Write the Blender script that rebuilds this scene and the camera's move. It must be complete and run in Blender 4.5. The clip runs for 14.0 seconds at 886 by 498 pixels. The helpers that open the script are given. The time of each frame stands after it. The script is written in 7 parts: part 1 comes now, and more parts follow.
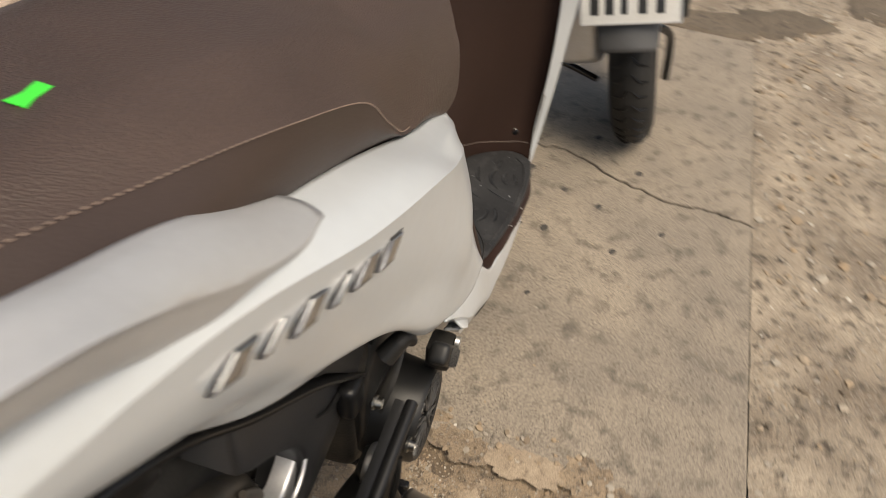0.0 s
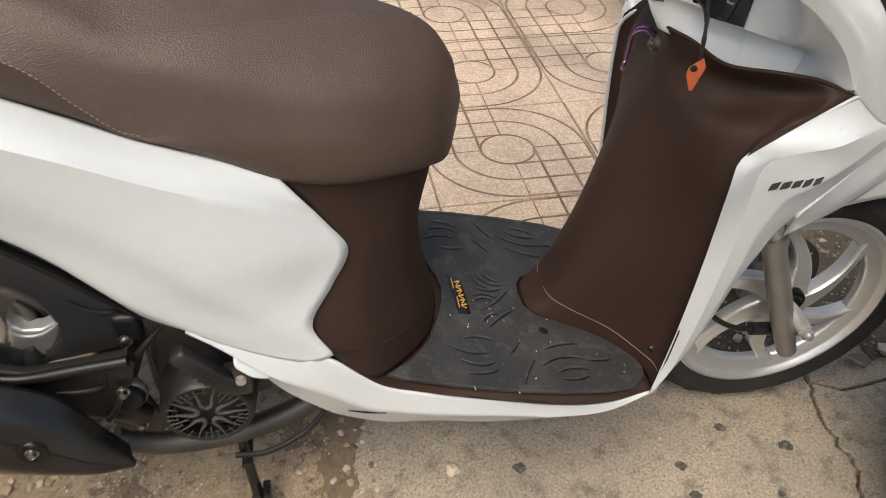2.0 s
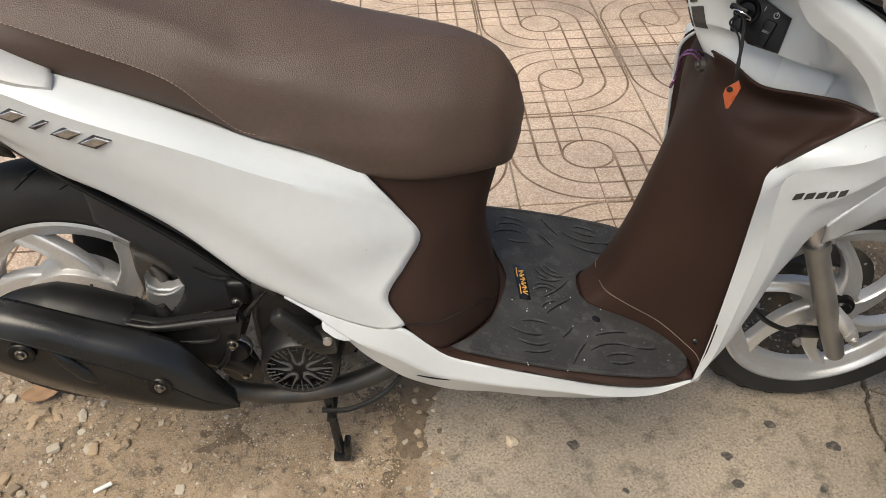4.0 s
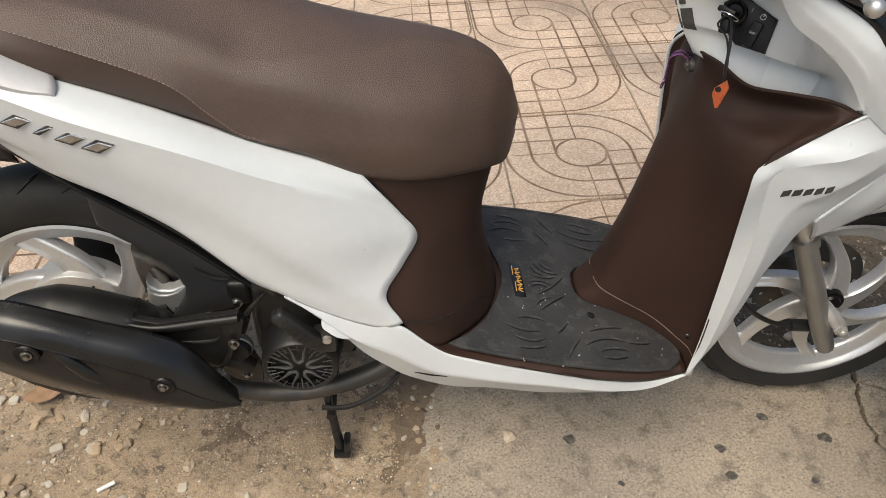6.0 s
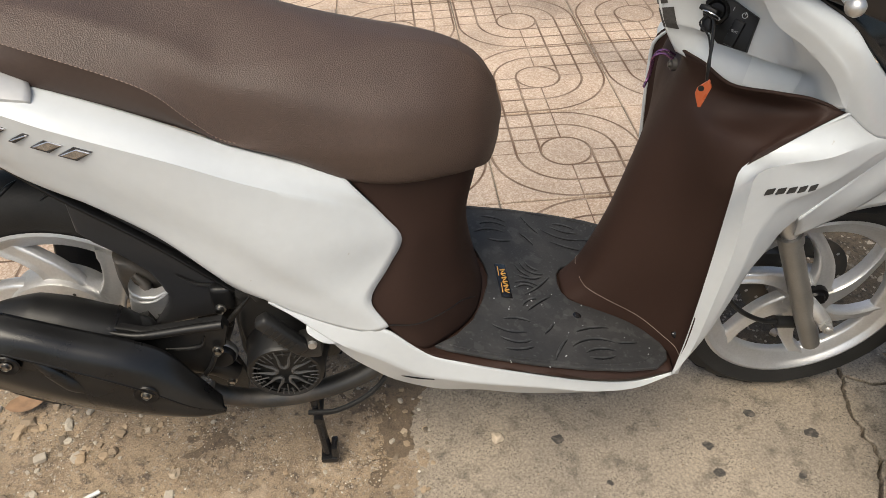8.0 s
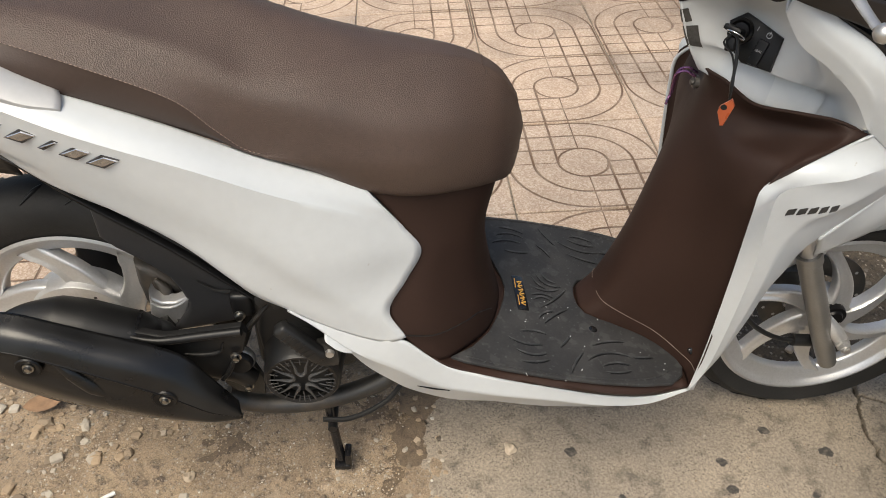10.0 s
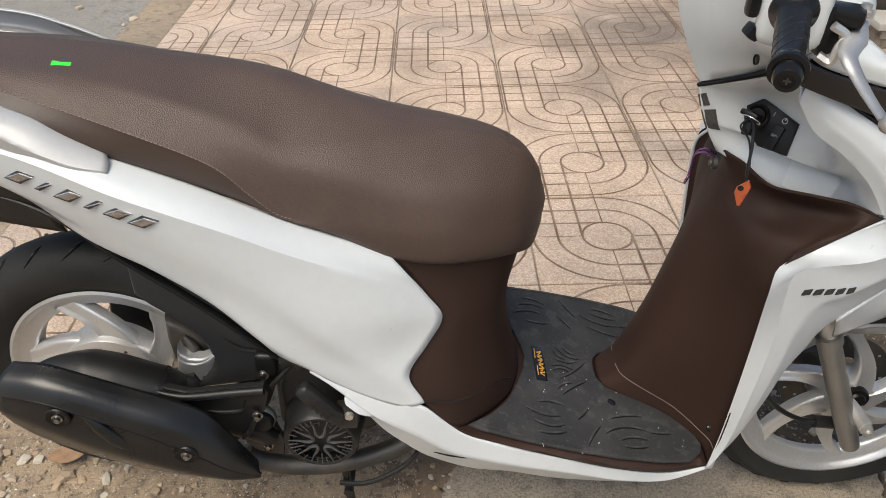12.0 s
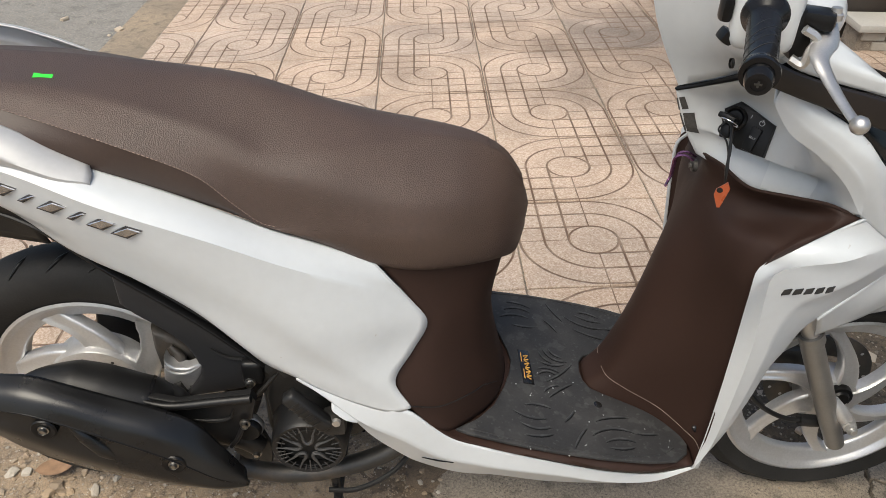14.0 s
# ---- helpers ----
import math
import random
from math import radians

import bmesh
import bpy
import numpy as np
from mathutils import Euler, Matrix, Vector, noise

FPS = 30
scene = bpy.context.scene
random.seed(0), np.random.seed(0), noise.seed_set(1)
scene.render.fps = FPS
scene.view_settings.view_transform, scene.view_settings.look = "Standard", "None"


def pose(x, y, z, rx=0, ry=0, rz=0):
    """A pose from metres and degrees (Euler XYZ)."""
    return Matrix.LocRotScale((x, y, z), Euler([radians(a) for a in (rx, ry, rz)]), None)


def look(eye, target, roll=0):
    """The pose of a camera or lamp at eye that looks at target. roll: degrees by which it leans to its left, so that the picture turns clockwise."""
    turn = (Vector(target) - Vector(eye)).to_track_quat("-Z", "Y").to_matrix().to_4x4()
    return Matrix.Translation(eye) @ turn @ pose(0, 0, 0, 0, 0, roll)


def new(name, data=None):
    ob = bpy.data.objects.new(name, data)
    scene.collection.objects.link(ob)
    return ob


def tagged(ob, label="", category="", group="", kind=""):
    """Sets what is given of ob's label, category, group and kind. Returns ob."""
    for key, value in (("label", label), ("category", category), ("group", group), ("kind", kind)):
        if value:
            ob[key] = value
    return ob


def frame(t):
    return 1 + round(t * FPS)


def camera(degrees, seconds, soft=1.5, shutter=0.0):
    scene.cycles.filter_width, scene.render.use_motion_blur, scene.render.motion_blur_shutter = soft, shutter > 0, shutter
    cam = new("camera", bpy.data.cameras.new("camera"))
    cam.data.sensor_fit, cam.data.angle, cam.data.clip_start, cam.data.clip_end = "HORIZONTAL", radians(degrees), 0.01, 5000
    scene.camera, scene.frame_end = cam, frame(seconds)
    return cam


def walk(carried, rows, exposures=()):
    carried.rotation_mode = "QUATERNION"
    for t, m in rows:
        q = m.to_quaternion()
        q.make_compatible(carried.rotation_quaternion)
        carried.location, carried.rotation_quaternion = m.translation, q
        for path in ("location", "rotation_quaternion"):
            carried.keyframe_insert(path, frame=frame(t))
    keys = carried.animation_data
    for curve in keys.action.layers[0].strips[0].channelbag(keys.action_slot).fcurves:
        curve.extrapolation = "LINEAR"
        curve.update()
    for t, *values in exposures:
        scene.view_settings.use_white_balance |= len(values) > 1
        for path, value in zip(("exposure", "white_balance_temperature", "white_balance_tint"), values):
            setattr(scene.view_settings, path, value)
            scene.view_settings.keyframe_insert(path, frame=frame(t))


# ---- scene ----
cam = camera(59.5, 14.0, soft=0.5, shutter=0.35)
EXPOSURES = [(0, 0.29, 7250, 8), (0.7, 0.50, 7000, 7), (1.5, 0.57, 6900, 7), (3, 0.50, 6850, 6), (10.8, 0.49, 6830, 6), (12, 0.46, 6600, 6), (14, 0.46, 6600, 6)]
PATH = [
    (0, (-0.162, -0.321, 1.022), (1.282, 0.047, -0.312), 4.6),
    (0.2, (-0.116, -0.432, 1.03), (1.246, 0.186, -0.297), 5.5),
    (0.4, (-0.049, -0.527, 1.023), (1.232, 0.257, -0.297), 6.6),
    (0.5, (0.002, -0.531, 1.023), (1.248, 0.276, -0.317), 8.7),
    (0.6, (0.032, -0.588, 1.03), (1.232, 0.311, -0.294), 7.7),
    (0.8, (0.123, -0.619, 1.017), (1.241, 0.379, -0.308), 8.3),
    (1, (0.199, -0.623, 1.019), (1.225, 0.472, -0.303), 8.6),
    (1.2, (0.274, -0.661, 1.04), (1.147, 0.579, -0.264), 7.1),
    (1.5, (0.388, -0.692, 1.039), (1.02, 0.686, -0.266), 6.8),
    (2, (0.491, -0.806, 1.094), (0.831, 0.664, -0.219), 5.3),
    (2.5, (0.511, -0.9, 1.149), (0.761, 0.564, -0.191), 3.9),
    (3, (0.531, -0.911, 1.165), (0.649, 0.58, -0.162), 1.8),
    (5.3, (0.511, -0.955, 1.196), (0.582, 0.542, -0.129), 1.5),
    (5.5, (0.514, -0.951, 1.195), (0.589, 0.545, -0.13), 1.5),
    (6, (0.52, -0.945, 1.197), (0.612, 0.547, -0.131), 1.3),
    (6.5, (0.526, -0.946, 1.197), (0.636, 0.548, -0.128), 1.3),
    (7, (0.525, -0.944, 1.197), (0.65, 0.549, -0.127), 1.3),
    (9.5, (0.521, -0.928, 1.204), (0.641, 0.547, -0.141), 1.4),
    (10, (0.513, -0.932, 1.209), (0.609, 0.563, -0.115), 1.8),
    (10.5, (0.515, -0.936, 1.212), (0.584, 0.588, -0.081), 1.9),
    (11, (0.513, -0.941, 1.217), (0.559, 0.617, -0.036), 2.1),
    (11.5, (0.516, -0.95, 1.223), (0.547, 0.639, 0.008), 2.1),
    (12, (0.519, -0.955, 1.228), (0.544, 0.652, 0.038), 2.0),
    (12.5, (0.521, -0.964, 1.231), (0.548, 0.653, 0.053), 1.6),
    (13, (0.525, -0.968, 1.232), (0.561, 0.65, 0.056), 1.5),
    (13.5, (0.531, -0.966, 1.233), (0.573, 0.65, 0.055), 1.5),
    (14, (0.529, -0.961, 1.232), (0.576, 0.655, 0.055), 1.6),
]
walk(cam, [(t, look(eye, target, roll)) for t, eye, target, roll in PATH], EXPOSURES)

# ---- light ----
world = bpy.data.worlds.new("world")
scene.world = world
world.use_nodes = True
wn = world.node_tree.nodes
sky = wn.new("ShaderNodeTexSky")
sky.sky_type, sky.sun_disc = "NISHITA", False
sky.sun_elevation, sky.sun_rotation = radians(60.5), radians(212.5)
sky.air_density, sky.dust_density = 1.0, 4.0
world.node_tree.links.new(sky.outputs[0], wn["Background"].inputs[0])
wn["Background"].inputs[1].default_value = 0.12
sun = new("sun", bpy.data.lights.new("sun", "SUN"))
sun.data.energy, sun.data.angle, sun.data.color = 2.1, radians(40), (1.0, 0.93, 0.83)
sun.matrix_world = look((-1.4, -2.2, 4.6), (0, 0, 0))


# ---- materials ----
def material(name, base, rough=0.5, metal=0.0, var=0.12, scale=8.0, bump=0.0, bump_scale=200.0, coat=0.0, fine=0.06, dust=None, rough_var=0.1, voronoi=False, gloss=0.5):
    """A surface with two scales of colour change, fine relief and uneven gloss."""
    m = bpy.data.materials.new(name)
    m.use_nodes = True
    n, l = m.node_tree.nodes, m.node_tree.links
    b = n["Principled BSDF"]
    tc = n.new("ShaderNodeTexCoord")
    big, small = n.new("ShaderNodeTexNoise"), n.new("ShaderNodeTexNoise")
    big.inputs["Scale"].default_value, big.inputs["Detail"].default_value = scale, 5
    small.inputs["Scale"].default_value, small.inputs["Detail"].default_value = scale * 18, 3
    for t in (big, small):
        l.new(tc.outputs["Object"], t.inputs["Vector"])
    mix = n.new("ShaderNodeMix")
    mix.data_type = "RGBA"
    mix.inputs[6].default_value = (*[c * (1 - var) for c in base], 1)
    other = dust if dust else [min(1, c * (1 + var)) for c in base]
    mix.inputs[7].default_value = (*other, 1)
    ramp = n.new("ShaderNodeMapRange")
    ramp.inputs[1].default_value, ramp.inputs[2].default_value = (0.3, 0.7) if not dust else (0.45, 0.85)
    l.new(big.outputs[0], ramp.inputs[0])
    l.new(ramp.outputs[0], mix.inputs[0])
    hsv = n.new("ShaderNodeHueSaturation")
    f = n.new("ShaderNodeMapRange")
    f.inputs[1].default_value, f.inputs[2].default_value, f.inputs[3].default_value, f.inputs[4].default_value = 0.25, 0.75, 1 - fine, 1 + fine
    l.new(small.outputs[0], f.inputs[0])
    l.new(f.outputs[0], hsv.inputs["Value"])
    l.new(mix.outputs[2], hsv.inputs["Color"])
    l.new(hsv.outputs[0], b.inputs["Base Color"])
    r = n.new("ShaderNodeMapRange")
    r.inputs[1].default_value, r.inputs[2].default_value, r.inputs[3].default_value, r.inputs[4].default_value = 0.3, 0.7, max(0.02, rough - rough_var / 2), min(1, rough + rough_var / 2)
    l.new(big.outputs[0], r.inputs[0])
    l.new(r.outputs[0], b.inputs["Roughness"])
    b.inputs["Metallic"].default_value = metal
    b.inputs["Specular IOR Level"].default_value = gloss
    b.inputs["Coat Weight"].default_value = coat
    b.inputs["Coat Roughness"].default_value = 0.08
    if bump:
        t = n.new("ShaderNodeTexVoronoi" if voronoi else "ShaderNodeTexNoise")
        t.inputs["Scale"].default_value = bump_scale
        if not voronoi:
            t.inputs["Detail"].default_value = 3
        l.new(tc.outputs["Object"], t.inputs["Vector"])
        bp = n.new("ShaderNodeBump")
        bp.inputs["Strength"].default_value, bp.inputs["Distance"].default_value = bump, 0.002
        l.new(t.outputs[0], bp.inputs["Height"])
        l.new(bp.outputs[0], b.inputs["Normal"])
    return m


WHITE = material("white_paint", (0.550, 0.574, 0.588), 0.32, var=0.03, scale=4, coat=0.35, fine=0.02, rough_var=0.06)
def scuffed(m, tone, scale, lo, amount):
    """Small sparse marks and specks on a painted surface."""
    n, l = m.node_tree.nodes, m.node_tree.links
    b = n["Principled BSDF"]
    src = b.inputs["Base Color"].links[0].from_socket
    tc, t, r, mix = n.new("ShaderNodeTexCoord"), n.new("ShaderNodeTexNoise"), n.new("ShaderNodeMapRange"), n.new("ShaderNodeMix")
    t.inputs["Scale"].default_value, t.inputs["Detail"].default_value = scale, 4
    l.new(tc.outputs["Object"], t.inputs["Vector"])
    r.inputs[1].default_value, r.inputs[2].default_value, r.inputs[4].default_value = lo, lo + 0.03, amount
    l.new(t.outputs[0], r.inputs[0])
    mix.data_type = "RGBA"
    l.new(r.outputs[0], mix.inputs[0])
    l.new(src, mix.inputs[6])
    mix.inputs[7].default_value = (*tone, 1)
    l.new(mix.outputs[2], b.inputs["Base Color"])


scuffed(WHITE, (0.36, 0.32, 0.27), 55, 0.73, 0.5)
WHITE_MATT = material("white_plastic", (0.62, 0.64, 0.64), 0.5, var=0.04, scale=6, fine=0.02)
BROWN = material("brown_plastic", (0.0275, 0.0128, 0.0085), 0.66, var=0.12, scale=7, bump=0.12, bump_scale=900, fine=0.05, gloss=0.34)
TRIM = material("dark_brown_trim", (0.012, 0.0085, 0.0075), 0.4, var=0.1, scale=9)
LEATHER = material("brown_vinyl", (0.069, 0.0450, 0.0350), 0.46, var=0.12, scale=9, bump=0.30, bump_scale=640, fine=0.08, voronoi=True, gloss=0.45)
LEATHER_SIDE = material("smooth_brown_vinyl", (0.050, 0.0335, 0.027), 0.45, var=0.1, scale=9, bump=0.15, bump_scale=500, fine=0.05, gloss=0.38)
THREAD = material("thread", (0.26, 0.19, 0.15), 0.8)
RUBBER = material("black_rubber", (0.035, 0.035, 0.036), 0.58, var=0.15, scale=16, bump=0.2, bump_scale=500, fine=0.12, dust=(0.057, 0.056, 0.056), rough_var=0.2)
TYRE = material("tyre_rubber", (0.021, 0.0208, 0.0206), 0.6, var=0.2, scale=12, bump=0.2, bump_scale=300, dust=(0.034, 0.0325, 0.031), gloss=0.5)
BLACK = material("black_plastic", (0.0105, 0.0105, 0.011), 0.40, var=0.15, scale=10, bump=0.05, bump_scale=700, dust=(0.023, 0.0225, 0.022), gloss=0.5)
# dusty, and lightened further: light bounced off the ground is put into its colour
LIT_DUSTY_BLACK = material("lit_dusty_black_plastic", (0.026, 0.026, 0.028), 0.48, var=0.12, scale=7, bump=0.1, bump_scale=600, dust=(0.040, 0.040, 0.042))
BLACK.node_tree.nodes["Principled BSDF"].inputs["Specular IOR Level"].default_value = 0.38
GRIP_RUBBER = material("grip_rubber", (0.009, 0.009, 0.010), 0.22, var=0.2, scale=20, rough_var=0.2)
BLACK_GLOSS = material("gloss_black", (0.01, 0.01, 0.011), 0.2, scale=10)
ENGINE = material("dark_cast_metal", (0.035, 0.034, 0.033), 0.5, 0.3, var=0.3, scale=25, bump=0.3, bump_scale=300, dust=(0.055, 0.050, 0.043))
ALLOY = material("silver_alloy", (0.66, 0.662, 0.67), 0.34, 0.7, var=0.08, scale=14, bump=0.08, bump_scale=500, dust=(0.54, 0.53, 0.51))
GREY = material("silver_grey_plastic", (0.46, 0.46, 0.46), 0.4, 0.25, var=0.04, scale=8, bump=0.05, bump_scale=900, fine=0.03)
STEEL = material("bright_steel", (0.56, 0.55, 0.535), 0.40, 0.85, var=0.1, scale=30)
BOLT = material("zinc_bolt", (0.36, 0.35, 0.33), 0.32, 1.0, var=0.25, scale=60)
GUARD_BLACK = material("smooth_black_plastic", (0.0085, 0.0085, 0.009), 0.30, var=0.2, scale=14, bump=0.03, bump_scale=500, fine=0.1, dust=(0.016, 0.0157, 0.0154), rough_var=0.16)
EMBLEM = material("emblem_chrome", (0.44, 0.445, 0.46), 0.16, 1.0, var=0.3, scale=90)
EMBLEM_DARK = material("emblem_dark_chrome", (0.10, 0.10, 0.105), 0.3, 0.9, var=0.3, scale=90)
CHROME = material("chrome", (0.75, 0.75, 0.76), 0.1, 1.0, var=0.05)
DARK_STEEL = material("exhaust_steel", (0.10, 0.098, 0.095), 0.5, 0.7, var=0.25, scale=20, dust=(0.17, 0.14, 0.11))
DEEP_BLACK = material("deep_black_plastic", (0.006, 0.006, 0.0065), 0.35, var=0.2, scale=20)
BROWN.node_tree.nodes["Principled BSDF"].inputs["Specular IOR Level"].default_value = 0.30
JOINT_LINE = material("pale_joint", (0.16, 0.125, 0.105), 0.6)
for m in (DEEP_BLACK, GRIP_RUBBER, TYRE, RUBBER):
    m.node_tree.nodes["Principled BSDF"].inputs["Specular IOR Level"].default_value = 0.25
FORK = material("fork_paint", (0.25, 0.24, 0.225), 0.34, 0.6, var=0.1, scale=20, bump=0.1, bump_scale=400)
scuffed(RUBBER, (0.085, 0.084, 0.083), 38, 0.58, 0.28)
scuffed(RUBBER, (0.11, 0.11, 0.11), 170, 0.64, 0.35)
WORN_RUBBER = material("worn_rubber", (0.034, 0.035, 0.037), 0.6, var=0.2, scale=60, fine=0.2, dust=(0.10, 0.10, 0.10))
scuffed(BLACK, (0.06, 0.058, 0.055), 90, 0.72, 0.5)
YELLOW = material("yellow_print", (0.62, 0.32, 0.05), 0.5)
BLACK_PRINT = material("black_print", (0.02, 0.02, 0.02), 0.4)
ORANGE = material("orange_plastic", (0.46, 0.095, 0.032), 0.3, coat=0.4)
PURPLE = material("purple_anodised", (0.22, 0.10, 0.20), 0.25, 0.9)
GREEN = material("green_sticker", (0.05, 0.75, 0.06), 0.5, var=0.05)
PALE_GREY = material("grey_sticker", (0.05, 0.048, 0.046), 0.5, var=0.3, scale=300)
LENS_RED = material("red_lens", (0.45, 0.02, 0.02), 0.12, coat=0.6)
PLATE_WHITE = material("plate_white", (0.72, 0.72, 0.70), 0.35, var=0.05, dust=(0.6, 0.58, 0.54))
GREY_PAINT = material("dark_grey_paint", (0.068, 0.068, 0.068), 0.3, coat=0.4, dust=(0.14, 0.13, 0.12))


# ---- mesh tools ----
def cr(pts, n):
    """n points at even distances on the smooth curve through pts."""
    p = np.array(pts, float)
    if len(p) == 2:
        return p[0] + (p[1] - p[0]) * np.linspace(0, 1, n)[:, None]
    q = np.vstack([2 * p[0] - p[1], p, 2 * p[-1] - p[-2]])
    t = np.linspace(0, 1, 17)[:, None]
    out = []
    for i in range(len(p) - 1):
        a, b, c, d = q[i], q[i + 1], q[i + 2], q[i + 3]
        out.append((0.5 * ((2 * b) + (c - a) * t + (2 * a - 5 * b + 4 * c - d) * t * t + (3 * b - a - 3 * c + d) * t ** 3))[:-1])
    out = np.vstack(out + [p[-1:]])
    s = np.r_[0, np.cumsum(np.linalg.norm(np.diff(out, axis=0), axis=1))]
    u = np.linspace(0, s[-1], n)
    return np.stack([np.interp(u, s, out[:, k]) for k in range(out.shape[1])], 1)


def loft(rows, nu=40, nv=20):
    a = np.array([cr(r, nu) for r in rows])
    return np.stack([cr(a[:, j], nv) for j in range(nu)], 1)


def sheet(g, flip=False):
    """Vertices and faces of a grid of points."""
    nv, nu = g.shape[:2]
    f = []
    for i in range(nv - 1):
        for j in range(nu - 1):
            q = (i * nu + j, i * nu + j + 1, (i + 1) * nu + j + 1, (i + 1) * nu + j)
            f.append(q[::-1] if flip else q)
    return [tuple(v) for v in g.reshape(-1, 3)], f


def join(*shapes):
    vs, fs = [], []
    for v, f in shapes:
        k = len(vs)
        vs += [tuple(x) for x in v]
        fs += [tuple(i + k for i in q) for q in f]
    return vs, fs


def moved(shape, m):
    return [tuple(m @ Vector(v)) for v in shape[0]], shape[1]


YC = -0.015


def other_side(x, y, z, narrow=0.15, drop=0.22):
    """The matching place on the left: the body leans a little that way above the footboard."""
    t = min(1.0, max(0.0, (z - 0.3) / 0.3))
    return x, YC + (YC - y) * (1 - narrow * t), z - drop * t * t * (3 - 2 * t) * max(0.0, YC - y)


def flipped(shape, narrow=0.15, drop=0.22):
    """The shape carried over to the scooter's left side."""
    return [other_side(*v, narrow, drop) for v in shape[0]], [tuple(reversed(q)) for q in shape[1]]


def tube(pts, r, n=12, steps=24, squash=1.0, cap=True):
    p = cr(pts, steps)
    rad = np.interp(np.linspace(0, 1, steps), np.linspace(0, 1, len(r)), r) if hasattr(r, "__len__") else np.full(steps, r)
    d = np.gradient(p, axis=0)
    up = Vector((0, 0, 1)) if abs(Vector(d[0]).normalized().z) < 0.9 else Vector((1, 0, 0))
    vs, fs = [], []
    for i in range(steps):
        t = Vector(d[i]).normalized()
        a = t.cross(up).normalized()
        b = a.cross(t)
        up = b
        for k in range(n):
            w = 2 * math.pi * k / n
            vs.append(tuple(Vector(p[i]) + float(rad[i]) * (math.cos(w) * a + squash * math.sin(w) * b)))
    for i in range(steps - 1):
        for k in range(n):
            fs.append((i * n + k, i * n + (k + 1) % n, (i + 1) * n + (k + 1) % n, (i + 1) * n + k))
    if cap:
        fs += [tuple(reversed(range(n))), tuple(range((steps - 1) * n, steps * n))]
    return vs, fs


def lathe(profile, centre, n=64, axis="y", closed=False):
    """A ring or disc turned round an axis: profile rows are (radius, along)."""
    vs, fs, m = [], [], len(profile)
    for k in range(n):
        w = 2 * math.pi * k / n
        for r, a in profile:
            c, s = r * math.cos(w), r * math.sin(w)
            v = {"y": (c, a, s), "x": (a, c, s), "z": (c, s, a)}[axis]
            vs.append(tuple(centre[i] + v[i] for i in range(3)))
    for k in range(n):
        for i in range(m if closed else m - 1):
            a, b = k * m + i, k * m + (i + 1) % m
            c, d = ((k + 1) % n) * m + (i + 1) % m, ((k + 1) % n) * m + i
            fs.append((a, b, c, d))
    return vs, fs


def rbox(size, bevel=0.004, m=None, seg=2):
    bm = bmesh.new()
    bmesh.ops.create_cube(bm, size=1)
    bmesh.ops.scale(bm, vec=size, verts=bm.verts)
    if bevel:
        bmesh.ops.bevel(bm, geom=list(bm.edges), offset=min(bevel, min(size) * 0.45), segments=seg, affect="EDGES", profile=0.6)
    if m is not None:
        bm.transform(m)
    bm.verts.ensure_lookup_table()
    out = [tuple(v.co) for v in bm.verts], [tuple(v.index for v in f.verts) for f in bm.faces]
    bm.free()
    return out


def slab(outline, depth, bevel=0.0, m=None, seg=2):
    """A flat outline (x, y) given a thickness below z = 0, with eased edges."""
    bm = bmesh.new()
    f = bm.faces.new([bm.verts.new((x, y, 0)) for x, y in outline])
    bm.normal_update()
    if f.normal.z < 0:
        f.normal_flip()
    top = list(f.edges)
    ex = bmesh.ops.extrude_face_region(bm, geom=[f], use_keep_orig=True)
    low = [e for e in ex["geom"] if isinstance(e, bmesh.types.BMVert)]
    bmesh.ops.translate(bm, verts=low, vec=(0, 0, -depth))
    bmesh.ops.recalc_face_normals(bm, faces=bm.faces)
    if bevel:
        bmesh.ops.bevel(bm, geom=[e for e in bm.edges if all(abs(v.co.z) < 1e-7 for v in e.verts)], offset=bevel, segments=seg, affect="EDGES", profile=0.5)
    if m is not None:
        bm.transform(m)
    bm.verts.index_update()
    out = [tuple(v.co) for v in bm.verts], [tuple(v.index for v in q.verts) for q in bm.faces]
    bm.free()
    return out


def mesh_of(name, shape, mat, smooth=True, angle=40):
    me = bpy.data.meshes.new(name)
    me.from_pydata(shape[0], [], shape[1])
    bm = bmesh.new()
    bm.from_mesh(me)
    bmesh.ops.remove_doubles(bm, verts=bm.verts, dist=1e-5)
    bmesh.ops.recalc_face_normals(bm, faces=bm.faces)
    for f in bm.faces:
        f.smooth = smooth
    if smooth:
        for e in bm.edges:
            if len(e.link_faces) == 2 and e.calc_face_angle(0) > radians(angle):
                e.smooth = False
    bm.to_mesh(me)
    bm.free()
    me.materials.append(mat)
    return me


BASE = {}


def thing(name, label, category, at=(0, 0, 0), group="", m=None):
    ob = new(name)
    ob.empty_display_size = 0.05
    ob.matrix_basis = m if m is not None else Matrix.Translation(at)
    BASE[ob.name] = ob.matrix_basis.inverted() if m is None else Matrix()
    return tagged(ob, label, category, group)


def part(name, shape, mat, parent, label="", smooth=True, solid=0.0, angle=40, offset=-1):
    ob = new(name, mesh_of(name, shape, mat, smooth, angle))
    ob.parent = parent
    ob.matrix_parent_inverse = BASE.get(parent.name, Matrix())
    if solid:
        s = ob.modifiers.new("thickness", "SOLIDIFY")
        s.thickness, s.offset = solid, offset
    return tagged(ob, label)


def single(name, shape, mat, label, category="", kind="", smooth=True, angle=40, group=""):
    return tagged(new(name, mesh_of(name, shape, mat, smooth, angle)), label, category, group, kind)


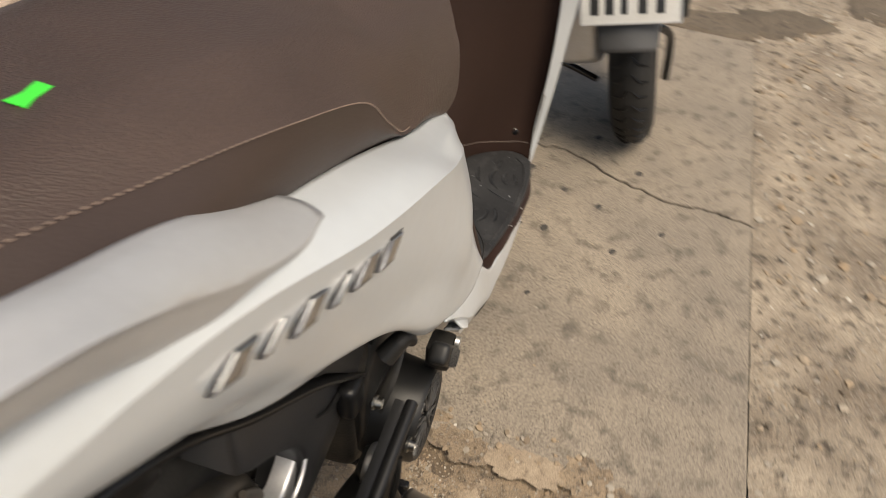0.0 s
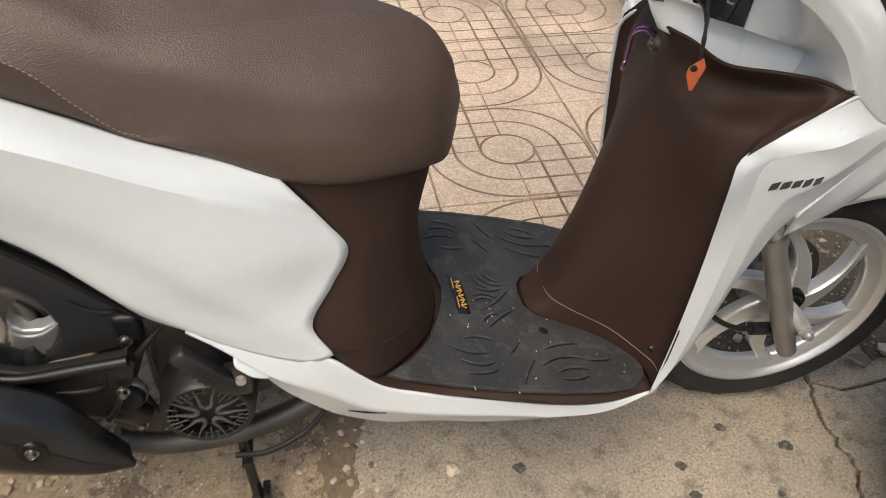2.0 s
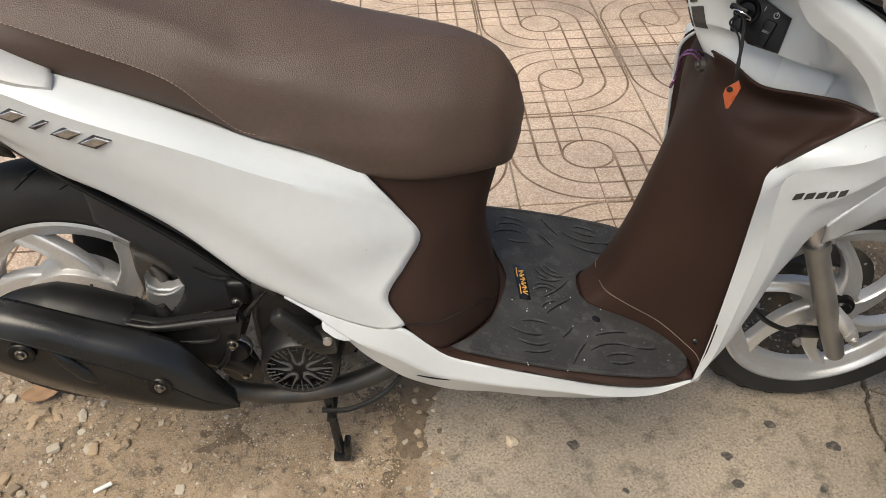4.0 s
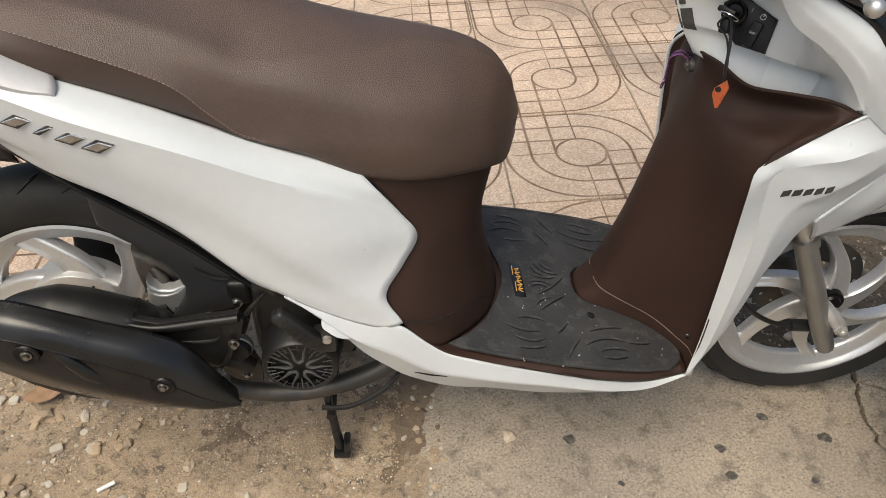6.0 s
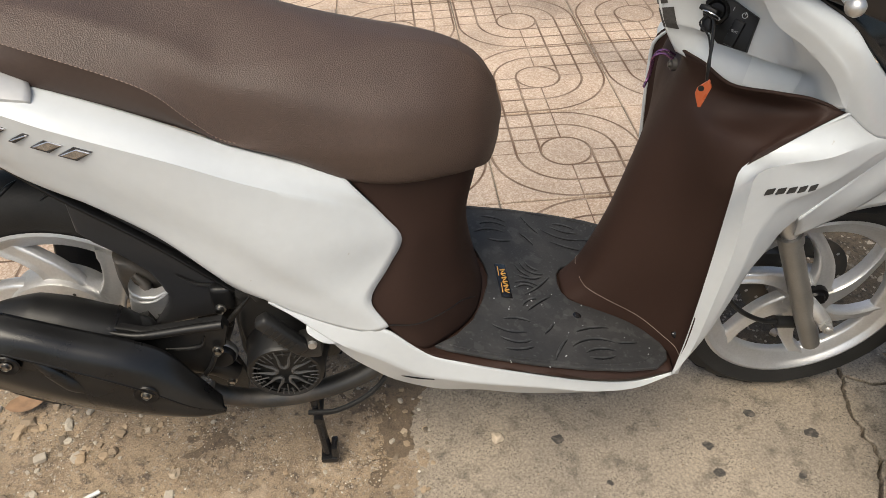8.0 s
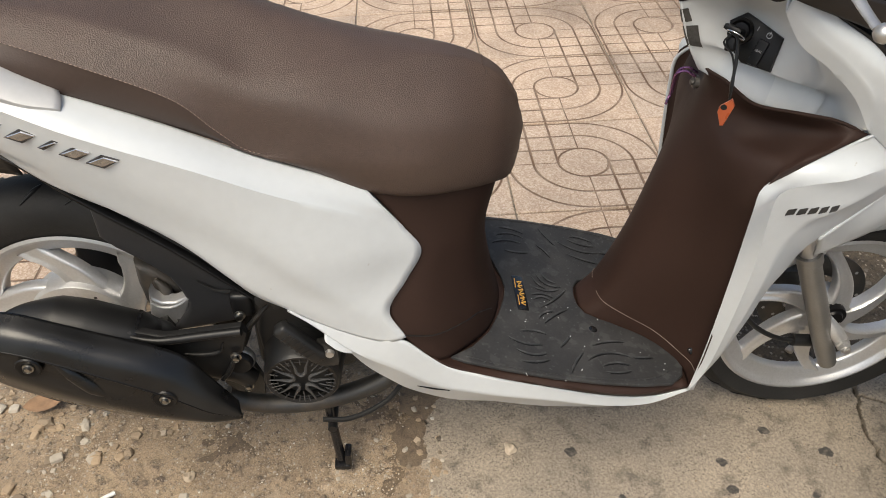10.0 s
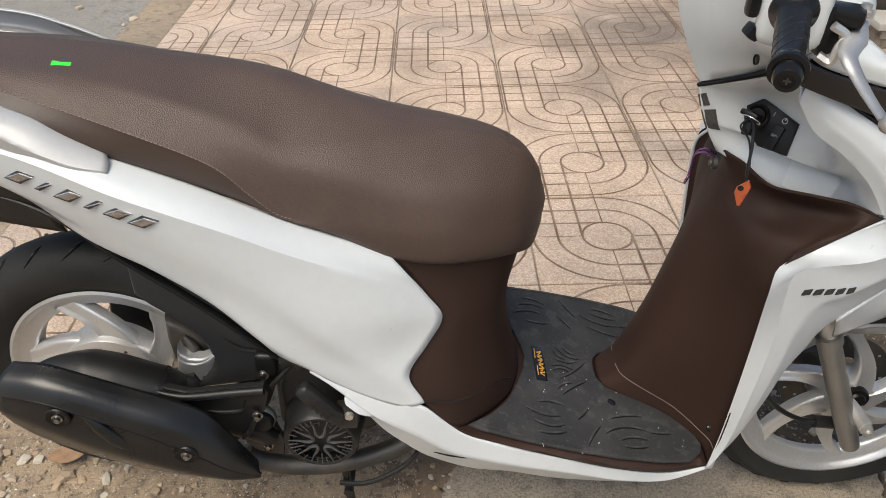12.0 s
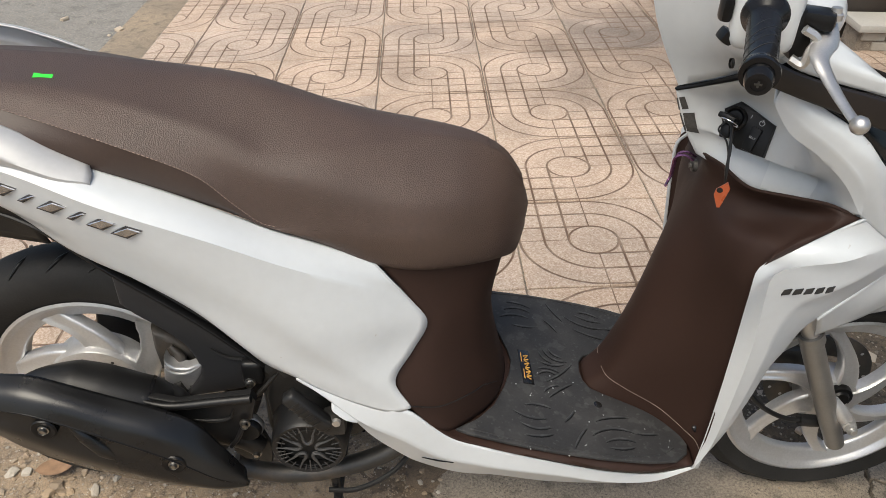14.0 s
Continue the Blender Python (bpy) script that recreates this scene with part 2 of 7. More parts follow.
def hexbolt(at, r, h, axis="y", sign=-1):
    """A flanged bolt head that looks along the axis."""
    prof = [(0, 0.9 * h), (0.45 * r, 0.9 * h), (0.5 * r, 0.6 * h), (0.62 * r, 0.6 * h), (0.68 * r, 0.98 * h), (0.72 * r, 0.35 * h), (r, 0.3 * h), (r, 0)]
    return lathe([(a, sign * b) for a, b in prof], at, 18, axis)


# ---- ground materials ----
def ground_material(name, a, b, c, scale, stones=0.0, bump=0.5, spots=0.0, rough=0.9):
    """Earth or concrete: two broad tones, fine grains, small pits or embedded stones."""
    m = bpy.data.materials.new(name)
    m.use_nodes = True
    n, l = m.node_tree.nodes, m.node_tree.links
    bsdf = n["Principled BSDF"]
    bsdf.inputs["Roughness"].default_value = rough
    geo = n.new("ShaderNodeTexCoord")

    def noisy(s, d=6, r=0.6):
        t = n.new("ShaderNodeTexNoise")
        t.inputs["Scale"].default_value, t.inputs["Detail"].default_value, t.inputs["Roughness"].default_value = s, d, r
        l.new(geo.outputs["Object"], t.inputs["Vector"])
        return t.outputs[0]

    def span(src, lo, hi, o0=0.0, o1=1.0):
        t = n.new("ShaderNodeMapRange")
        t.inputs[1].default_value, t.inputs[2].default_value, t.inputs[3].default_value, t.inputs[4].default_value = lo, hi, o0, o1
        l.new(src, t.inputs[0])
        return t.outputs[0]

    def blend(f, x, y):
        t = n.new("ShaderNodeMix")
        t.data_type = "RGBA"
        l.new(f, t.inputs[0])
        for k, v in ((6, x), (7, y)):
            if isinstance(v, tuple):
                t.inputs[k].default_value = (*v, 1)
            else:
                l.new(v, t.inputs[k])
        return t.outputs[2]

    broad = noisy(scale)
    grain = noisy(scale * 55, 6, 0.8)
    mid = noisy(scale * 7, 5)
    col = blend(span(broad, 0.35, 0.65), a, b)
    col = blend(span(mid, 0.52, 0.68), col, c)
    hsv = n.new("ShaderNodeHueSaturation")
    l.new(span(grain, 0.3, 0.7, 0.45, 1.55), hsv.inputs["Value"])
    l.new(col, hsv.inputs["Color"])
    col = hsv.outputs[0]
    height = n.new("ShaderNodeMath")
    height.operation = "ADD"
    l.new(span(grain, 0, 1, 0, 0.5), height.inputs[0])
    l.new(mid, height.inputs[1])
    top = height.outputs[0]
    if stones:
        for size, share in ((stones, 0.80), (stones * 2.7, 0.62)):
            v = n.new("ShaderNodeTexVoronoi")
            v.inputs["Scale"].default_value = size
            warp = n.new("ShaderNodeVectorMath")
            warp.operation = "MULTIPLY_ADD"
            wn2 = n.new("ShaderNodeTexNoise")
            wn2.inputs["Scale"].default_value = size * 1.6
            l.new(geo.outputs["Object"], wn2.inputs["Vector"])
            l.new(wn2.outputs["Color"], warp.inputs[0])
            warp.inputs[1].default_value = (0.9 / size,) * 3
            l.new(geo.outputs["Object"], warp.inputs[2])
            l.new(warp.outputs[0], v.inputs["Vector"])
            sep = n.new("ShaderNodeSeparateColor")
            l.new(v.outputs["Color"], sep.inputs[0])
            pick = n.new("ShaderNodeMath")
            pick.operation = "MULTIPLY"
            l.new(span(sep.outputs[0], share, share + 0.02), pick.inputs[0])
            l.new(span(v.outputs["Distance"], 0.42, 0.34), pick.inputs[1])
            tone = blend(sep.outputs[1], (0.44, 0.38, 0.31), tuple(0.75 * q for q in b))
            col = blend(pick.outputs[0], col, tone)
            up = n.new("ShaderNodeMath")
            up.operation = "ADD"
            l.new(top, up.inputs[0])
            l.new(pick.outputs[0], up.inputs[1])
            top = up.outputs[0]
    if spots:
        s = noisy(spots, 6, 0.65)
        col = blend(span(s, 0.62, 0.74, 0, 0.4), col, (0.075, 0.064, 0.053))
        pit = noisy(spots * 9, 5, 0.65)
        cluster = noisy(spots * 0.6, 4, 0.6)
        where = n.new("ShaderNodeMath")
        where.operation = "MULTIPLY"
        l.new(span(pit, 0.55, 0.62, 0, 0.95), where.inputs[0])
        l.new(span(cluster, 0.38, 0.6, 0.25, 1), where.inputs[1])
        col = blend(where.outputs[0], col, (0.078, 0.066, 0.055))
        fleck = noisy(spots * 14, 3, 0.6)
        col = blend(span(fleck, 0.62, 0.68, 0, 0.55), col, (0.50, 0.43, 0.345))
        sink = n.new("ShaderNodeMath")
        sink.operation = "SUBTRACT"
        l.new(top, sink.inputs[0])
        l.new(span(pit, 0.62, 0.68, 0, 0.7), sink.inputs[1])
        top = sink.outputs[0]
    l.new(col, bsdf.inputs["Base Color"])
    bp = n.new("ShaderNodeBump")
    bp.inputs["Strength"].default_value, bp.inputs["Distance"].default_value = bump, 0.004
    l.new(top, bp.inputs["Height"])
    l.new(bp.outputs[0], bsdf.inputs["Normal"])
    return m


CONCRETE = ground_material("old_concrete", (0.345, 0.288, 0.222), (0.238, 0.203, 0.163), (0.150, 0.127, 0.101), 3.4, bump=0.5, spots=26)
ROUGH_CONCRETE = ground_material("rough_concrete", (0.47, 0.39, 0.295), (0.25, 0.20, 0.148), (0.085, 0.068, 0.052), 4.5, stones=70, bump=1.0)
DIRT = ground_material("dirt", (0.40, 0.302, 0.202), (0.262, 0.196, 0.133), (0.12, 0.092, 0.068), 7.5, stones=150, bump=1.0)
ASPHALT = ground_material("asphalt", (0.262, 0.246, 0.220), (0.208, 0.198, 0.180), (0.162, 0.153, 0.140), 2, stones=130, bump=0.6)
SAND = ground_material("dusty_sand", (0.30, 0.235, 0.165), (0.22, 0.18, 0.135), (0.15, 0.125, 0.098), 3, bump=0.5)
KERB = ground_material("kerb_stone", (0.25, 0.21, 0.165), (0.18, 0.15, 0.115), (0.12, 0.10, 0.08), 4, bump=0.7)


def tile_material():
    """Speckled terrazzo with moulded grooves: a ring in the middle, arcs in two quarters and a grid in the other two."""
    m = bpy.data.materials.new("terrazzo")
    m.use_nodes = True
    n, l = m.node_tree.nodes, m.node_tree.links
    bsdf = n["Principled BSDF"]
    bsdf.inputs["Roughness"].default_value = 0.75
    tc, info, geo = n.new("ShaderNodeTexCoord"), n.new("ShaderNodeObjectInfo"), n.new("ShaderNodeNewGeometry")

    def op(kind, a, b=None):
        t = n.new("ShaderNodeMath")
        t.operation = kind
        for i, v in enumerate((a, b)):
            if v is None:
                continue
            if isinstance(v, (int, float)):
                t.inputs[i].default_value = v
            else:
                l.new(v, t.inputs[i])
        return t.outputs[0]

    sep = n.new("ShaderNodeSeparateXYZ")
    l.new(tc.outputs["Object"], sep.inputs[0])
    u, v = sep.outputs[0], sep.outputs[1]
    step = 0.064

    def nearest(x):
        return op("ABSOLUTE", op("SUBTRACT", op("FLOORED_MODULO", op("ADD", x, step / 2), step), step / 2))

    r = op("SQRT", op("ADD", op("MULTIPLY", u, u), op("MULTIPLY", v, v)))
    inside = op("LESS_THAN", r, step - 0.003)
    arcs = op("ADD", nearest(r), op("ADD", op("MULTIPLY", op("LESS_THAN", r, step * 0.5), 1.0), op("GREATER_THAN", r, step * 3.4)))
    ring = op("ABSOLUTE", op("SUBTRACT", r, step))
    grid = op("ADD", op("MINIMUM", nearest(u), nearest(v)), inside)
    quarter = op("LESS_THAN", op("MULTIPLY", u, v), 0.0)
    mixd = op("ADD", op("MULTIPLY", quarter, arcs), op("MULTIPLY", op("SUBTRACT", 1.0, quarter), op("MINIMUM", grid, ring)))
    wob = n.new("ShaderNodeTexNoise")
    wob.inputs["Scale"].default_value = 60
    l.new(tc.outputs["Object"], wob.inputs["Vector"])
    d = op("ADD", mixd, op("MULTIPLY", op("SUBTRACT", wob.outputs[0], 0.5), 0.0015))
    depth = n.new("ShaderNodeMapRange")
    depth.interpolation_type = "SMOOTHSTEP"
    depth.inputs[1].default_value, depth.inputs[2].default_value = 0.0016, 0.0041
    l.new(d, depth.inputs[0])
    # terrazzo chips and stains
    add = n.new("ShaderNodeVectorMath")
    add.operation = "ADD"
    l.new(tc.outputs["Object"], add.inputs[0])
    l.new(info.outputs["Location"], add.inputs[1])
    chips = n.new("ShaderNodeTexVoronoi")
    chips.inputs["Scale"].default_value = 260
    l.new(add.outputs[0], chips.inputs["Vector"])
    ramp = n.new("ShaderNodeValToRGB")
    e = ramp.color_ramp.elements
    e[0].color, e[1].color = (0.36, 0.262, 0.196, 1), (0.555, 0.455, 0.37, 1)
    e.new(0.5).color = (0.45, 0.345, 0.265, 1)
    cs = n.new("ShaderNodeSeparateColor")
    l.new(chips.outputs["Color"], cs.inputs[0])
    l.new(cs.outputs[0], ramp.inputs[0])
    stain = n.new("ShaderNodeTexNoise")
    stain.inputs["Scale"].default_value, stain.inputs["Detail"].default_value = 4, 6
    l.new(geo.outputs["Position"], stain.inputs["Vector"])
    hsv = n.new("ShaderNodeHueSaturation")
    smudge = n.new("ShaderNodeTexNoise")
    smudge.inputs["Scale"].default_value, smudge.inputs["Detail"].default_value = 1.6, 5
    l.new(geo.outputs["Position"], smudge.inputs["Vector"])
    worn = n.new("ShaderNodeTexNoise")
    worn.inputs["Scale"].default_value, worn.inputs["Detail"].default_value = 11, 5
    l.new(geo.outputs["Position"], worn.inputs["Vector"])
    filled = n.new("ShaderNodeMapRange")
    filled.inputs[1].default_value, filled.inputs[2].default_value, filled.inputs[4].default_value = 0.42, 0.70, 0.6
    l.new(worn.outputs[0], filled.inputs[0])
    # tiles darken round a spot before the shop, with an uneven edge
    away = n.new("ShaderNodeVectorMath")
    away.operation = "DISTANCE"
    l.new(geo.outputs["Position"], away.inputs[0])
    away.inputs[1].default_value = (1.75, 2.05, 0.1)
    shop_darken = n.new("ShaderNodeMapRange")
    shop_darken.interpolation_type = "SMOOTHSTEP"
    shop_darken.inputs[1].default_value, shop_darken.inputs[2].default_value, shop_darken.inputs[3].default_value, shop_darken.inputs[4].default_value = 0.40, 1.35, 0.40, 0.0
    l.new(op("ADD", away.outputs["Value"], op("MULTIPLY", op("SUBTRACT", stain.outputs[0], 0.5), 1.2)), shop_darken.inputs[0])
    val = op("SUBTRACT", op("ADD", op("ADD", op("MULTIPLY", stain.outputs[0], 0.8), op("MULTIPLY", smudge.outputs[0], 0.8)), op("ADD", 0.175, op("MULTIPLY", info.outputs["Random"], 0.09))), shop_darken.outputs[0])
    l.new(val, hsv.inputs["Value"])
    l.new(op("ADD", 0.92, op("MULTIPLY", info.outputs["Random"], 0.18)), hsv.inputs["Saturation"])
    l.new(ramp.outputs[0], hsv.inputs["Color"])
    mix = n.new("ShaderNodeMix")
    mix.data_type = "RGBA"
    l.new(op("MAXIMUM", depth.outputs[0], filled.outputs[0]), mix.inputs[0])
    mix.inputs[6].default_value = (0.135, 0.080, 0.048, 1)
    l.new(hsv.outputs[0], mix.inputs[7])
    l.new(mix.outputs[2], bsdf.inputs["Base Color"])
    hsum = op("ADD", op("MULTIPLY", depth.outputs[0], 1.0), op("MULTIPLY", cs.outputs[1], 0.08))
    bp = n.new("ShaderNodeBump")
    bp.inputs["Strength"].default_value, bp.inputs["Distance"].default_value = 0.8, 0.003
    l.new(hsum, bp.inputs["Height"])
    l.new(bp.outputs[0], bsdf.inputs["Normal"])
    return m


TERRAZZO = tile_material()

# ---- ground ----
rng = random.Random(4)


def height_grid(x0, x1, y0, y1, nx, ny, h):
    return sheet(np.array([[(x, y, h(x, y)) for x in np.linspace(x0, x1, nx)] for y in np.linspace(y0, y1, ny)]))


def rough_height(x, y):
    return 0.010 * noise.noise((x * 3, y * 3, 0)) + 0.005 * noise.noise((x * 14, y * 14, 3)) + 0.002 * noise.noise((x * 60, y * 60, 7))


single("ground", height_grid(-30, 40, -30, 40, 8, 8, lambda x, y: -0.12), ASPHALT, "grey worn asphalt ground around the pavement", "ground", "structure")
def soil(x, y):
    return -0.008 + 0.8 * rough_height(x, y) + 0.0022 * noise.noise((x * 34, y * 34, 11)) + 0.0012 * noise.noise((x * 85, y * 85, 12))


gx, gy = np.r_[np.linspace(-6, -1.1, 24), np.linspace(-1.05, 0.56, 300)], np.r_[np.linspace(-6, -1.2, 24), np.linspace(-1.15, 0.30, 260)]
single("ground_dirt", sheet(np.array([[(x, y, soil(x, y)) for x in gx] for y in gy])), DIRT, "brown trodden dirt with gravel behind the concrete", "dirt", "structure")


def edge_x(y):
    return 0.518 + 0.036 * noise.noise((y * 5, 1, 0)) + 0.022 * noise.noise((y * 19, 2, 0)) + 0.010 * noise.noise((y * 60, 3, 0)) + (0.03 if y > -0.06 else 0)


def crack_x(y):
    base = np.interp(y, [-0.65, -0.54, -0.46, -0.345, -0.20, -0.10, 0.0, 0.30], [1.25, 1.272, 1.268, 1.305, 1.386, 1.378, 1.40, 1.46])
    return float(base) + 0.013 * noise.noise((y * 17, 4, 0)) + 0.009 * noise.noise((y * 55, 5, 0))


JOINT = -0.632
ys = np.linspace(JOINT + 0.0015, 0.30, 110)
left = [(edge_x(y), y) for y in ys]
mid = [(crack_x(y) - 0.0026 - 0.0022 * rng.random(), y) for y in ys]
part_slab = slab(left + mid[::-1], 0.12, 0.003)
concrete = single("pavement_concrete", part_slab, CONCRETE, "stained grey-beige concrete slab with a long crack", "concrete slab", "structure", False)
def branch_y(x):
    base = np.interp(x, [1.34, 1.40, 1.45, 1.52, 1.56, 1.75], [0.0, -0.012, -0.038, -0.031, -0.022, 0.01])
    return float(base) + 0.006 * noise.noise((x * 22, 8, 0)) + 0.003 * noise.noise((x * 70, 9, 0))


right = [(crack_x(y) + 0.0026 + 0.0022 * rng.random(), y) for y in ys]
fork_at = min(range(len(ys)), key=lambda k: abs(ys[k] + 0.01))
xs = np.linspace(right[fork_at][0] + 0.004, 1.75, 30)
low_side = [(x, branch_y(x) - 0.002 - 0.0015 * rng.random()) for x in xs]
high_side = [(x, branch_y(x) + 0.002 + 0.0015 * rng.random()) for x in xs]
single("pavement_concrete_far", slab(right[: fork_at - 1] + low_side + [(2.18, 0.02), (2.15, JOINT + 0.0015)], 0.12, 0.003), CONCRETE, "stained grey-beige concrete slab beyond the crack", "concrete slab", "structure", False)
single("pavement_concrete_kerb", slab(right[fork_at + 2:] + [(9.0, 0.30), (9.0, 0.026)] + high_side[::-1], 0.123, 0.003), CONCRETE, "cracked piece of concrete slab beside the kerb", "concrete slab", "structure", False)
def crumble(x, y):
    near = min(1.0, (JOINT - y) / 0.03)
    return -0.002 + near * (0.9 * rough_height(x, y) + 0.003 * noise.noise((x * 26, y * 26, 5)))


xs, gy = np.r_[np.linspace(0.45, 3.6, 330), np.linspace(3.7, 9.0, 30)], np.r_[np.linspace(JOINT, -1.5, 130), np.linspace(-1.53, -6, 30)]
grid = np.array([[(x, y + (0.0025 * noise.noise((x * 30, 0, 9)) if k == 0 else 0), crumble(x, y)) for x in xs] for k, y in enumerate(gy)])
single("pavement_rough", sheet(grid), ROUGH_CONCRETE, "coarse crumbling concrete strip along a joint", "concrete", "structure")


def blob(at, r, flat=0.5, seed=0, n=2, turn=0.0):
    """A small uneven stone."""
    bm = bmesh.new()
    bmesh.ops.create_icosphere(bm, subdivisions=n, radius=1)
    g = random.Random(seed)
    sx, sy = g.uniform(0.75, 1.25), g.uniform(0.7, 1.1)
    for v in bm.verts:
        k = 1 + 0.55 * noise.noise(v.co * 1.3 + Vector((seed * 3.1, 0, 0)))
        v.co = Vector((v.co.x * sx, v.co.y * sy, v.co.z * flat)) * r * k
    if flat < 0.6:
        for v in bm.verts:
            v.co = Vector([max(-0.72 * r * q, min(0.72 * r * q, c)) for c, q in zip(v.co, (sx, sy, flat))])
    bm.transform(Matrix.Translation(at) @ Matrix.Rotation(turn, 4, "Z") @ Matrix.Rotation(g.uniform(-0.3, 0.3), 4, "X"))
    out = [tuple(v.co) for v in bm.verts], [tuple(q.index for q in f.verts) for f in bm.faces]
    bm.free()
    return out


def stone_material():
    m = material("gravel_stone", (0.30, 0.25, 0.20), 0.85, var=0.2, scale=60, bump=0.3, bump_scale=400)
    n, l = m.node_tree.nodes, m.node_tree.links
    g, ramp = n.new("ShaderNodeNewGeometry"), n.new("ShaderNodeValToRGB")
    e = ramp.color_ramp.elements
    e[0].color, e[1].color = (0.13, 0.105, 0.08, 1), (0.70, 0.66, 0.58, 1)
    e.new(0.25).color = (0.29, 0.22, 0.15, 1)
    e.new(0.5).color = (0.38, 0.28, 0.18, 1)
    e.new(0.78).color = (0.38, 0.335, 0.275, 1)
    e.new(0.95).color = (0.42, 0.37, 0.30, 1)
    l.new(g.outputs["Random Per Island"], ramp.inputs[0])
    l.new(ramp.outputs[0], n["Principled BSDF"].inputs["Base Color"])
    return m


STONE = stone_material()
chips = []
for k in range(19000):
    x, y = (rng.uniform(-0.75, 0.53), rng.uniform(-0.75, 0.25)) if k < 3500 else (rng.uniform(-0.42, 0.53), rng.uniform(-0.42, 0.12))
    near = x < 0.12 + 0.10 * noise.noise((y * 5, x * 5, 0))
    drift = noise.noise((x * 9, y * 9, 4))
    if rng.random() > (0.52 + 1.0 * drift if not near else 0.66 + 1.3 * drift):
        continue
    t = rng.random()
    r = rng.uniform(0.0009, 0.0024) if t < (0.90 if near else 0.965) else rng.uniform(0.0024, 0.0060) if t < 0.965 or not near else rng.uniform(0.005, 0.0135)
    chips.append(blob((x, y, soil(x, y) + 0.2 * r), r, rng.uniform(0.4, 0.66), k, 1 if r < 0.005 else 2, rng.uniform(0, 6)))
for k in range(420):
    t = rng.random()
    x, y = (rng.uniform(0.50, 1.55), rng.uniform(-0.6, 0.28)) if t < 0.45 else (rng.uniform(1.05, 1.6), rng.uniform(0.12, 0.30)) if t < 0.8 else (rng.uniform(0.50, 0.58), rng.uniform(-0.45, 0.2))
    r = rng.uniform(0.0012, 0.003) if t < 0.45 else rng.uniform(0.002, 0.008)
    chips.append(blob((x, y, 0.2 * r), r, 0.5, 2000 + k, 1, rng.uniform(0, 6)))
for k in range(900):
    x, y = rng.uniform(0.7, 2.6), JOINT - 0.01 - abs(rng.gauss(0, 0.3))
    r = rng.uniform(0.0015, 0.005) if rng.random() < 0.8 else rng.uniform(0.005, 0.014)
    chips.append(blob((x, y, crumble(x, y) + 0.15 * r), r, rng.uniform(0.35, 0.6), 7000 + k, 1, rng.uniform(0, 6)))
single("gravel", join(*chips), STONE, "loose gravel and stone chips strewn on the dirt", "gravel", "stuff", False)
PEBBLE = material("pale_pebble", (0.50, 0.41, 0.31), 0.7, var=0.1, scale=60)
single("pebble", blob((0.699, -0.122, 0.006), 0.0125, 0.65, 3, 3, 0.4), PEBBLE, "pale smooth pebble lying on the concrete", "pebble")
OIL = material("dark_gum_spot", (0.085, 0.077, 0.070), 0.85, var=0.45, scale=110, fine=0.4, dust=(0.20, 0.175, 0.145))


def spot(x, y, r, seed):
    g = random.Random(seed)
    pts = []
    for a in np.linspace(0, 2 * math.pi, 49)[:-1]:
        q = r * (1.0 + 0.45 * noise.noise((0.9 * math.cos(a) + 7 * seed, 0.9 * math.sin(a), 0)) + 0.18 * noise.noise((2.6 * math.cos(a), 2.6 * math.sin(a), 3 * seed)) + 0.05 * g.uniform(-1, 1))
        pts.append((x + q * math.cos(a), y + 0.85 * q * math.sin(a)))
    return moved(slab(pts, 0.0012, 0.0), Matrix.Translation((0, 0, 0.0006)))


for k, (x, y, r) in enumerate([(0.809, -0.13, 0.011), (1.082, -0.159, 0.010), (1.083, -0.215, 0.0095), (1.182, -0.093, 0.010), (1.229, -0.229, 0.008), (1.282, -0.142, 0.012), (0.885, -0.223, 0.006), (1.195, -0.31, 0.009), (1.06, -0.36, 0.008), (1.35, -0.38, 0.009), (1.15, -0.45, 0.008), (1.46, -0.27, 0.010)]):
    single("ground_stain", spot(x, y, r, k), OIL, "dark flattened spot stuck to the concrete", "stain", group="dark spots on the concrete")

# raised tiled pavement, sloping gently
TILE = 0.40
O = Vector((0.349, 1.663, 0.012))
U = Vector((0.9988, 0.0215, 0.045)).normalized()
W = U.cross(Vector((-0.0215, 0.9988, -0.036))).normalized()
V = W.cross(U)
PAVE = Matrix((U, V, W)).transposed().to_4x4()
PAVE.translation = O


I0, I1, J0, J1 = -2, 9, -3, 7
EDGE = 0.17
ICUT, JCUT = 4, -2


def bed_box(i0, i1, j0, j1):
    return moved(rbox(((i1 - i0) * TILE + 0.02, (j1 - j0) * TILE + 0.02, 0.2), 0.01), PAVE @ Matrix.Translation(((i0 + i1) / 2 * TILE, (j0 + j1) / 2 * TILE, -0.1045)))


bed = join(bed_box(I0 - 0.5, 2, J0 - EDGE / TILE, J0), bed_box(I0 - 0.5, ICUT, J0, JCUT), bed_box(I0 - 0.5, I1, JCUT, J1))
pavement = single("pavement_tiled", bed, KERB, "raised sidewalk of pinkish terrazzo tiles with a worn kerb", "pavement", "structure")
strip = moved(rbox((0.34, 9.0, 0.1), 0.03), PAVE @ Matrix.Translation((-2.5 * TILE - 0.09, 3.15, -0.072)))
single("ground_sand", strip, SAND, "dusty sandy strip between tiles and asphalt", "sand", "structure")
road = moved(rbox((20, 30, 0.1), 0.01), PAVE @ Matrix.Translation((-2.5 * TILE - 10.17, 13.65, -0.074)))
single("road", road, ASPHALT, "worn grey asphalt road", "road", "structure")
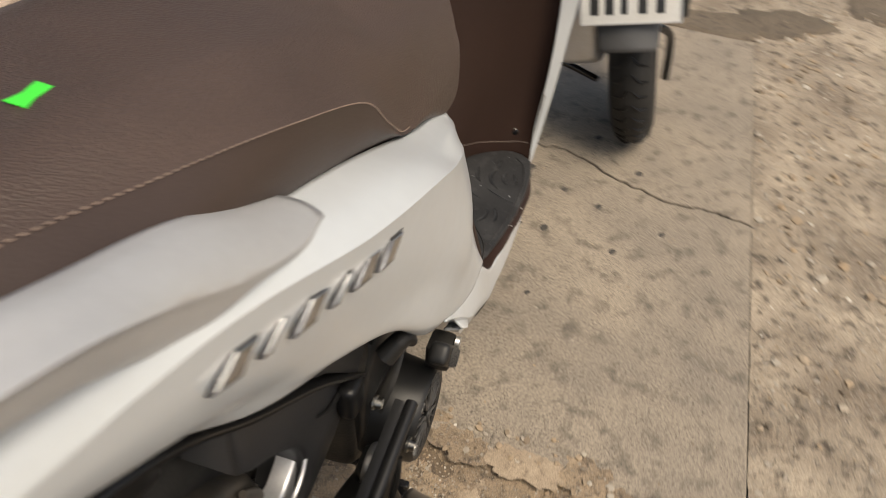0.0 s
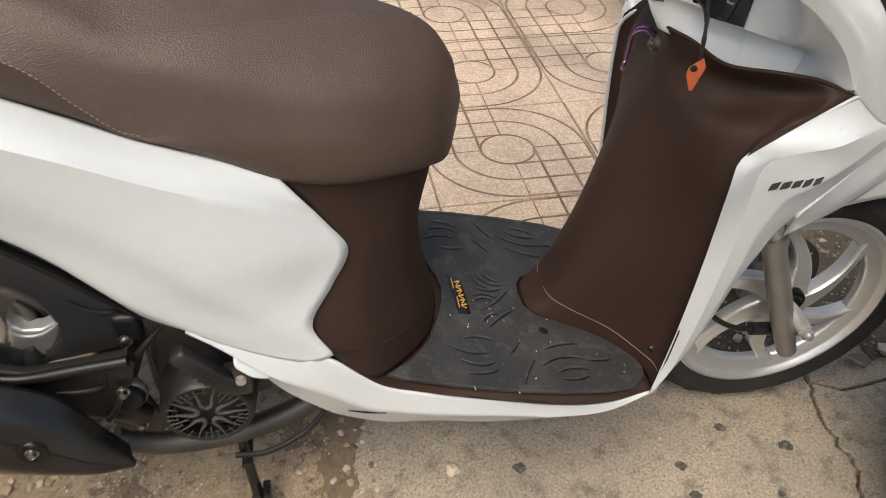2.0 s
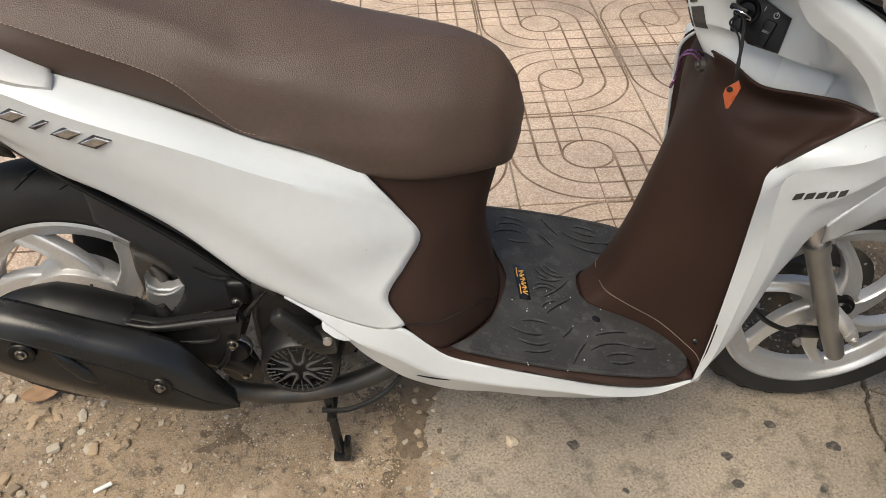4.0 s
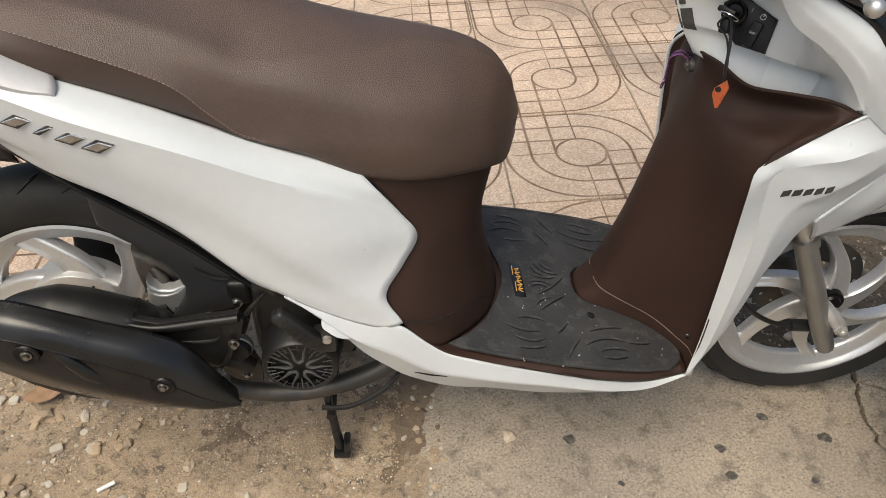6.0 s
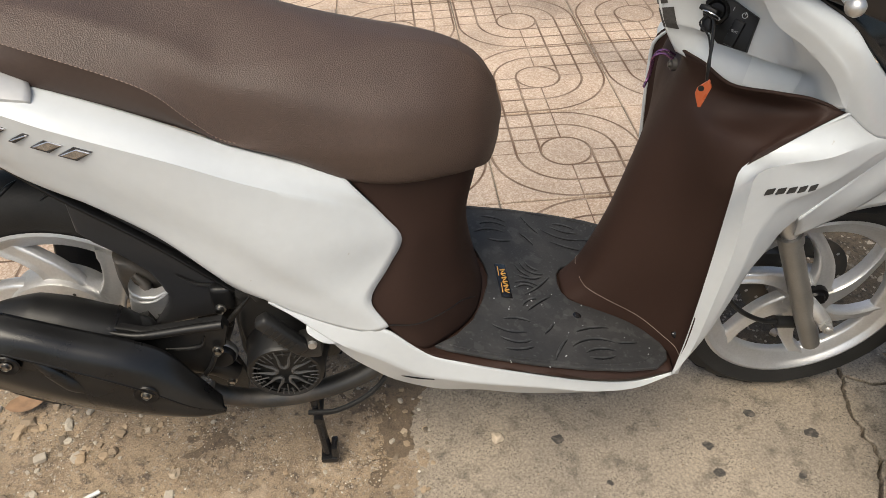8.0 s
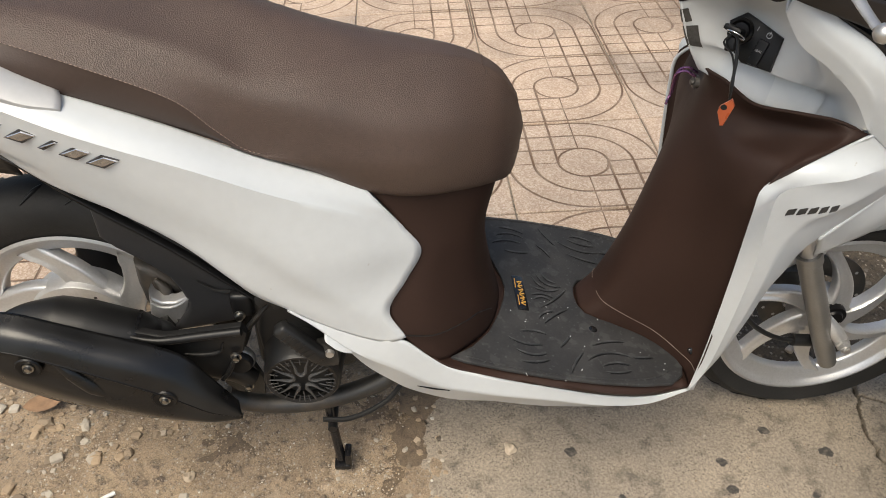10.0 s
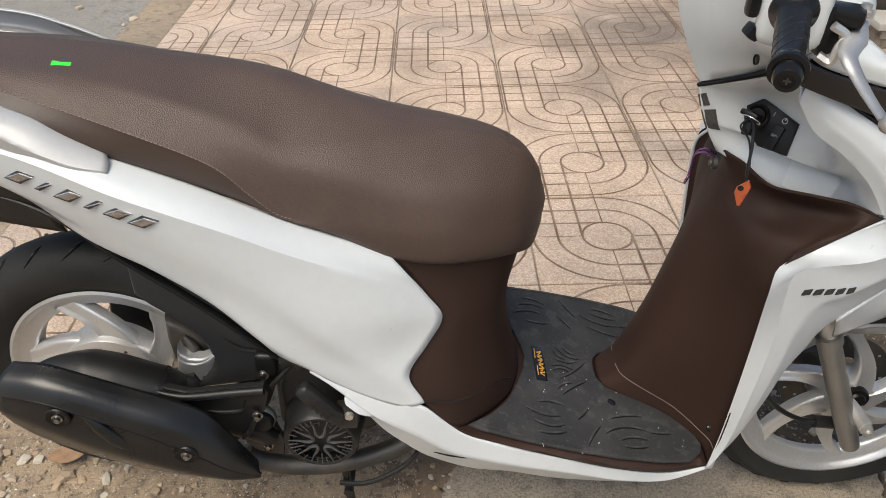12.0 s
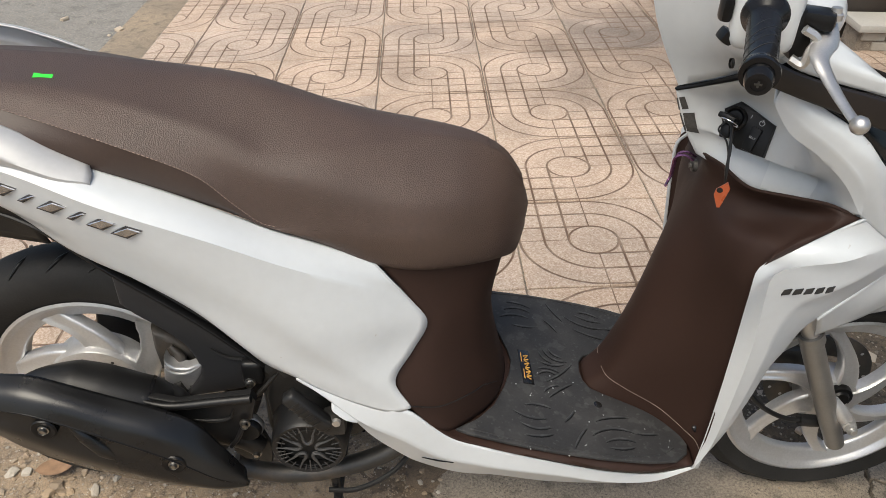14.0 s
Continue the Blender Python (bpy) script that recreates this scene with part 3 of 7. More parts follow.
for at, r in (((-1.222, 2.74, -0.121), 0.022), ((-0.90, 2.566, -0.102), 0.020), ((-0.92, 2.49, -0.100), 0.011)):
    single("pebble", blob((at[0], at[1], at[2] + 0.3 * r), r, 0.55, int(r * 1000), 2, 1.0), PEBBLE, "pale stone lying on the road edge", "pebble")

# ---- the white scooter ----
bike = thing("scooter", "white motor scooter with brown seat, standing on its centre stand", "scooter", (0.6, YC, 0))


def both(name, shape, mat, parent, label="", **kw):
    part(name, shape, mat, parent, label, **kw)
    part(name, flipped(shape), mat, parent, label, **kw)


def across(rows, narrow=0.15, drop=0.22):
    """Rows that run from the right edge to the middle, carried on to the left edge."""
    return [list(r) + [other_side(*p, narrow, drop) for p in reversed(r[:-1] if abs(r[-1][1] - YC) < 1e-6 else r)] for r in rows]


def side(y):
    """Turns a flat outline (x, z) to stand upright, its face to the scooter's right."""
    return Matrix(((1, 0, 0, 0), (0, 0, -1, y), (0, 1, 0, 0), (0, 0, 0, 1)))


# side panels
PANEL = [
    [(-0.33, -0.09, 0.81), (-0.15, -0.13, 0.81), (0.0, -0.145, 0.795), (0.119, -0.15, 0.759), (0.224, -0.152, 0.721), (0.333, -0.153, 0.674), (0.415, -0.153, 0.642), (0.466, -0.153, 0.618)],
    [(-0.33, -0.11, 0.79), (-0.15, -0.15, 0.792), (0.02, -0.178, 0.772), (0.15, -0.200, 0.730), (0.273, -0.205, 0.686), (0.35, -0.198, 0.648), (0.43, -0.182, 0.608), (0.510, -0.153, 0.56)],
    [(-0.33, -0.105, 0.788), (-0.15, -0.147, 0.786), (0.02, -0.173, 0.735), (0.15, -0.193, 0.683), (0.27, -0.203, 0.62), (0.36, -0.205, 0.57), (0.45, -0.19, 0.54), (0.534, -0.155, 0.52)],
    [(-0.33, -0.095, 0.785), (-0.15, -0.14, 0.780), (0.02, -0.165, 0.708), (0.135, -0.182, 0.652), (0.25, -0.195, 0.585), (0.35, -0.204, 0.525), (0.43, -0.196, 0.495), (0.514, -0.172, 0.482)],
    [(-0.33, -0.085, 0.782), (-0.15, -0.13, 0.775), (0.0, -0.15, 0.703), (0.12, -0.172, 0.632), (0.22, -0.186, 0.572), (0.32, -0.2, 0.49), (0.41, -0.201, 0.452), (0.490, -0.19, 0.442)],
    [(-0.33, -0.07, 0.778), (-0.12, -0.118, 0.763), (-0.02, -0.132, 0.712), (0.075, -0.158, 0.642), (0.18, -0.175, 0.592), (0.25, -0.18, 0.538), (0.305, -0.19, 0.478), (0.354, -0.198, 0.453), (0.42, -0.2, 0.412), (0.484, -0.2, 0.386), (0.512, -0.2, 0.396)],
]
band = [[((a[0] + b[0]) / 2, (a[1] + b[1]) / 2 - 0.004, (a[2] + b[2]) / 2 + 0.003) for a, b in zip(PANEL[0], PANEL[1])]]
panel = np.concatenate([loft([PANEL[0], band[0], PANEL[1]], 70, 14)[:-1], loft(PANEL[1:], 70, 34)])
# a soft fold runs down to the foot of the panel, sharper on its lower side
along = (panel[..., 0] - 0.30) * 0.716 - (panel[..., 2] - 0.602) * 0.698
above = (panel[..., 0] - 0.30) * 0.698 + (panel[..., 2] - 0.602) * 0.716
swell = np.clip((along - 0.01) / 0.10, 0, 1) * np.clip((0.285 - along) / 0.06, 0, 1)
panel[..., 1] -= 0.0048 * swell * np.exp(-((above / np.where(above < 0, 0.020, 0.042)) ** 2))
both("side_panel", sheet(panel), WHITE, bike, "white painted side panel", solid=0.003)
SKIRT = [
    [(0.354, -0.197, 0.453), (0.393, -0.199, 0.427), (0.456, -0.199, 0.396), (0.506, -0.199, 0.39), (0.546, -0.2, 0.353), (0.58, -0.2, 0.326), (0.641, -0.2, 0.304), (0.729, -0.2, 0.277), (0.821, -0.195, 0.248), (0.897, -0.185, 0.231), (0.956, -0.178, 0.241)],
    [(0.355, -0.2, 0.452), (0.393, -0.204, 0.42), (0.445, -0.207, 0.37), (0.50, -0.207, 0.335), (0.555, -0.206, 0.295), (0.60, -0.205, 0.28), (0.66, -0.205, 0.265), (0.735, -0.203, 0.25), (0.82, -0.198, 0.228), (0.895, -0.188, 0.217), (0.957, -0.18, 0.238)],
    [(0.355, -0.198, 0.451), (0.392, -0.199, 0.413), (0.423, -0.198, 0.377), (0.454, -0.192, 0.327), (0.487, -0.187, 0.289), (0.522, -0.182, 0.256), (0.585, -0.175, 0.222), (0.649, -0.172, 0.211), (0.741, -0.175, 0.199), (0.878, -0.175, 0.198), (0.956, -0.177, 0.236)],
    [(0.37, -0.14, 0.44), (0.40, -0.14, 0.40), (0.43, -0.14, 0.36), (0.46, -0.13, 0.32), (0.49, -0.12, 0.28), (0.53, -0.10, 0.24), (0.585, -0.08, 0.21), (0.65, -0.08, 0.20), (0.74, -0.08, 0.19), (0.878, -0.09, 0.19), (0.945, -0.12, 0.23)],
]
skirt = np.concatenate([loft(SKIRT[:2], 60, 8)[:-1], loft(SKIRT[1:3], 60, 10)[:-1], loft(SKIRT[2:], 60, 6)])
both("side_skirt", sheet(skirt), WHITE, bike, "white painted lower side skirt", solid=0.003)
both("skirt_slot", tube([(0.528, -0.1955, 0.2825), (0.552, -0.1995, 0.281), (0.577, -0.2030, 0.2795)], [0.0005, 0.0020, 0.0005], 6, 14), DEEP_BLACK, bike, "narrow dark slot in the skirt")
both("skirt_slot", moved(rbox((0.048, 0.002, 0.004), 0.001), Matrix.Translation((0.55, -0.1865, 0.2705)) @ Matrix.Rotation(radians(12), 4, "Y")), BLACK, bike)
both("jacking_lug", sheet(loft([[(0.40, -0.197, 0.408), (0.42, -0.199, 0.392), (0.44, -0.197, 0.374)], [(0.400, -0.206, 0.398), (0.418, -0.209, 0.382), (0.438, -0.204, 0.370)], [(0.404, -0.203, 0.388), (0.42, -0.204, 0.375), (0.436, -0.201, 0.366)], [(0.405, -0.185, 0.378), (0.42, -0.185, 0.368), (0.435, -0.185, 0.36)]], 12, 12)), WHITE, bike, solid=0.003)

# seat
SX = [-0.30, -0.18, -0.05, 0.06, 0.16, 0.25, 0.295, 0.333, 0.40, 0.466, 0.53, 0.59, 0.635, 0.662]
WB = [0.06, 0.11, 0.13, 0.135, 0.137, 0.137, 0.1375, 0.138, 0.138, 0.138, 0.130, 0.103, 0.072, 0.034]
ZB = [0.80, 0.795, 0.79, 0.775, 0.745, 0.711, 0.692, 0.674, 0.648, 0.618, 0.605, 0.596, 0.588, 0.578]
WS = [0.05, 0.078, 0.098, 0.122, 0.137, 0.140, 0.141, 0.1415, 0.142, 0.139, 0.130, 0.105, 0.074, 0.036]
ZS = [0.82, 0.835, 0.836, 0.816, 0.788, 0.750, 0.708, 0.679, 0.672, 0.662, 0.655, 0.645, 0.638, 0.625]
W2 = [0.03, 0.058, 0.082, 0.102, 0.114, 0.121, 0.125, 0.128, 0.124, 0.118, 0.108, 0.088, 0.06, 0.026]
Z2 = [0.83, 0.840, 0.840, 0.831, 0.807, 0.776, 0.756, 0.737, 0.729, 0.714, 0.703, 0.694, 0.678, 0.653]
# the flat top ends in a soft edge that runs inwards towards the nose
WE = [0.02, 0.042, 0.070, 0.082, 0.094, 0.104, 0.109, 0.116, 0.097, 0.066, 0.040, 0.024, 0.020, 0.012]
ZE = [0.833, 0.8425, 0.8445, 0.8385, 0.820, 0.794, 0.776, 0.756, 0.7555, 0.7545, 0.749, 0.7385, 0.712, 0.674]
ZC = [0.835, 0.845, 0.848, 0.845, 0.836, 0.825, 0.817, 0.806, 0.784, 0.768, 0.756, 0.743, 0.719, 0.682]


def seat_rows(k):
    """One control row along the seat for the k-th line round its section."""
    w = [WB, WS, W2, [0.03] * 14, [0] * 14, WE][k]
    z = [ZB, ZS, Z2, [c - 0.003 for c in ZC], ZC, ZE][k]
    w = [min(a, 0.8 * b) for a, b in zip(w, WE)] if k == 3 else w
    nose = [(0.676, YC, 0.600), (0.678, YC, 0.628), (0.674, YC, 0.645), (0.668, YC, 0.663), (0.668, YC, 0.665), (0.671, YC, 0.654)][k]
    rows = [(SX[i], YC - w[i], z[i]) for i in range(14)]
    return rows + [nose]


tuck = [(x, y * 0.9 + YC * 0.1, z - 0.012) for x, y, z in seat_rows(0)]
lower = loft([tuck, seat_rows(0), [((a[0] + b[0]) / 2, min(a[1], b[1]) - 0.002, (a[2] + b[2]) / 2) for a, b in zip(seat_rows(0), seat_rows(1))], seat_rows(1)], 80, 12)
upper = np.concatenate([loft([seat_rows(1), seat_rows(2), seat_rows(5)], 80, 13)[:-1], loft([seat_rows(5), seat_rows(3), seat_rows(4)], 80, 10)])
cut = int(np.argmin(np.abs(upper[0][:, 0] - 0.345)))
front_low, rear_low = sheet(lower[:, cut:]), sheet(lower[:, : cut + 1])
full_up = join(sheet(upper), flipped(sheet(upper)), front_low, flipped(front_low))
seat = part("seat", full_up, LEATHER, bike, "grained dark brown vinyl seat cushion", angle=70)
both("seat_side", rear_low, LEATHER_SIDE, seat, "smooth brown vinyl seat side band", angle=70)
seam = upper[0][: cut + 1]
stitches = []
for a, b in zip(cr(seam, 260)[:-1:2], cr(seam, 260)[1::2]):
    d = Vector(b) - Vector(a)
    if a[0] < 0.345:
        stitches.append(moved(rbox((d.length * 1.2, 0.0009, 0.0010), 0.0003, None, 1), Matrix.Translation((Vector(a) + Vector(b)) / 2 + Vector((0, -0.0006, 0.0008))) @ d.to_track_quat("X", "Z").to_matrix().to_4x4()))
k1 = int(np.argmin(np.abs(upper[-1][:, 0] - 0.612)))
ring = upper[len(upper) // 2 :, k1]
both("seat_seam", tube([(x + 0.0003, y - 0.0002, z + 0.0002) for x, y, z in ring], 0.0007, 6, 40), LEATHER_SIDE, seat)
part("stitching", join(*stitches), THREAD, seat, "pale brown stitching along the seat edge")
single("sticker", moved(slab([(-0.011, -0.005), (-0.002, -0.0035), (0.011, -0.004), (0.011, 0.004), (-0.001, 0.003), (-0.011, 0.005)], 0.0006), Matrix.Translation((0.0660, -0.0760, 0.8400)) @ Matrix.Rotation(radians(10), 4, "X") @ Matrix.Rotation(radians(8), 4, "Y") @ Matrix.Rotation(0.12, 4, "Z")), GREEN, "small bright green sticker on the seat", "sticker")

# brown cover below the seat
under = loft(across([
    [(0.466, -0.149, 0.62), (0.53, -0.135, 0.607), (0.59, -0.103, 0.598), (0.632, -0.065, 0.59), (0.655, YC, 0.585)],
    [(0.507, -0.150, 0.562), (0.55, -0.133, 0.555), (0.60, -0.10, 0.545), (0.632, -0.06, 0.54), (0.645, YC, 0.535)],
    [(0.530, -0.152, 0.521), (0.565, -0.137, 0.51), (0.605, -0.10, 0.50), (0.626, -0.06, 0.49), (0.636, YC, 0.482)],
    [(0.510, -0.170, 0.482), (0.553, -0.155, 0.473), (0.604, -0.11, 0.462), (0.628, -0.06, 0.455), (0.635, YC, 0.448)],
    [(0.488, -0.187, 0.442), (0.548, -0.172, 0.432), (0.607, -0.12, 0.42), (0.635, -0.06, 0.412), (0.642, YC, 0.405)],
    [(0.510, -0.197, 0.396), (0.56, -0.183, 0.375), (0.618, -0.135, 0.362), (0.648, -0.07, 0.355), (0.654, YC, 0.35)],
    [(0.548, -0.199, 0.352), (0.575, -0.184, 0.333), (0.632, -0.124, 0.318), (0.656, -0.075, 0.312), (0.666, YC, 0.310)],
]), 60, 36)
cover = part("seat_base_cover", sheet(under), BROWN, bike, "dark brown plastic cover below the seat", solid=0.003)
both("cover_joint", tube([(0.512, -0.1985, 0.398), (0.555, -0.1885, 0.388), (0.60, -0.158, 0.383), (0.618, -0.137, 0.377), (0.628, -0.118, 0.362), (0.645, -0.096, 0.345)], 0.0009, 6, 30), BLACK, cover)


# floorboard
tray = loft(across([
    [(0.546, -0.1985, 0.353), (0.546, -0.19, 0.350), (0.55, -0.15, 0.345), (0.60, YC, 0.322)],
    [(0.585, -0.1985, 0.326), (0.585, -0.194, 0.325), (0.60, -0.15, 0.321), (0.64, YC, 0.313)],
    [(0.641, -0.1985, 0.304), (0.641, -0.199, 0.309), (0.66, -0.15, 0.309), (0.68, YC, 0.305)],
    [(0.729, -0.1985, 0.277), (0.729, -0.203, 0.293), (0.74, -0.15, 0.293), (0.75, YC, 0.291)],
    [(0.821, -0.194, 0.249), (0.82, -0.203, 0.272), (0.83, -0.15, 0.275), (0.83, YC, 0.275)],
    [(0.897, -0.184, 0.233), (0.893, -0.190, 0.255), (0.89, -0.14, 0.263), (0.89, YC, 0.263)],
    [(0.956, -0.177, 0.241), (0.955, -0.173, 0.249), (0.955, -0.13, 0.25), (0.955, YC, 0.25)],
]), 60, 40)
board = part("floorboard", sheet(tray), BROWN, bike, "dark brown plastic footboard", solid=0.003)
half = [(0.676, YC), (0.672, -0.04), (0.660, -0.078), (0.640, -0.122), (0.612, -0.156), (0.578, -0.182), (0.60, -0.188), (0.66, -0.195), (0.73, -0.2), (0.81, -0.2), (0.878, -0.195), (0.925, -0.185), (0.947, -0.166), (0.952, -0.148), (0.943, -0.124), (0.926, -0.108), (0.90, -0.09), (0.865, -0.072), (0.83, -0.063), (0.808, -0.053), (0.798, -0.037), (0.795, YC)]
outline = half + [(x, 2 * YC - y) for x, y in reversed(half[1:-1])]
FLOOR = Matrix(((1, 0, 0, 0), (0, 1, 0, 0), (-0.2, 0, 1, 0.33 + 0.2 * 0.57 + 0.0045), (0, 0, 0, 1)))
mat_shape = moved(slab(outline, 0.005, 0.0018), FLOOR)
mat_ob = single("floor_mat", mat_shape, RUBBER, "black moulded rubber mat on the scooter's footboard", "rubber mat", smooth=False)


def feather(x, y, ang, length, sag, w, dy=0.0):
    """A raised curved rib, thin at both ends."""
    pts = []
    for s in np.linspace(-0.5, 0.5, 7):
        off = sag * length * (1 - 4 * s * s)
        pts.append((x + length * s * math.cos(ang) - off * math.sin(ang), y + dy + length * s * math.sin(ang) + off * math.cos(ang), 0.0002))
    return moved(tube(pts, [0.0003, w, w, w, 0.0003], 6, 16), FLOOR)


g = random.Random(11)
WING = [(0.712, 0.097, -0.02, 0.043, 0.08), (0.697, 0.116, -0.16, 0.055, -0.13), (0.705, 0.136, -0.03, 0.050, -0.16), (0.709, 0.154, 0.18, 0.046, -0.09), (0.763, 0.107, 0.93, 0.036, -0.05), (0.775, 0.150, 1.03, 0.051, 0.04),
        (0.834, 0.102, 0.27, 0.061, 0.06), (0.831, 0.133, 0.22, 0.076, 0.14), (0.887, 0.122, 0.12, 0.038, -0.05), (0.839, 0.147, 0.18, 0.051, 0.11), (0.840, 0.157, 0.18, 0.044, -0.09)]
FAN = [(0.738, 0.005, -0.86, 0.035, -0.14), (0.755, 0.014, -0.54, 0.048, -0.25), (0.756, 0.019, -0.72, 0.029, -0.19), (0.748, -0.006, 0.03, 0.044, -0.16), (0.741, -0.028, -0.11, 0.041, 0.15), (0.738, -0.038, 0.01, 0.034, 0.26), (0.758, -0.028, 0.78, 0.070, -0.05), (0.740, -0.069, 0.61, 0.034, 0.13), (0.755, -0.070, 0.71, 0.059, 0.03)]
CURVES = [(x, YC - y, a, ln, s) for x, y, a, ln, s in WING] + [(x - 0.006, YC + 0.97 * y, -a, ln, -s) for x, y, a, ln, s in WING] + FAN
for c in CURVES:
    rib = part("rib", feather(*c, 0.0022), WORN_RUBBER, mat_ob, "raised worn rib")
    # a thin black strip beside each rib paints in the shade of its edge
    part("dark_line", feather(*c, 0.0012, -0.0024), DEEP_BLACK, rib, "black strip standing for the shaded edge of the rib")
for sgn in (-1, 1):
    part("mat_rim", moved(tube([(0.60, YC + sgn * 0.163, 0.0005), (0.66, YC + sgn * 0.172, 0.0005), (0.75, YC + sgn * 0.178, 0.0005), (0.84, YC + sgn * 0.174, 0.0005), (0.90, YC + sgn * 0.162, 0.0005), (0.925, YC + sgn * 0.145, 0.0005)], 0.0014, 6, 40), FLOOR), RUBBER, mat_ob)
part("stud", moved(lathe([(0, 0.0012), (0.005, 0.0012), (0.007, 0)], (0.815, -0.089, 0), 16, "z"), FLOOR), BLACK_GLOSS, mat_ob)
dust = []
for k in range(26):
    x = g.uniform(0.68, 0.93)
    y = YC - g.uniform(0.02, 0.19 - 0.5 * max(0, x - 0.86))
    dust.append(moved(rbox((g.uniform(0.0006, 0.0018), g.uniform(0.0006, 0.0014), 0.001), 0), FLOOR @ Matrix.Translation((x, y, 0.0006)) @ Matrix.Rotation(g.uniform(0, 3), 4, "Z")))
tagged(part("dust_speck", join(*dust), WHITE_MATT, mat_ob, "pale specks of dust and grit", smooth=False), "pale specks of dust and grit", kind="stuff")
badge = part("mat_badge", moved(slab([(0.690, 0.012), (0.7085, 0.012), (0.7115, -0.066), (0.693, -0.066)], 0.002, 0.0006), FLOOR @ Matrix.Translation((0, 0, 0.0018))), BLACK_GLOSS, mat_ob, "black badge with worn yellow lettering")
marks = []
for k in range(6):
    y = -0.002 - 0.0095 * k
    marks.append(moved(rbox((0.0088, 0.0024, 0.0005), 0, Matrix.Rotation(0.35, 4, "Z")), FLOOR @ Matrix.Translation((0.702 + 0.0004 * k, y, 0.0021))))
    marks.append(moved(rbox((0.0075, 0.0016, 0.0005), 0, Matrix.Rotation(-0.5 if k % 2 else 0.9, 4, "Z")), FLOOR @ Matrix.Translation((0.702 + 0.0004 * k, y - 0.0045, 0.0021))))
marks.append(moved(rbox((0.0014, 0.022, 0.0005), 0), FLOOR @ Matrix.Translation((0.6945, -0.006, 0.0021))))
marks.append(moved(rbox((0.0014, 0.022, 0.0005), 0), FLOOR @ Matrix.Translation((0.6965, -0.045, 0.0021))))
part("badge_print", join(*marks), YELLOW, badge, "yellow print as plain bars", smooth=False)

# inner leg shield
inner = loft(across([
    [(0.957, -0.178, 0.24), (0.957, -0.168, 0.246), (0.955, -0.150, 0.250), (0.945, -0.131, 0.253), (0.904, -0.092, 0.262), (0.84, -0.066, 0.275), (0.806, -0.048, 0.281), (0.800, YC, 0.282)],
    [(0.961, -0.180, 0.300), (0.965, -0.172, 0.301), (0.964, -0.155, 0.303), (0.950, -0.136, 0.306), (0.918, -0.100, 0.314), (0.868, -0.072, 0.322), (0.838, -0.050, 0.325), (0.832, YC, 0.325)],
    [(0.958, -0.187, 0.400), (0.966, -0.178, 0.401), (0.968, -0.163, 0.403), (0.957, -0.144, 0.405), (0.931, -0.110, 0.410), (0.893, -0.078, 0.415), (0.869, -0.048, 0.418), (0.860, YC, 0.42)],
    [(0.9555, -0.188, 0.540), (0.962, -0.182, 0.540), (0.966, -0.167, 0.540), (0.953, -0.143, 0.540), (0.934, -0.110, 0.540), (0.915, -0.080, 0.540), (0.895, -0.046, 0.540), (0.886, YC, 0.54)],
    [(0.9545, -0.185, 0.608), (0.961, -0.180, 0.606), (0.966, -0.168, 0.607), (0.951, -0.148, 0.607), (0.934, -0.110, 0.607), (0.925, -0.080, 0.609), (0.913, -0.046, 0.611), (0.908, YC, 0.612)],
    [(0.9585, -0.180, 0.636), (0.968, -0.176, 0.646), (0.976, -0.164, 0.655), (0.958, -0.140, 0.652), (0.940, -0.106, 0.645), (0.931, -0.078, 0.645), (0.922, -0.045, 0.648), (0.917, YC, 0.65)],
    [(0.985, -0.171, 0.650), (0.989, -0.172, 0.664), (0.998, -0.160, 0.668), (0.998, -0.142, 0.671), (0.972, -0.104, 0.663), (0.946, -0.077, 0.661), (0.926, -0.044, 0.662), (0.920, YC, 0.665)],
    [(1.0266, -0.169, 0.680), (1.030, -0.168, 0.687), (1.038, -0.158, 0.691), (1.032, -0.140, 0.691), (0.990, -0.103, 0.687), (0.956, -0.075, 0.684), (0.930, -0.042, 0.684), (0.923, YC, 0.690)],
    [(1.075, -0.161, 0.704), (1.063, -0.159, 0.708), (1.045, -0.153, 0.7135), (1.030, -0.148, 0.717), (0.990, -0.136, 0.719), (0.952, -0.100, 0.710), (0.930, -0.055, 0.716), (0.911, YC, 0.718)],
], -0.12, -0.08), 110, 70)


def turned(x, y, z):
    """The upper left of the shield stands a little nearer the rider."""
    return x - 0.009 * min(1.0, max(0.0, (y - 0.03) / 0.12)) * min(1.0, max(0.0, (z - 0.42) / 0.15)), y, z


inner = np.array([[turned(*p) for p in r] for r in inner])
shield = part("inner_leg_shield", sheet(inner), BROWN, bike, "dark brown plastic inner leg shield", solid=0.002, offset=0)
rim_line = inner[-1][2:56]
rim_tube = tube([tuple(p) for p in rim_line[::3]], 0.0022, 8, 60)
part("pocket_rim", rim_tube, BROWN, shield, "rounded brown pocket rim")
part("pocket_rim", flipped(rim_tube, -0.12, -0.08), BROWN, shield, "rounded brown pocket rim")
joint = []
for j in range(2, 52):
    col = inner[:, j]
    d = col[:, 2] - (0.2745 + 0.32 * np.maximum(0.0, 0.955 - col[:, 0]))
    i = int(np.argmax(d > 0))
    f = d[i - 1] / (d[i - 1] - d[i]) if i else 0
    joint.append(tuple(col[max(i - 1, 0)] * (1 - f) + col[i] * f + np.array((-0.0012, -0.0005, 0.0006))))
both("shield_joint", tube(joint[::4] + joint[-1:], 0.0006, 6, 70), JOINT_LINE, shield)
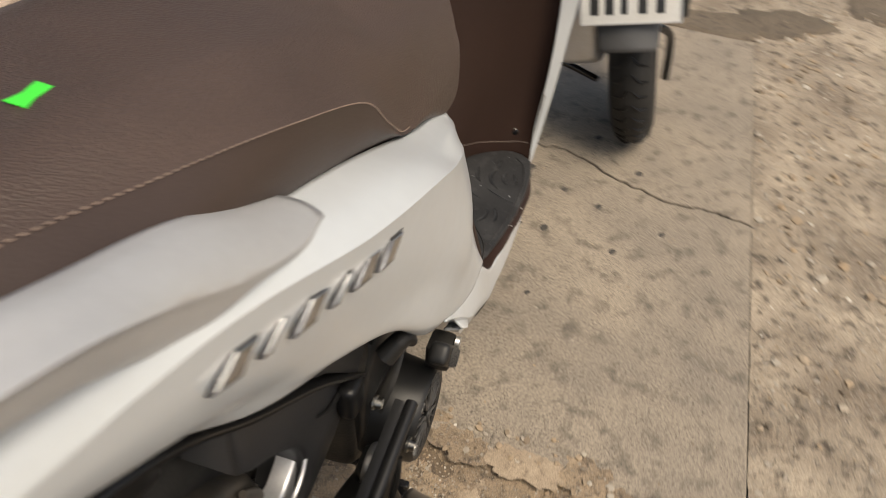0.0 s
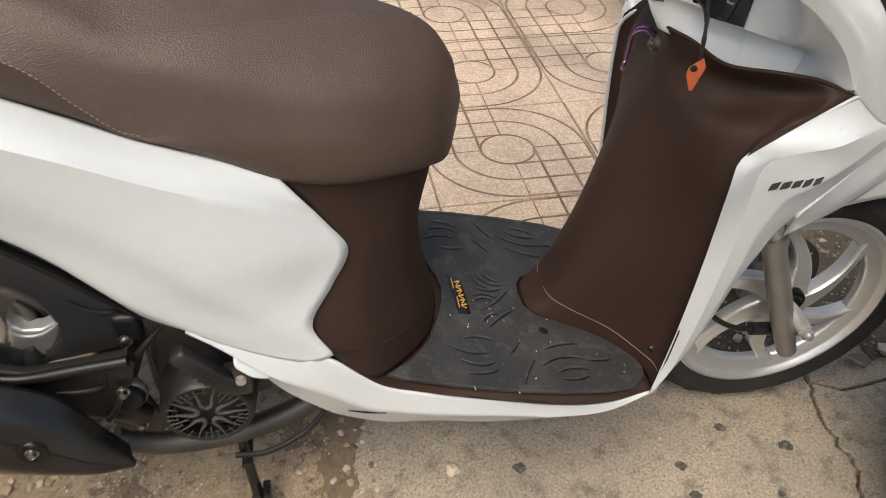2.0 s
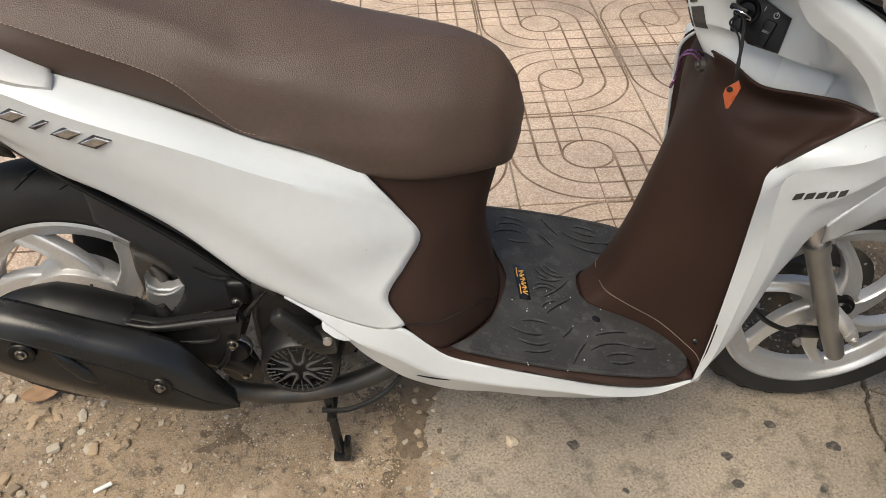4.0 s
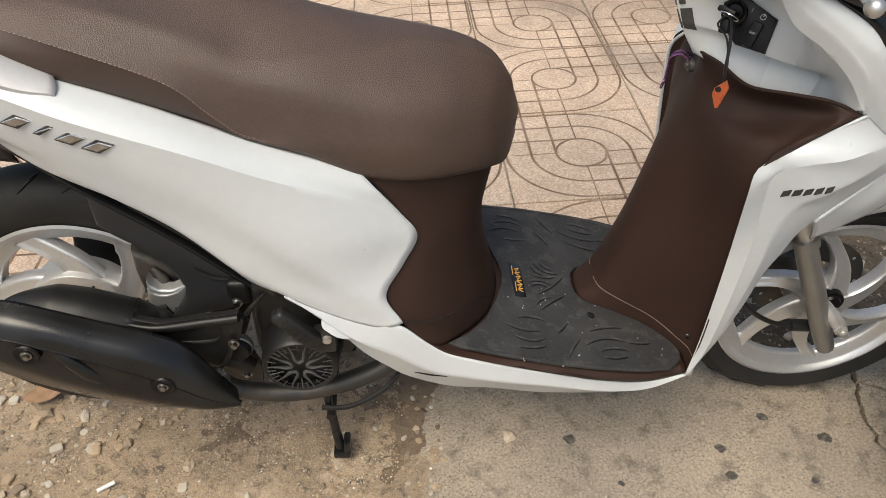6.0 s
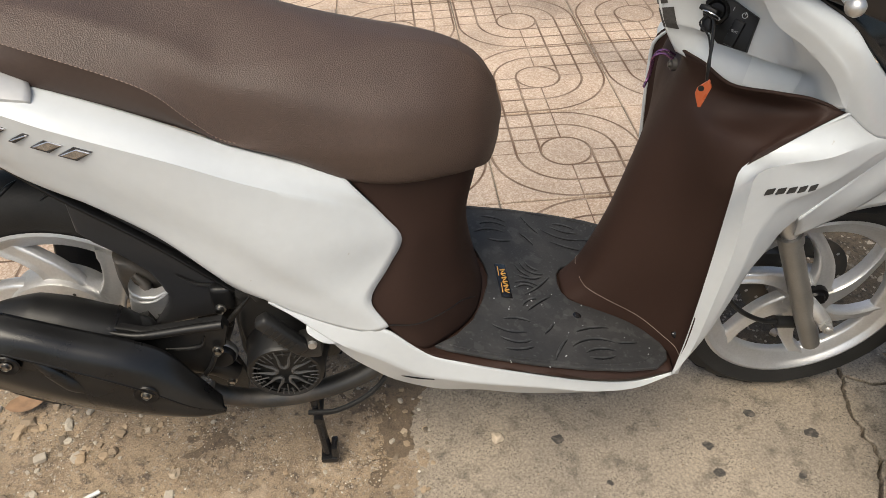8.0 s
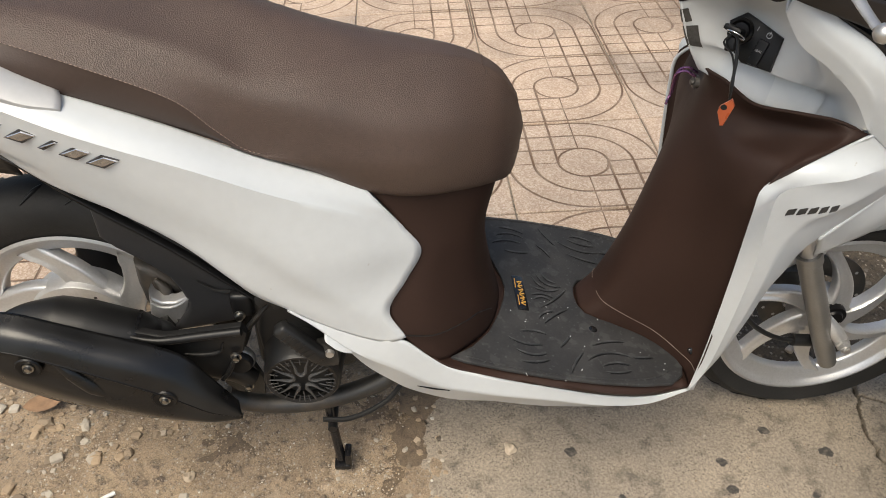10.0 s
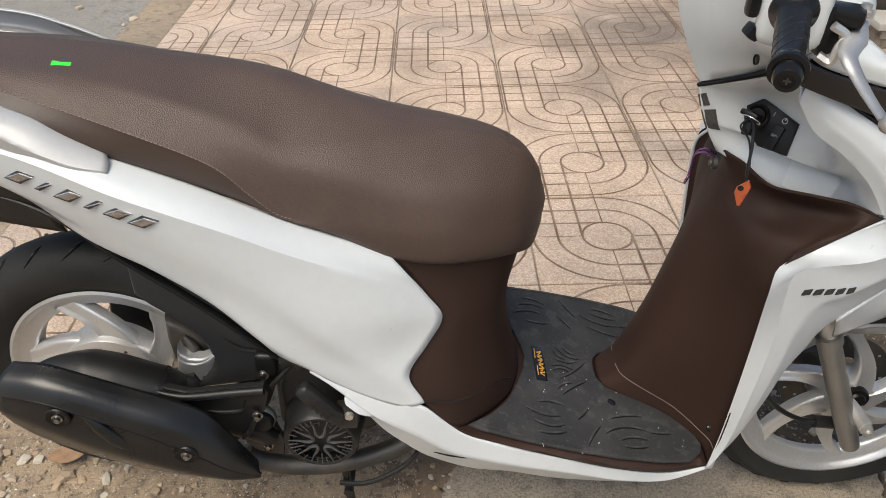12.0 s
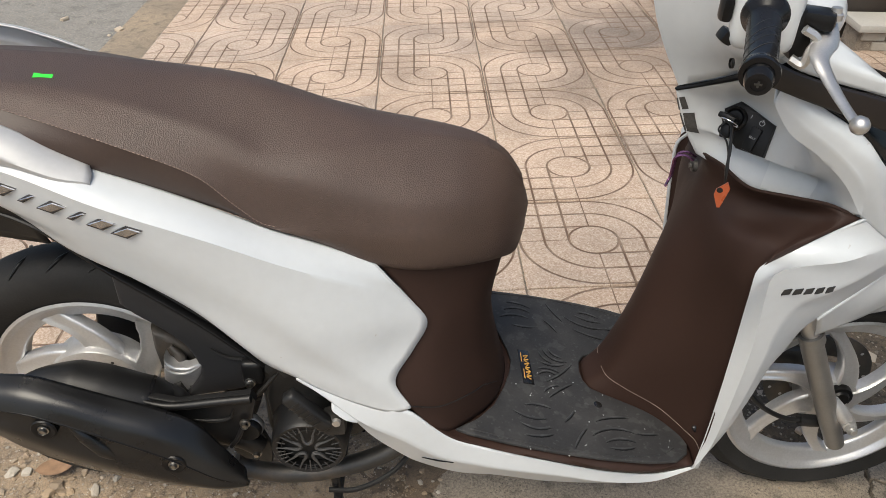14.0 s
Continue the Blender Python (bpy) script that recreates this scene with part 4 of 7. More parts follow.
both("screw", join(lathe([(0.0075, 0.0), (0.006, -0.002), (0.004, -0.0015), (0.003, -0.004), (0, -0.004)], (0.9575, -0.144, 0.294), 16, "x")), BLACK_GLOSS, shield)

# outer leg shield
APRON = [
    [(0.956, -0.178, 0.239), (0.962, -0.179, 0.310), (0.958, -0.187, 0.403), (0.955, -0.190, 0.500), (0.9545, -0.186, 0.600), (0.9585, -0.180, 0.636), (0.985, -0.171, 0.650), (1.0266, -0.169, 0.680), (1.075, -0.161, 0.705)],
    [(0.957, -0.181, 0.239), (0.968, -0.189, 0.300), (0.969, -0.200, 0.400), (0.966, -0.211, 0.530), (0.955, -0.219, 0.625), (0.957, -0.220, 0.660), (0.995, -0.211, 0.665), (1.06, -0.194, 0.662), (1.14, -0.150, 0.658)],
    [(0.957, -0.181, 0.239), (0.978, -0.186, 0.318), (0.988, -0.194, 0.405), (0.992, -0.203, 0.495), (0.993, -0.207, 0.555), (1.010, -0.204, 0.595), (1.045, -0.198, 0.610), (1.10, -0.176, 0.622), (1.20, -0.125, 0.645)],
    [(0.957, -0.179, 0.239), (0.990, -0.176, 0.322), (1.011, -0.173, 0.395), (1.020, -0.175, 0.455), (1.040, -0.168, 0.490), (1.057, -0.166, 0.530), (1.12, -0.150, 0.578), (1.20, -0.12, 0.625), (1.29, -0.07, 0.680)],
    [(0.965, -0.165, 0.245), (1.00, -0.145, 0.330), (1.022, -0.140, 0.40), (1.032, -0.140, 0.46), (1.052, -0.135, 0.495), (1.07, -0.132, 0.535), (1.13, -0.12, 0.58), (1.21, -0.09, 0.625), (1.30, -0.05, 0.68)],
]
APRON[0] = [APRON[0][0]] + [(x - 0.0025, y + 0.001, z) for x, y, z in APRON[0][1:-1]] + [APRON[0][-1]]
lip = [(x + 0.010, y + 0.004, z - 0.004) for x, y, z in APRON[0]]
apron = np.concatenate([loft([lip, APRON[0]], 60, 4)[:-1], loft(APRON[:2], 60, 8)[:-1], loft(APRON[1:3], 60, 10)[:-1], loft(APRON[2:], 60, 16)])
part("outer_leg_shield", sheet(apron), WHITE, bike, "white painted outer leg shield", solid=0.003)
left_apron = flipped(sheet(apron), -0.12, -0.08)
part("left_edge", tube([tuple(p) for p in inner[4:-6:5, -1]], 0.0032, 8, 40), WHITE, shield, "white edge of the left leg shield")
part("outer_leg_shield", moved(([turned(*v) for v in left_apron[0]], left_apron[1]), Matrix.Translation((0.016, -0.004, -0.03))), WHITE, bike, "white painted outer leg shield", solid=0.003)


def lay_on(grid, x, z):
    """Where a moulded surface lies at that length and height."""
    d = np.hypot(grid[..., 0] - x, grid[..., 2] - z)
    k = np.argsort(d, axis=None)[:4]
    w = 1 / (d.flat[k] + 1e-4)
    return float((grid[..., 1].flat[k] * w).sum() / w.sum())


for k in range(5):
    x, z = 0.9835 + 0.0162 * k, 0.6262 - 0.0022 * k
    y0, y1 = lay_on(apron, x - 0.006, z), lay_on(apron, x + 0.006, z)
    tilt = math.atan2(y1 - y0, 0.012)
    part("maker_emblem", moved(slab([(-0.0068, -0.0042), (0.005, -0.0042), (0.0068, 0.0042), (-0.005, 0.0042)], 0.004, 0.0), Matrix.Translation((x, (y0 + y1) / 2 - 0.0012, z)) @ Matrix.Rotation(tilt, 4, "Z") @ side(0)), BLACK_PRINT, bike, "small black emblem bar", smooth=False)

# upper front cover with the open pocket
FRONT = [
    [(0.858, YC, 0.806), (0.868, YC, 0.78), (0.878, YC, 0.757), (0.890, YC, 0.735), (0.905, YC, 0.712)],
    [(0.888, -0.04, 0.824), (0.938, -0.036, 0.800), (0.924, -0.037, 0.752), (0.950, -0.040, 0.738), (0.940, -0.055, 0.705)],
    [(0.909, -0.075, 0.847), (0.970, -0.068, 0.806), (0.951, -0.070, 0.747), (0.985, -0.065, 0.732), (0.975, -0.08, 0.69)],
    [(0.920, -0.105, 0.868), (0.998, -0.096, 0.812), (0.981, -0.092, 0.742), (1.018, -0.088, 0.728), (1.008, -0.10, 0.685)],
    [(0.928, -0.13, 0.888), (0.978, -0.125, 0.824), (1.016, -0.116, 0.742), (1.040, -0.120, 0.727), (1.040, -0.128, 0.685)],
    [(0.922, -0.158, 0.858), (0.948, -0.167, 0.823), (0.986, -0.172, 0.798), (1.030, -0.172, 0.760), (1.067, -0.166, 0.713)],
    [(0.923, -0.160, 0.862), (0.962, -0.176, 0.834), (1.000, -0.180, 0.808), (1.043, -0.179, 0.769), (1.076, -0.163, 0.706)],
    [(0.925, -0.161, 0.872), (0.968, -0.176, 0.847), (1.016, -0.180, 0.817), (1.060, -0.178, 0.778), (1.140, -0.151, 0.660)],
    [(0.930, -0.160, 0.882), (0.976, -0.170, 0.857), (1.033, -0.172, 0.823), (1.072, -0.171, 0.784), (1.210, -0.121, 0.652)],
]
NOSE = [
    [(0.936, -0.155, 0.880), (0.984, -0.162, 0.852), (1.040, -0.164, 0.818), (1.080, -0.162, 0.780), (1.210, -0.117, 0.655)],
    [(1.05, -0.12, 0.855), (1.10, -0.128, 0.83), (1.15, -0.13, 0.79), (1.19, -0.13, 0.75), (1.25, -0.10, 0.68)],
    [(1.10, YC, 0.845), (1.17, YC, 0.82), (1.22, YC, 0.79), (1.27, YC, 0.75), (1.30, YC, 0.70)],
]


def folded(rows, at, nu, nv):
    """A loft whose rows bend sharply at one of their points."""
    return np.concatenate([loft([r[: at + 1] for r in rows], nu // 2, nv)[:, :-1], loft([r[at:] for r in rows], nu // 2, nv)], 1)


front = np.concatenate([folded(FRONT[:6], 2, 42, 40)[:-1], loft(FRONT[5:7], 41, 5)[:-1], loft(FRONT[6:], 41, 16)])
# the band runs on into the outer leg shield without a step
meet_line = cr([APRON[0][-1], APRON[1][-1], APRON[2][-1]], 16)
shift = meet_line - front[-16:, -1]
for c in range(12):
    front[-16:, -1 - c] += shift * (1 - c / 12) ** 2
both("front_nose", sheet(loft(NOSE, 30, 16)), BLACK_GLOSS, bike, "glossy dark front panel", solid=0.003)
label_patch = front[0:3, 4:12] + np.array((-0.0014, -0.0012, 0.0))
label_low = front[0:4, 13:25] + np.array((-0.0014, -0.0012, 0.0))
both("front_cover", sheet(front), WHITE, bike, "white painted front cover with an open pocket", solid=0.003)
trim = loft([[(0.89, -0.172, 0.889), (0.937, -0.178, 0.873), (0.98, -0.181, 0.859), (1.03, -0.181, 0.841), (1.09, -0.176, 0.818)], [(0.895, -0.174, 0.905), (0.93, -0.180, 0.889), (0.975, -0.183, 0.872), (1.025, -0.183, 0.855), (1.08, -0.178, 0.835)], [(0.90, -0.172, 0.915), (0.93, -0.179, 0.902), (0.972, -0.182, 0.890), (1.02, -0.182, 0.878), (1.075, -0.177, 0.862)]], 24, 10)
cowl = loft([[(0.912, -0.168, 0.914), (0.93, -0.176, 0.904), (0.972, -0.179, 0.892), (1.02, -0.179, 0.880), (1.10, -0.173, 0.856)], [(0.93, -0.168, 0.925), (0.95, -0.177, 0.921), (0.99, -0.180, 0.909), (1.04, -0.179, 0.890), (1.11, -0.17, 0.848)], [(0.955, -0.15, 0.940), (0.97, -0.155, 0.934), (1.01, -0.158, 0.908), (1.06, -0.155, 0.875), (1.13, -0.14, 0.83)]], 24, 12)
both("headlamp_cowl", sheet(cowl), WHITE, bike, "white painted cowl above the dark trim", solid=0.003)
both("side_trim", sheet(trim), TRIM, bike, "dark brown trim below the handlebar", solid=0.003)
part("pocket_card", sheet(front[17:28, 24:39] + np.array((-0.003, -0.001, 0.001))), WHITE_MATT, bike, "white card in the open pocket")

# key switch, seat opener and their text
kx = Vector((0.70, -0.705, -0.116)).normalized()
kn = Vector((-0.578, -0.631, 0.35))
kn = (kn - kx * kn.dot(kx)).normalized()
ky = kn.cross(kx)
KEY = Matrix((kx, ky, kn)).transposed().to_4x4()
KEY.translation = Vector((0.946, -0.054, 0.770)) + 0.007 * kn
corners = [(0.923, -0.029, 0.788), (0.942, -0.034, 0.801), (0.976, -0.075, 0.786), (0.967, -0.086, 0.746), (0.939, -0.061, 0.746), (0.930, -0.040, 0.757)]
flat = [KEY.inverted() @ Vector(c) for c in corners]
lock = part("ignition_panel", moved(slab([(v.x, v.y) for v in flat], 0.02, 0.003), KEY), DEEP_BLACK, bike, "black plastic ignition switch panel")
part("lock_ring", moved(lathe([(0.016, 0), (0.016, 0.004), (0.013, 0.006), (0.010, 0.003), (0, 0.003)], (-0.016, 0.008, 0), 24, "z"), KEY), DEEP_BLACK, lock)
part("seat_button", moved(rbox((0.014, 0.032, 0.006), 0.002), KEY @ Matrix.Translation((0.017, -0.006, 0.003))), DEEP_BLACK, lock, "glossy black seat opener button")
part("panel_mark", moved(join(lathe([(0.0036, 0.0004), (0.0028, 0.0004)], (0.018, 0.017, 0.0004), 24, "z"), rbox((0.0008, 0.005, 0.0006), 0, Matrix.Translation((0.002, 0.019, 0.0006))), rbox((0.0008, 0.0042, 0.0006), 0, Matrix.Translation((0.018, 0.0195, 0.0007)))), KEY), GREY, lock)
tx = bpy.data.curves.new("text", "FONT")
tx.body, tx.size, tx.align_x, tx.align_y, tx.extrude = "SEAT", 0.0040, "CENTER", "CENTER", 0.0002
tmp = bpy.data.objects.new("text", tx)
scene.collection.objects.link(tmp)
tm = bpy.data.meshes.new_from_object(tmp.evaluated_get(bpy.context.evaluated_depsgraph_get()))
bpy.data.objects.remove(tmp)
tm.transform(KEY @ Matrix.Translation((0.0172, -0.004, 0.0063)))
tm.materials.clear()
tm.materials.append(GREY)
word = new("button_text", tm)
word.parent = lock
part("key", join(moved(rbox((0.009, 0.003, 0.014), 0.001), KEY @ Matrix.Translation((-0.016, 0.008, 0.009))), moved(rbox((0.024, 0.008, 0.022), 0.0036), KEY @ Matrix.Translation((-0.017, 0.008, 0.024)))), DEEP_BLACK, lock, "black-headed ignition key")
part("key_head", moved(rbox((0.013, 0.019, 0.008), 0.0035, None, 3), KEY @ Matrix.Translation((-0.012, -0.008, 0.026)) @ Matrix.Rotation(0.3, 4, "Z")), DEEP_BLACK, lock, "black plastic key head hanging beside the lock")
part("key_ring", moved(tube([(0.012 * math.cos(a) - 0.010, 0.004 + 0.003 * math.sin(a), 0.034 + 0.012 * math.sin(a)) for a in np.linspace(0, 2 * math.pi, 17)], 0.0009, 6, 40), KEY), CHROME, lock, "chrome split ring")
fob = thing("key_fob", "orange lacquered tag hanging on a black cord from the key", "key fob", (0.913, -0.108, 0.705))
hang = Vector(KEY @ Vector((-0.014, 0.004, 0.034)))
part("cord", join(tube([hang, (0.9165, -0.081, 0.786), (0.9142, -0.097, 0.765), (0.9125, -0.108, 0.740), (0.914, -0.110, 0.722)], [0.0014, 0.0020, 0.0025, 0.0020, 0.0025, 0.0019, 0.0026, 0.0020, 0.0014], 8, 60), tube([hang, hang + Vector((-0.008, 0.0, -0.012)), (0.910, -0.090, 0.772), (0.9135, -0.100, 0.757)], 0.0012, 8, 20)), BLACK, fob, "black braided cord")
TAG = Matrix.Translation((0.9135, -0.108, 0.7035)) @ Matrix.Rotation(radians(-28), 4, "Z") @ Matrix.Rotation(radians(90), 4, "X")
part("tag", moved(slab([(0.0045, 0.019), (0.0095, 0.010), (0.003, -0.020), (-0.001, -0.021), (-0.0085, -0.003), (-0.0075, 0.005)], 0.003, 0.001), TAG), ORANGE, fob, "orange-red shiny tag with a pale rim")
part("tag_hole", moved(lathe([(0.004, 0.0006), (0.0, 0.0006)], (-0.0025, 0.006, 0.0), 16, "z"), TAG), BLACK, fob)
wire = [(0.905, -0.0127, 0.700), (0.890, -0.012, 0.708), (0.879, -0.010, 0.702), (0.879, -0.008, 0.685), (0.878, -0.008, 0.668), (0.873, -0.0146, 0.6625), (0.870, -0.022, 0.664)]
hook = part("luggage_hook", tube(wire, 0.0020, 8, 36), PURPLE, bike, "purple anodised luggage hook")
part("hook_wire", tube([(x + 0.006, y + 0.010, z) for x, y, z in wire[:-1]] + [wire[-1]], 0.0017, 8, 36), PURPLE, hook)
part("hook_mount", lathe([(0, -0.006), (0.004, -0.006), (0.0045, -0.003), (0.0085, -0.002), (0.009, 0.004)], (0.906, -0.0127, 0.692), 16, "x"), DARK_STEEL, hook)

# handlebar and its cover
LOOPS = [
    (YC, [(0.860, 0.813), (0.830, 0.868), (0.810, 0.915), (0.799, 0.975), (0.85, 1.03), (0.95, 1.02), (1.01, 0.97), (1.0, 0.91), (0.94, 0.84)]),
    (-0.075, [(0.914, 0.858), (0.878, 0.884), (0.858, 0.925), (0.850, 0.975), (0.88, 1.02), (0.95, 1.01), (1.0, 0.97), (1.0, 0.92), (0.96, 0.87)]),
    (-0.12, [(0.925, 0.886), (0.886, 0.895), (0.868, 0.925), (0.866, 0.962), (0.885, 1.0), (0.94, 1.0), (0.985, 0.97), (0.985, 0.93), (0.95, 0.90)]),
    (-0.165, [(0.925, 0.915), (0.892, 0.915), (0.880, 0.94), (0.880, 0.965), (0.893, 0.985), (0.935, 0.985), (0.965, 0.965), (0.965, 0.94), (0.945, 0.92)]),
    (-0.186, [(0.92, 0.94), (0.905, 0.94), (0.90, 0.95), (0.90, 0.96), (0.91, 0.965), (0.925, 0.965), (0.935, 0.96), (0.935, 0.95), (0.93, 0.942)]),
]
hg = np.stack([cr([(x, y, z) for x, z in lp + lp[:1]], 48) for y, lp in LOOPS])
hg = np.stack([cr(hg[:, j], 26) for j in range(48)], 1)
both("handlebar_cover", sheet(hg), WHITE, bike, "white painted handlebar cover", angle=60)
both("cover_gap", tube([(0.8585, YC, 0.8085), (0.888, -0.04, 0.8275), (0.908, -0.075, 0.8515), (0.918, -0.105, 0.8725), (0.926, -0.13, 0.8915)], [0.0028, 0.0032, 0.004, 0.005, 0.005], 8, 30), DEEP_BLACK, bike)
both("cover_screw", lathe([(0.006, 0), (0.006, 0.003), (0.003, 0.001), (0, 0.001)], (0.8785, -0.118, 0.8870), 14, "x"), BLACK, bike)
part("switch_housing", moved(rbox((0.066, 0.050, 0.085), 0.018, None, 4), Matrix.Translation((0.872, -0.192, 0.978)) @ Matrix.Rotation(radians(-20), 4, "Z")), WHITE, bike, "white switch housing")
part("starter_button", moved(rbox((0.014, 0.02, 0.014), 0.004), Matrix.Translation((0.8375, -0.188, 0.9455)) @ Matrix.Rotation(radians(30), 4, "Y")), DEEP_BLACK, bike, "black starter button")
part("stop_switch", moved(rbox((0.012, 0.018, 0.026), 0.006), Matrix.Translation((0.831, -0.188, 0.974))), DEEP_BLACK, bike, "black oval switch")
g0, g1 = Vector((0.8475, -0.246, 0.9840)), Vector((0.8145, -0.340, 0.9640))
ga = (g1 - g0).normalized()
GRIP = Matrix.Translation(g0) @ ga.to_track_quat("Z", "Y").to_matrix().to_4x4()
L = (g1 - g0).length
prof = [(0, -0.016), (0.0205, -0.016), (0.0225, -0.006), (0.0215, -0.001), (0.0165, 0.003), (0.0155, 0.008), (0.0148, L * 0.5), (0.0148, L - 0.020), (0.0158, L - 0.015), (0.0178, L - 0.010), (0.0174, L - 0.006), (0.0130, L - 0.005)]
seen = GRIP.inverted() @ Vector((0.55, -1.3, 1.6))
face_on = math.atan2(seen.y, seen.x)
dark_line = []
for k in range(4):
    z0 = 0.026 + k * (L - 0.060) / 3
    dark_line.append(tube([(0.0149 * math.cos(a), 0.0149 * math.sin(a), z0 + 0.013 * math.sin(a - face_on)) for a in np.linspace(0, 2 * math.pi, 13)], 0.0004, 5, 40))
for sgn in (0, 1):
    shp = moved(lathe(prof, (0, 0, 0), 32, "z"), GRIP)
    end = moved(lathe([(0.0125, L - 0.008), (0.0125, L + 0.005), (0.0108, L + 0.009), (0.0066, L + 0.0095), (0.0066, L + 0.008), (0, L + 0.008)], (0, 0, 0), 28, "z"), GRIP)
    cross = moved(join(rbox((0.0065, 0.0016, 0.0012), 0), rbox((0.0016, 0.0065, 0.0012), 0)), GRIP @ Matrix.Translation((0, 0, L + 0.0085)))
    f = flipped if sgn else (lambda s: s)
    grip = part("grip", f(shp), GRIP_RUBBER, bike, "glossy black rubber grip", angle=60)
    part("grip_groove", f(moved(join(*dark_line), GRIP)), BLACK_PRINT, grip)
    e = part("bar_end", f(end), GRIP_RUBBER, grip, "black bar end plug")
    part("end_screw", f(cross), DARK_STEEL, e)
    lever = f(tube([(0.930, -0.210, 0.968), (0.9266, -0.222, 0.9575), (0.9150, -0.238, 0.9508), (0.9095, -0.252, 0.9458), (0.9118, -0.275, 0.9360), (0.9128, -0.305, 0.9285), (0.914, -0.335, 0.923)], [0.0075, 0.0125, 0.0100, 0.0078, 0.0066, 0.0058, 0.0056], 10, 44, 0.5))
    lv = part("brake_lever", lever, STEEL, bike, "polished alloy brake lever")
    part("lever_ball", f(lathe([(0, -0.009), (0.005, -0.0078), (0.008, -0.004), (0.009, 0), (0.008, 0.004), (0.005, 0.0078), (0, 0.009)], (0.917, -0.340, 0.9215), 18, "y")), STEEL, lv)
    part("lever_bracket", f(join(moved(rbox((0.036, 0.030, 0.018), 0.006), Matrix.Translation((0.915, -0.210, 0.9735)) @ Matrix.Rotation(radians(-25), 4, "Z")), moved(rbox((0.024, 0.026, 0.050), 0.006), Matrix.Translation((0.8985, -0.206, 0.958)) @ Matrix.Rotation(radians(-20), 4, "Y")))), DEEP_BLACK, bike)
    part("lever_stop", f(tube([(0.8985, -0.226, 0.9675), (0.9122, -0.228, 0.9590), (0.9080, -0.230, 0.9465), (0.9045, -0.230, 0.9325), (0.8935, -0.224, 0.9365)], 0.0048, 6, 30)), STEEL, lv, "bright cast lever stop", angle=30)
    part("lever_bolt", f(lathe([(0, 0.008), (0.005, 0.008), (0.0055, 0.003), (0.0078, 0.002), (0.0078, -0.004)], (0.9305, -0.214, 0.9775), 14, "z")), STEEL, bike)
for p in (label_patch, label_low):
    part("caution_label", sheet(p), PALE_GREY, bike, "grey printed label")



# wheels
def wheel(name, c, R, rim, half_w, spokes, label, twist, sweep, r0, fat, face, lay):
    w = part(name, lathe([(rim - 0.008, -half_w * 0.62), (rim + 0.006, -half_w * 0.72), (rim + 0.02, -half_w * 0.93), ((R + rim) / 2, -half_w), (R - 0.02, -half_w * 0.86), (R - 0.008, -half_w * 0.58), (R - 0.001, -half_w * 0.22), (R, 0), (R - 0.001, half_w * 0.22), (R - 0.008, half_w * 0.58), (R - 0.02, half_w * 0.86), ((R + rim) / 2, half_w), (rim + 0.02, half_w * 0.93), (rim + 0.006, half_w * 0.72), (rim - 0.008, half_w * 0.62)], c, 96), TYRE, bike, label)
    hw = half_w * 0.74
    part("rim", lathe([(rim + 0.004, -hw), (rim - 0.001, -hw - 0.002), (rim - 0.006, -hw + 0.001), (rim - 0.009, -hw + 0.006), (rim - 0.013, -hw + 0.009), (rim - 0.030, -hw + 0.014), (rim - 0.033, -hw + 0.017), (rim - 0.034, -hw + 0.022), (rim - 0.034, hw - 0.022), (rim - 0.014, hw - 0.012), (rim - 0.001, hw + 0.002), (rim + 0.004, hw)], c, 96), ALLOY, w, "silver cast alloy rim")
    for k in range(24):
        a = 2 * math.pi * k / 24
        for s in (-1, 1):
            pts = [(c[0] + r * math.cos(a + da), c[1] + s * yy, c[2] + r * math.sin(a + da)) for r, yy, da in ((R - 0.0020, half_w * 0.15, 0), (R - 0.0062, half_w * 0.48, 0.05 + 0.8 * (half_w - 0.036)), (R - 0.0178, half_w * 0.84, 0.085 + 5 * (half_w - 0.036)))]
            part("tread_groove", tube(pts, [0.0006, 0.0030 + 0.12 * (half_w - 0.036), 0.0006], 6, 8), DEEP_BLACK, w, angle=100)
    for k in range(spokes):
        a = 2 * math.pi * k / spokes + twist
        rows = []
        steps = np.linspace(0, 1, 15)
        for s in steps:
            r = r0 + s * (rim - 0.022 - r0)
            aa = a - sweep * (1 - s) ** 1.25
            e = 1e-3
            r2, a2 = r0 + (s + e) * (rim - 0.022 - r0), a - sweep * max(0.0, 1 - s - e) ** 1.25
            p = Vector((r * math.cos(aa), 0, r * math.sin(aa)))
            t = (Vector((r2 * math.cos(a2), 0, r2 * math.sin(a2))) - p).normalized()
            u = Vector((-t.z, 0, t.x))
            h = fat * float(np.interp(s, [0, 0.25, 0.6, 0.85, 1], [2.0, 1.55, 1.0, 0.95, 1.35]))
            y0 = face + lay * s
            sec = [(-h, y0 + 0.022), (-h, y0 + 0.006), (-h + 0.0025, y0 + 0.0025), (-h + 0.007, y0 + 0.002), (0.1 * h, y0 + 0.001), (h - 0.008, y0), (h - 0.005, y0 - 0.002), (h - 0.003, y0 - 0.002), (h - 0.001, y0 + 0.001), (h, y0 + 0.004), (h, y0 + 0.022)]
            rows.append([tuple(Vector(c) + p + u * q + Vector((0, yy, 0))) for q, yy in sec])
        part("spoke", sheet(np.array(rows)), ALLOY, w, angle=50)
    return w


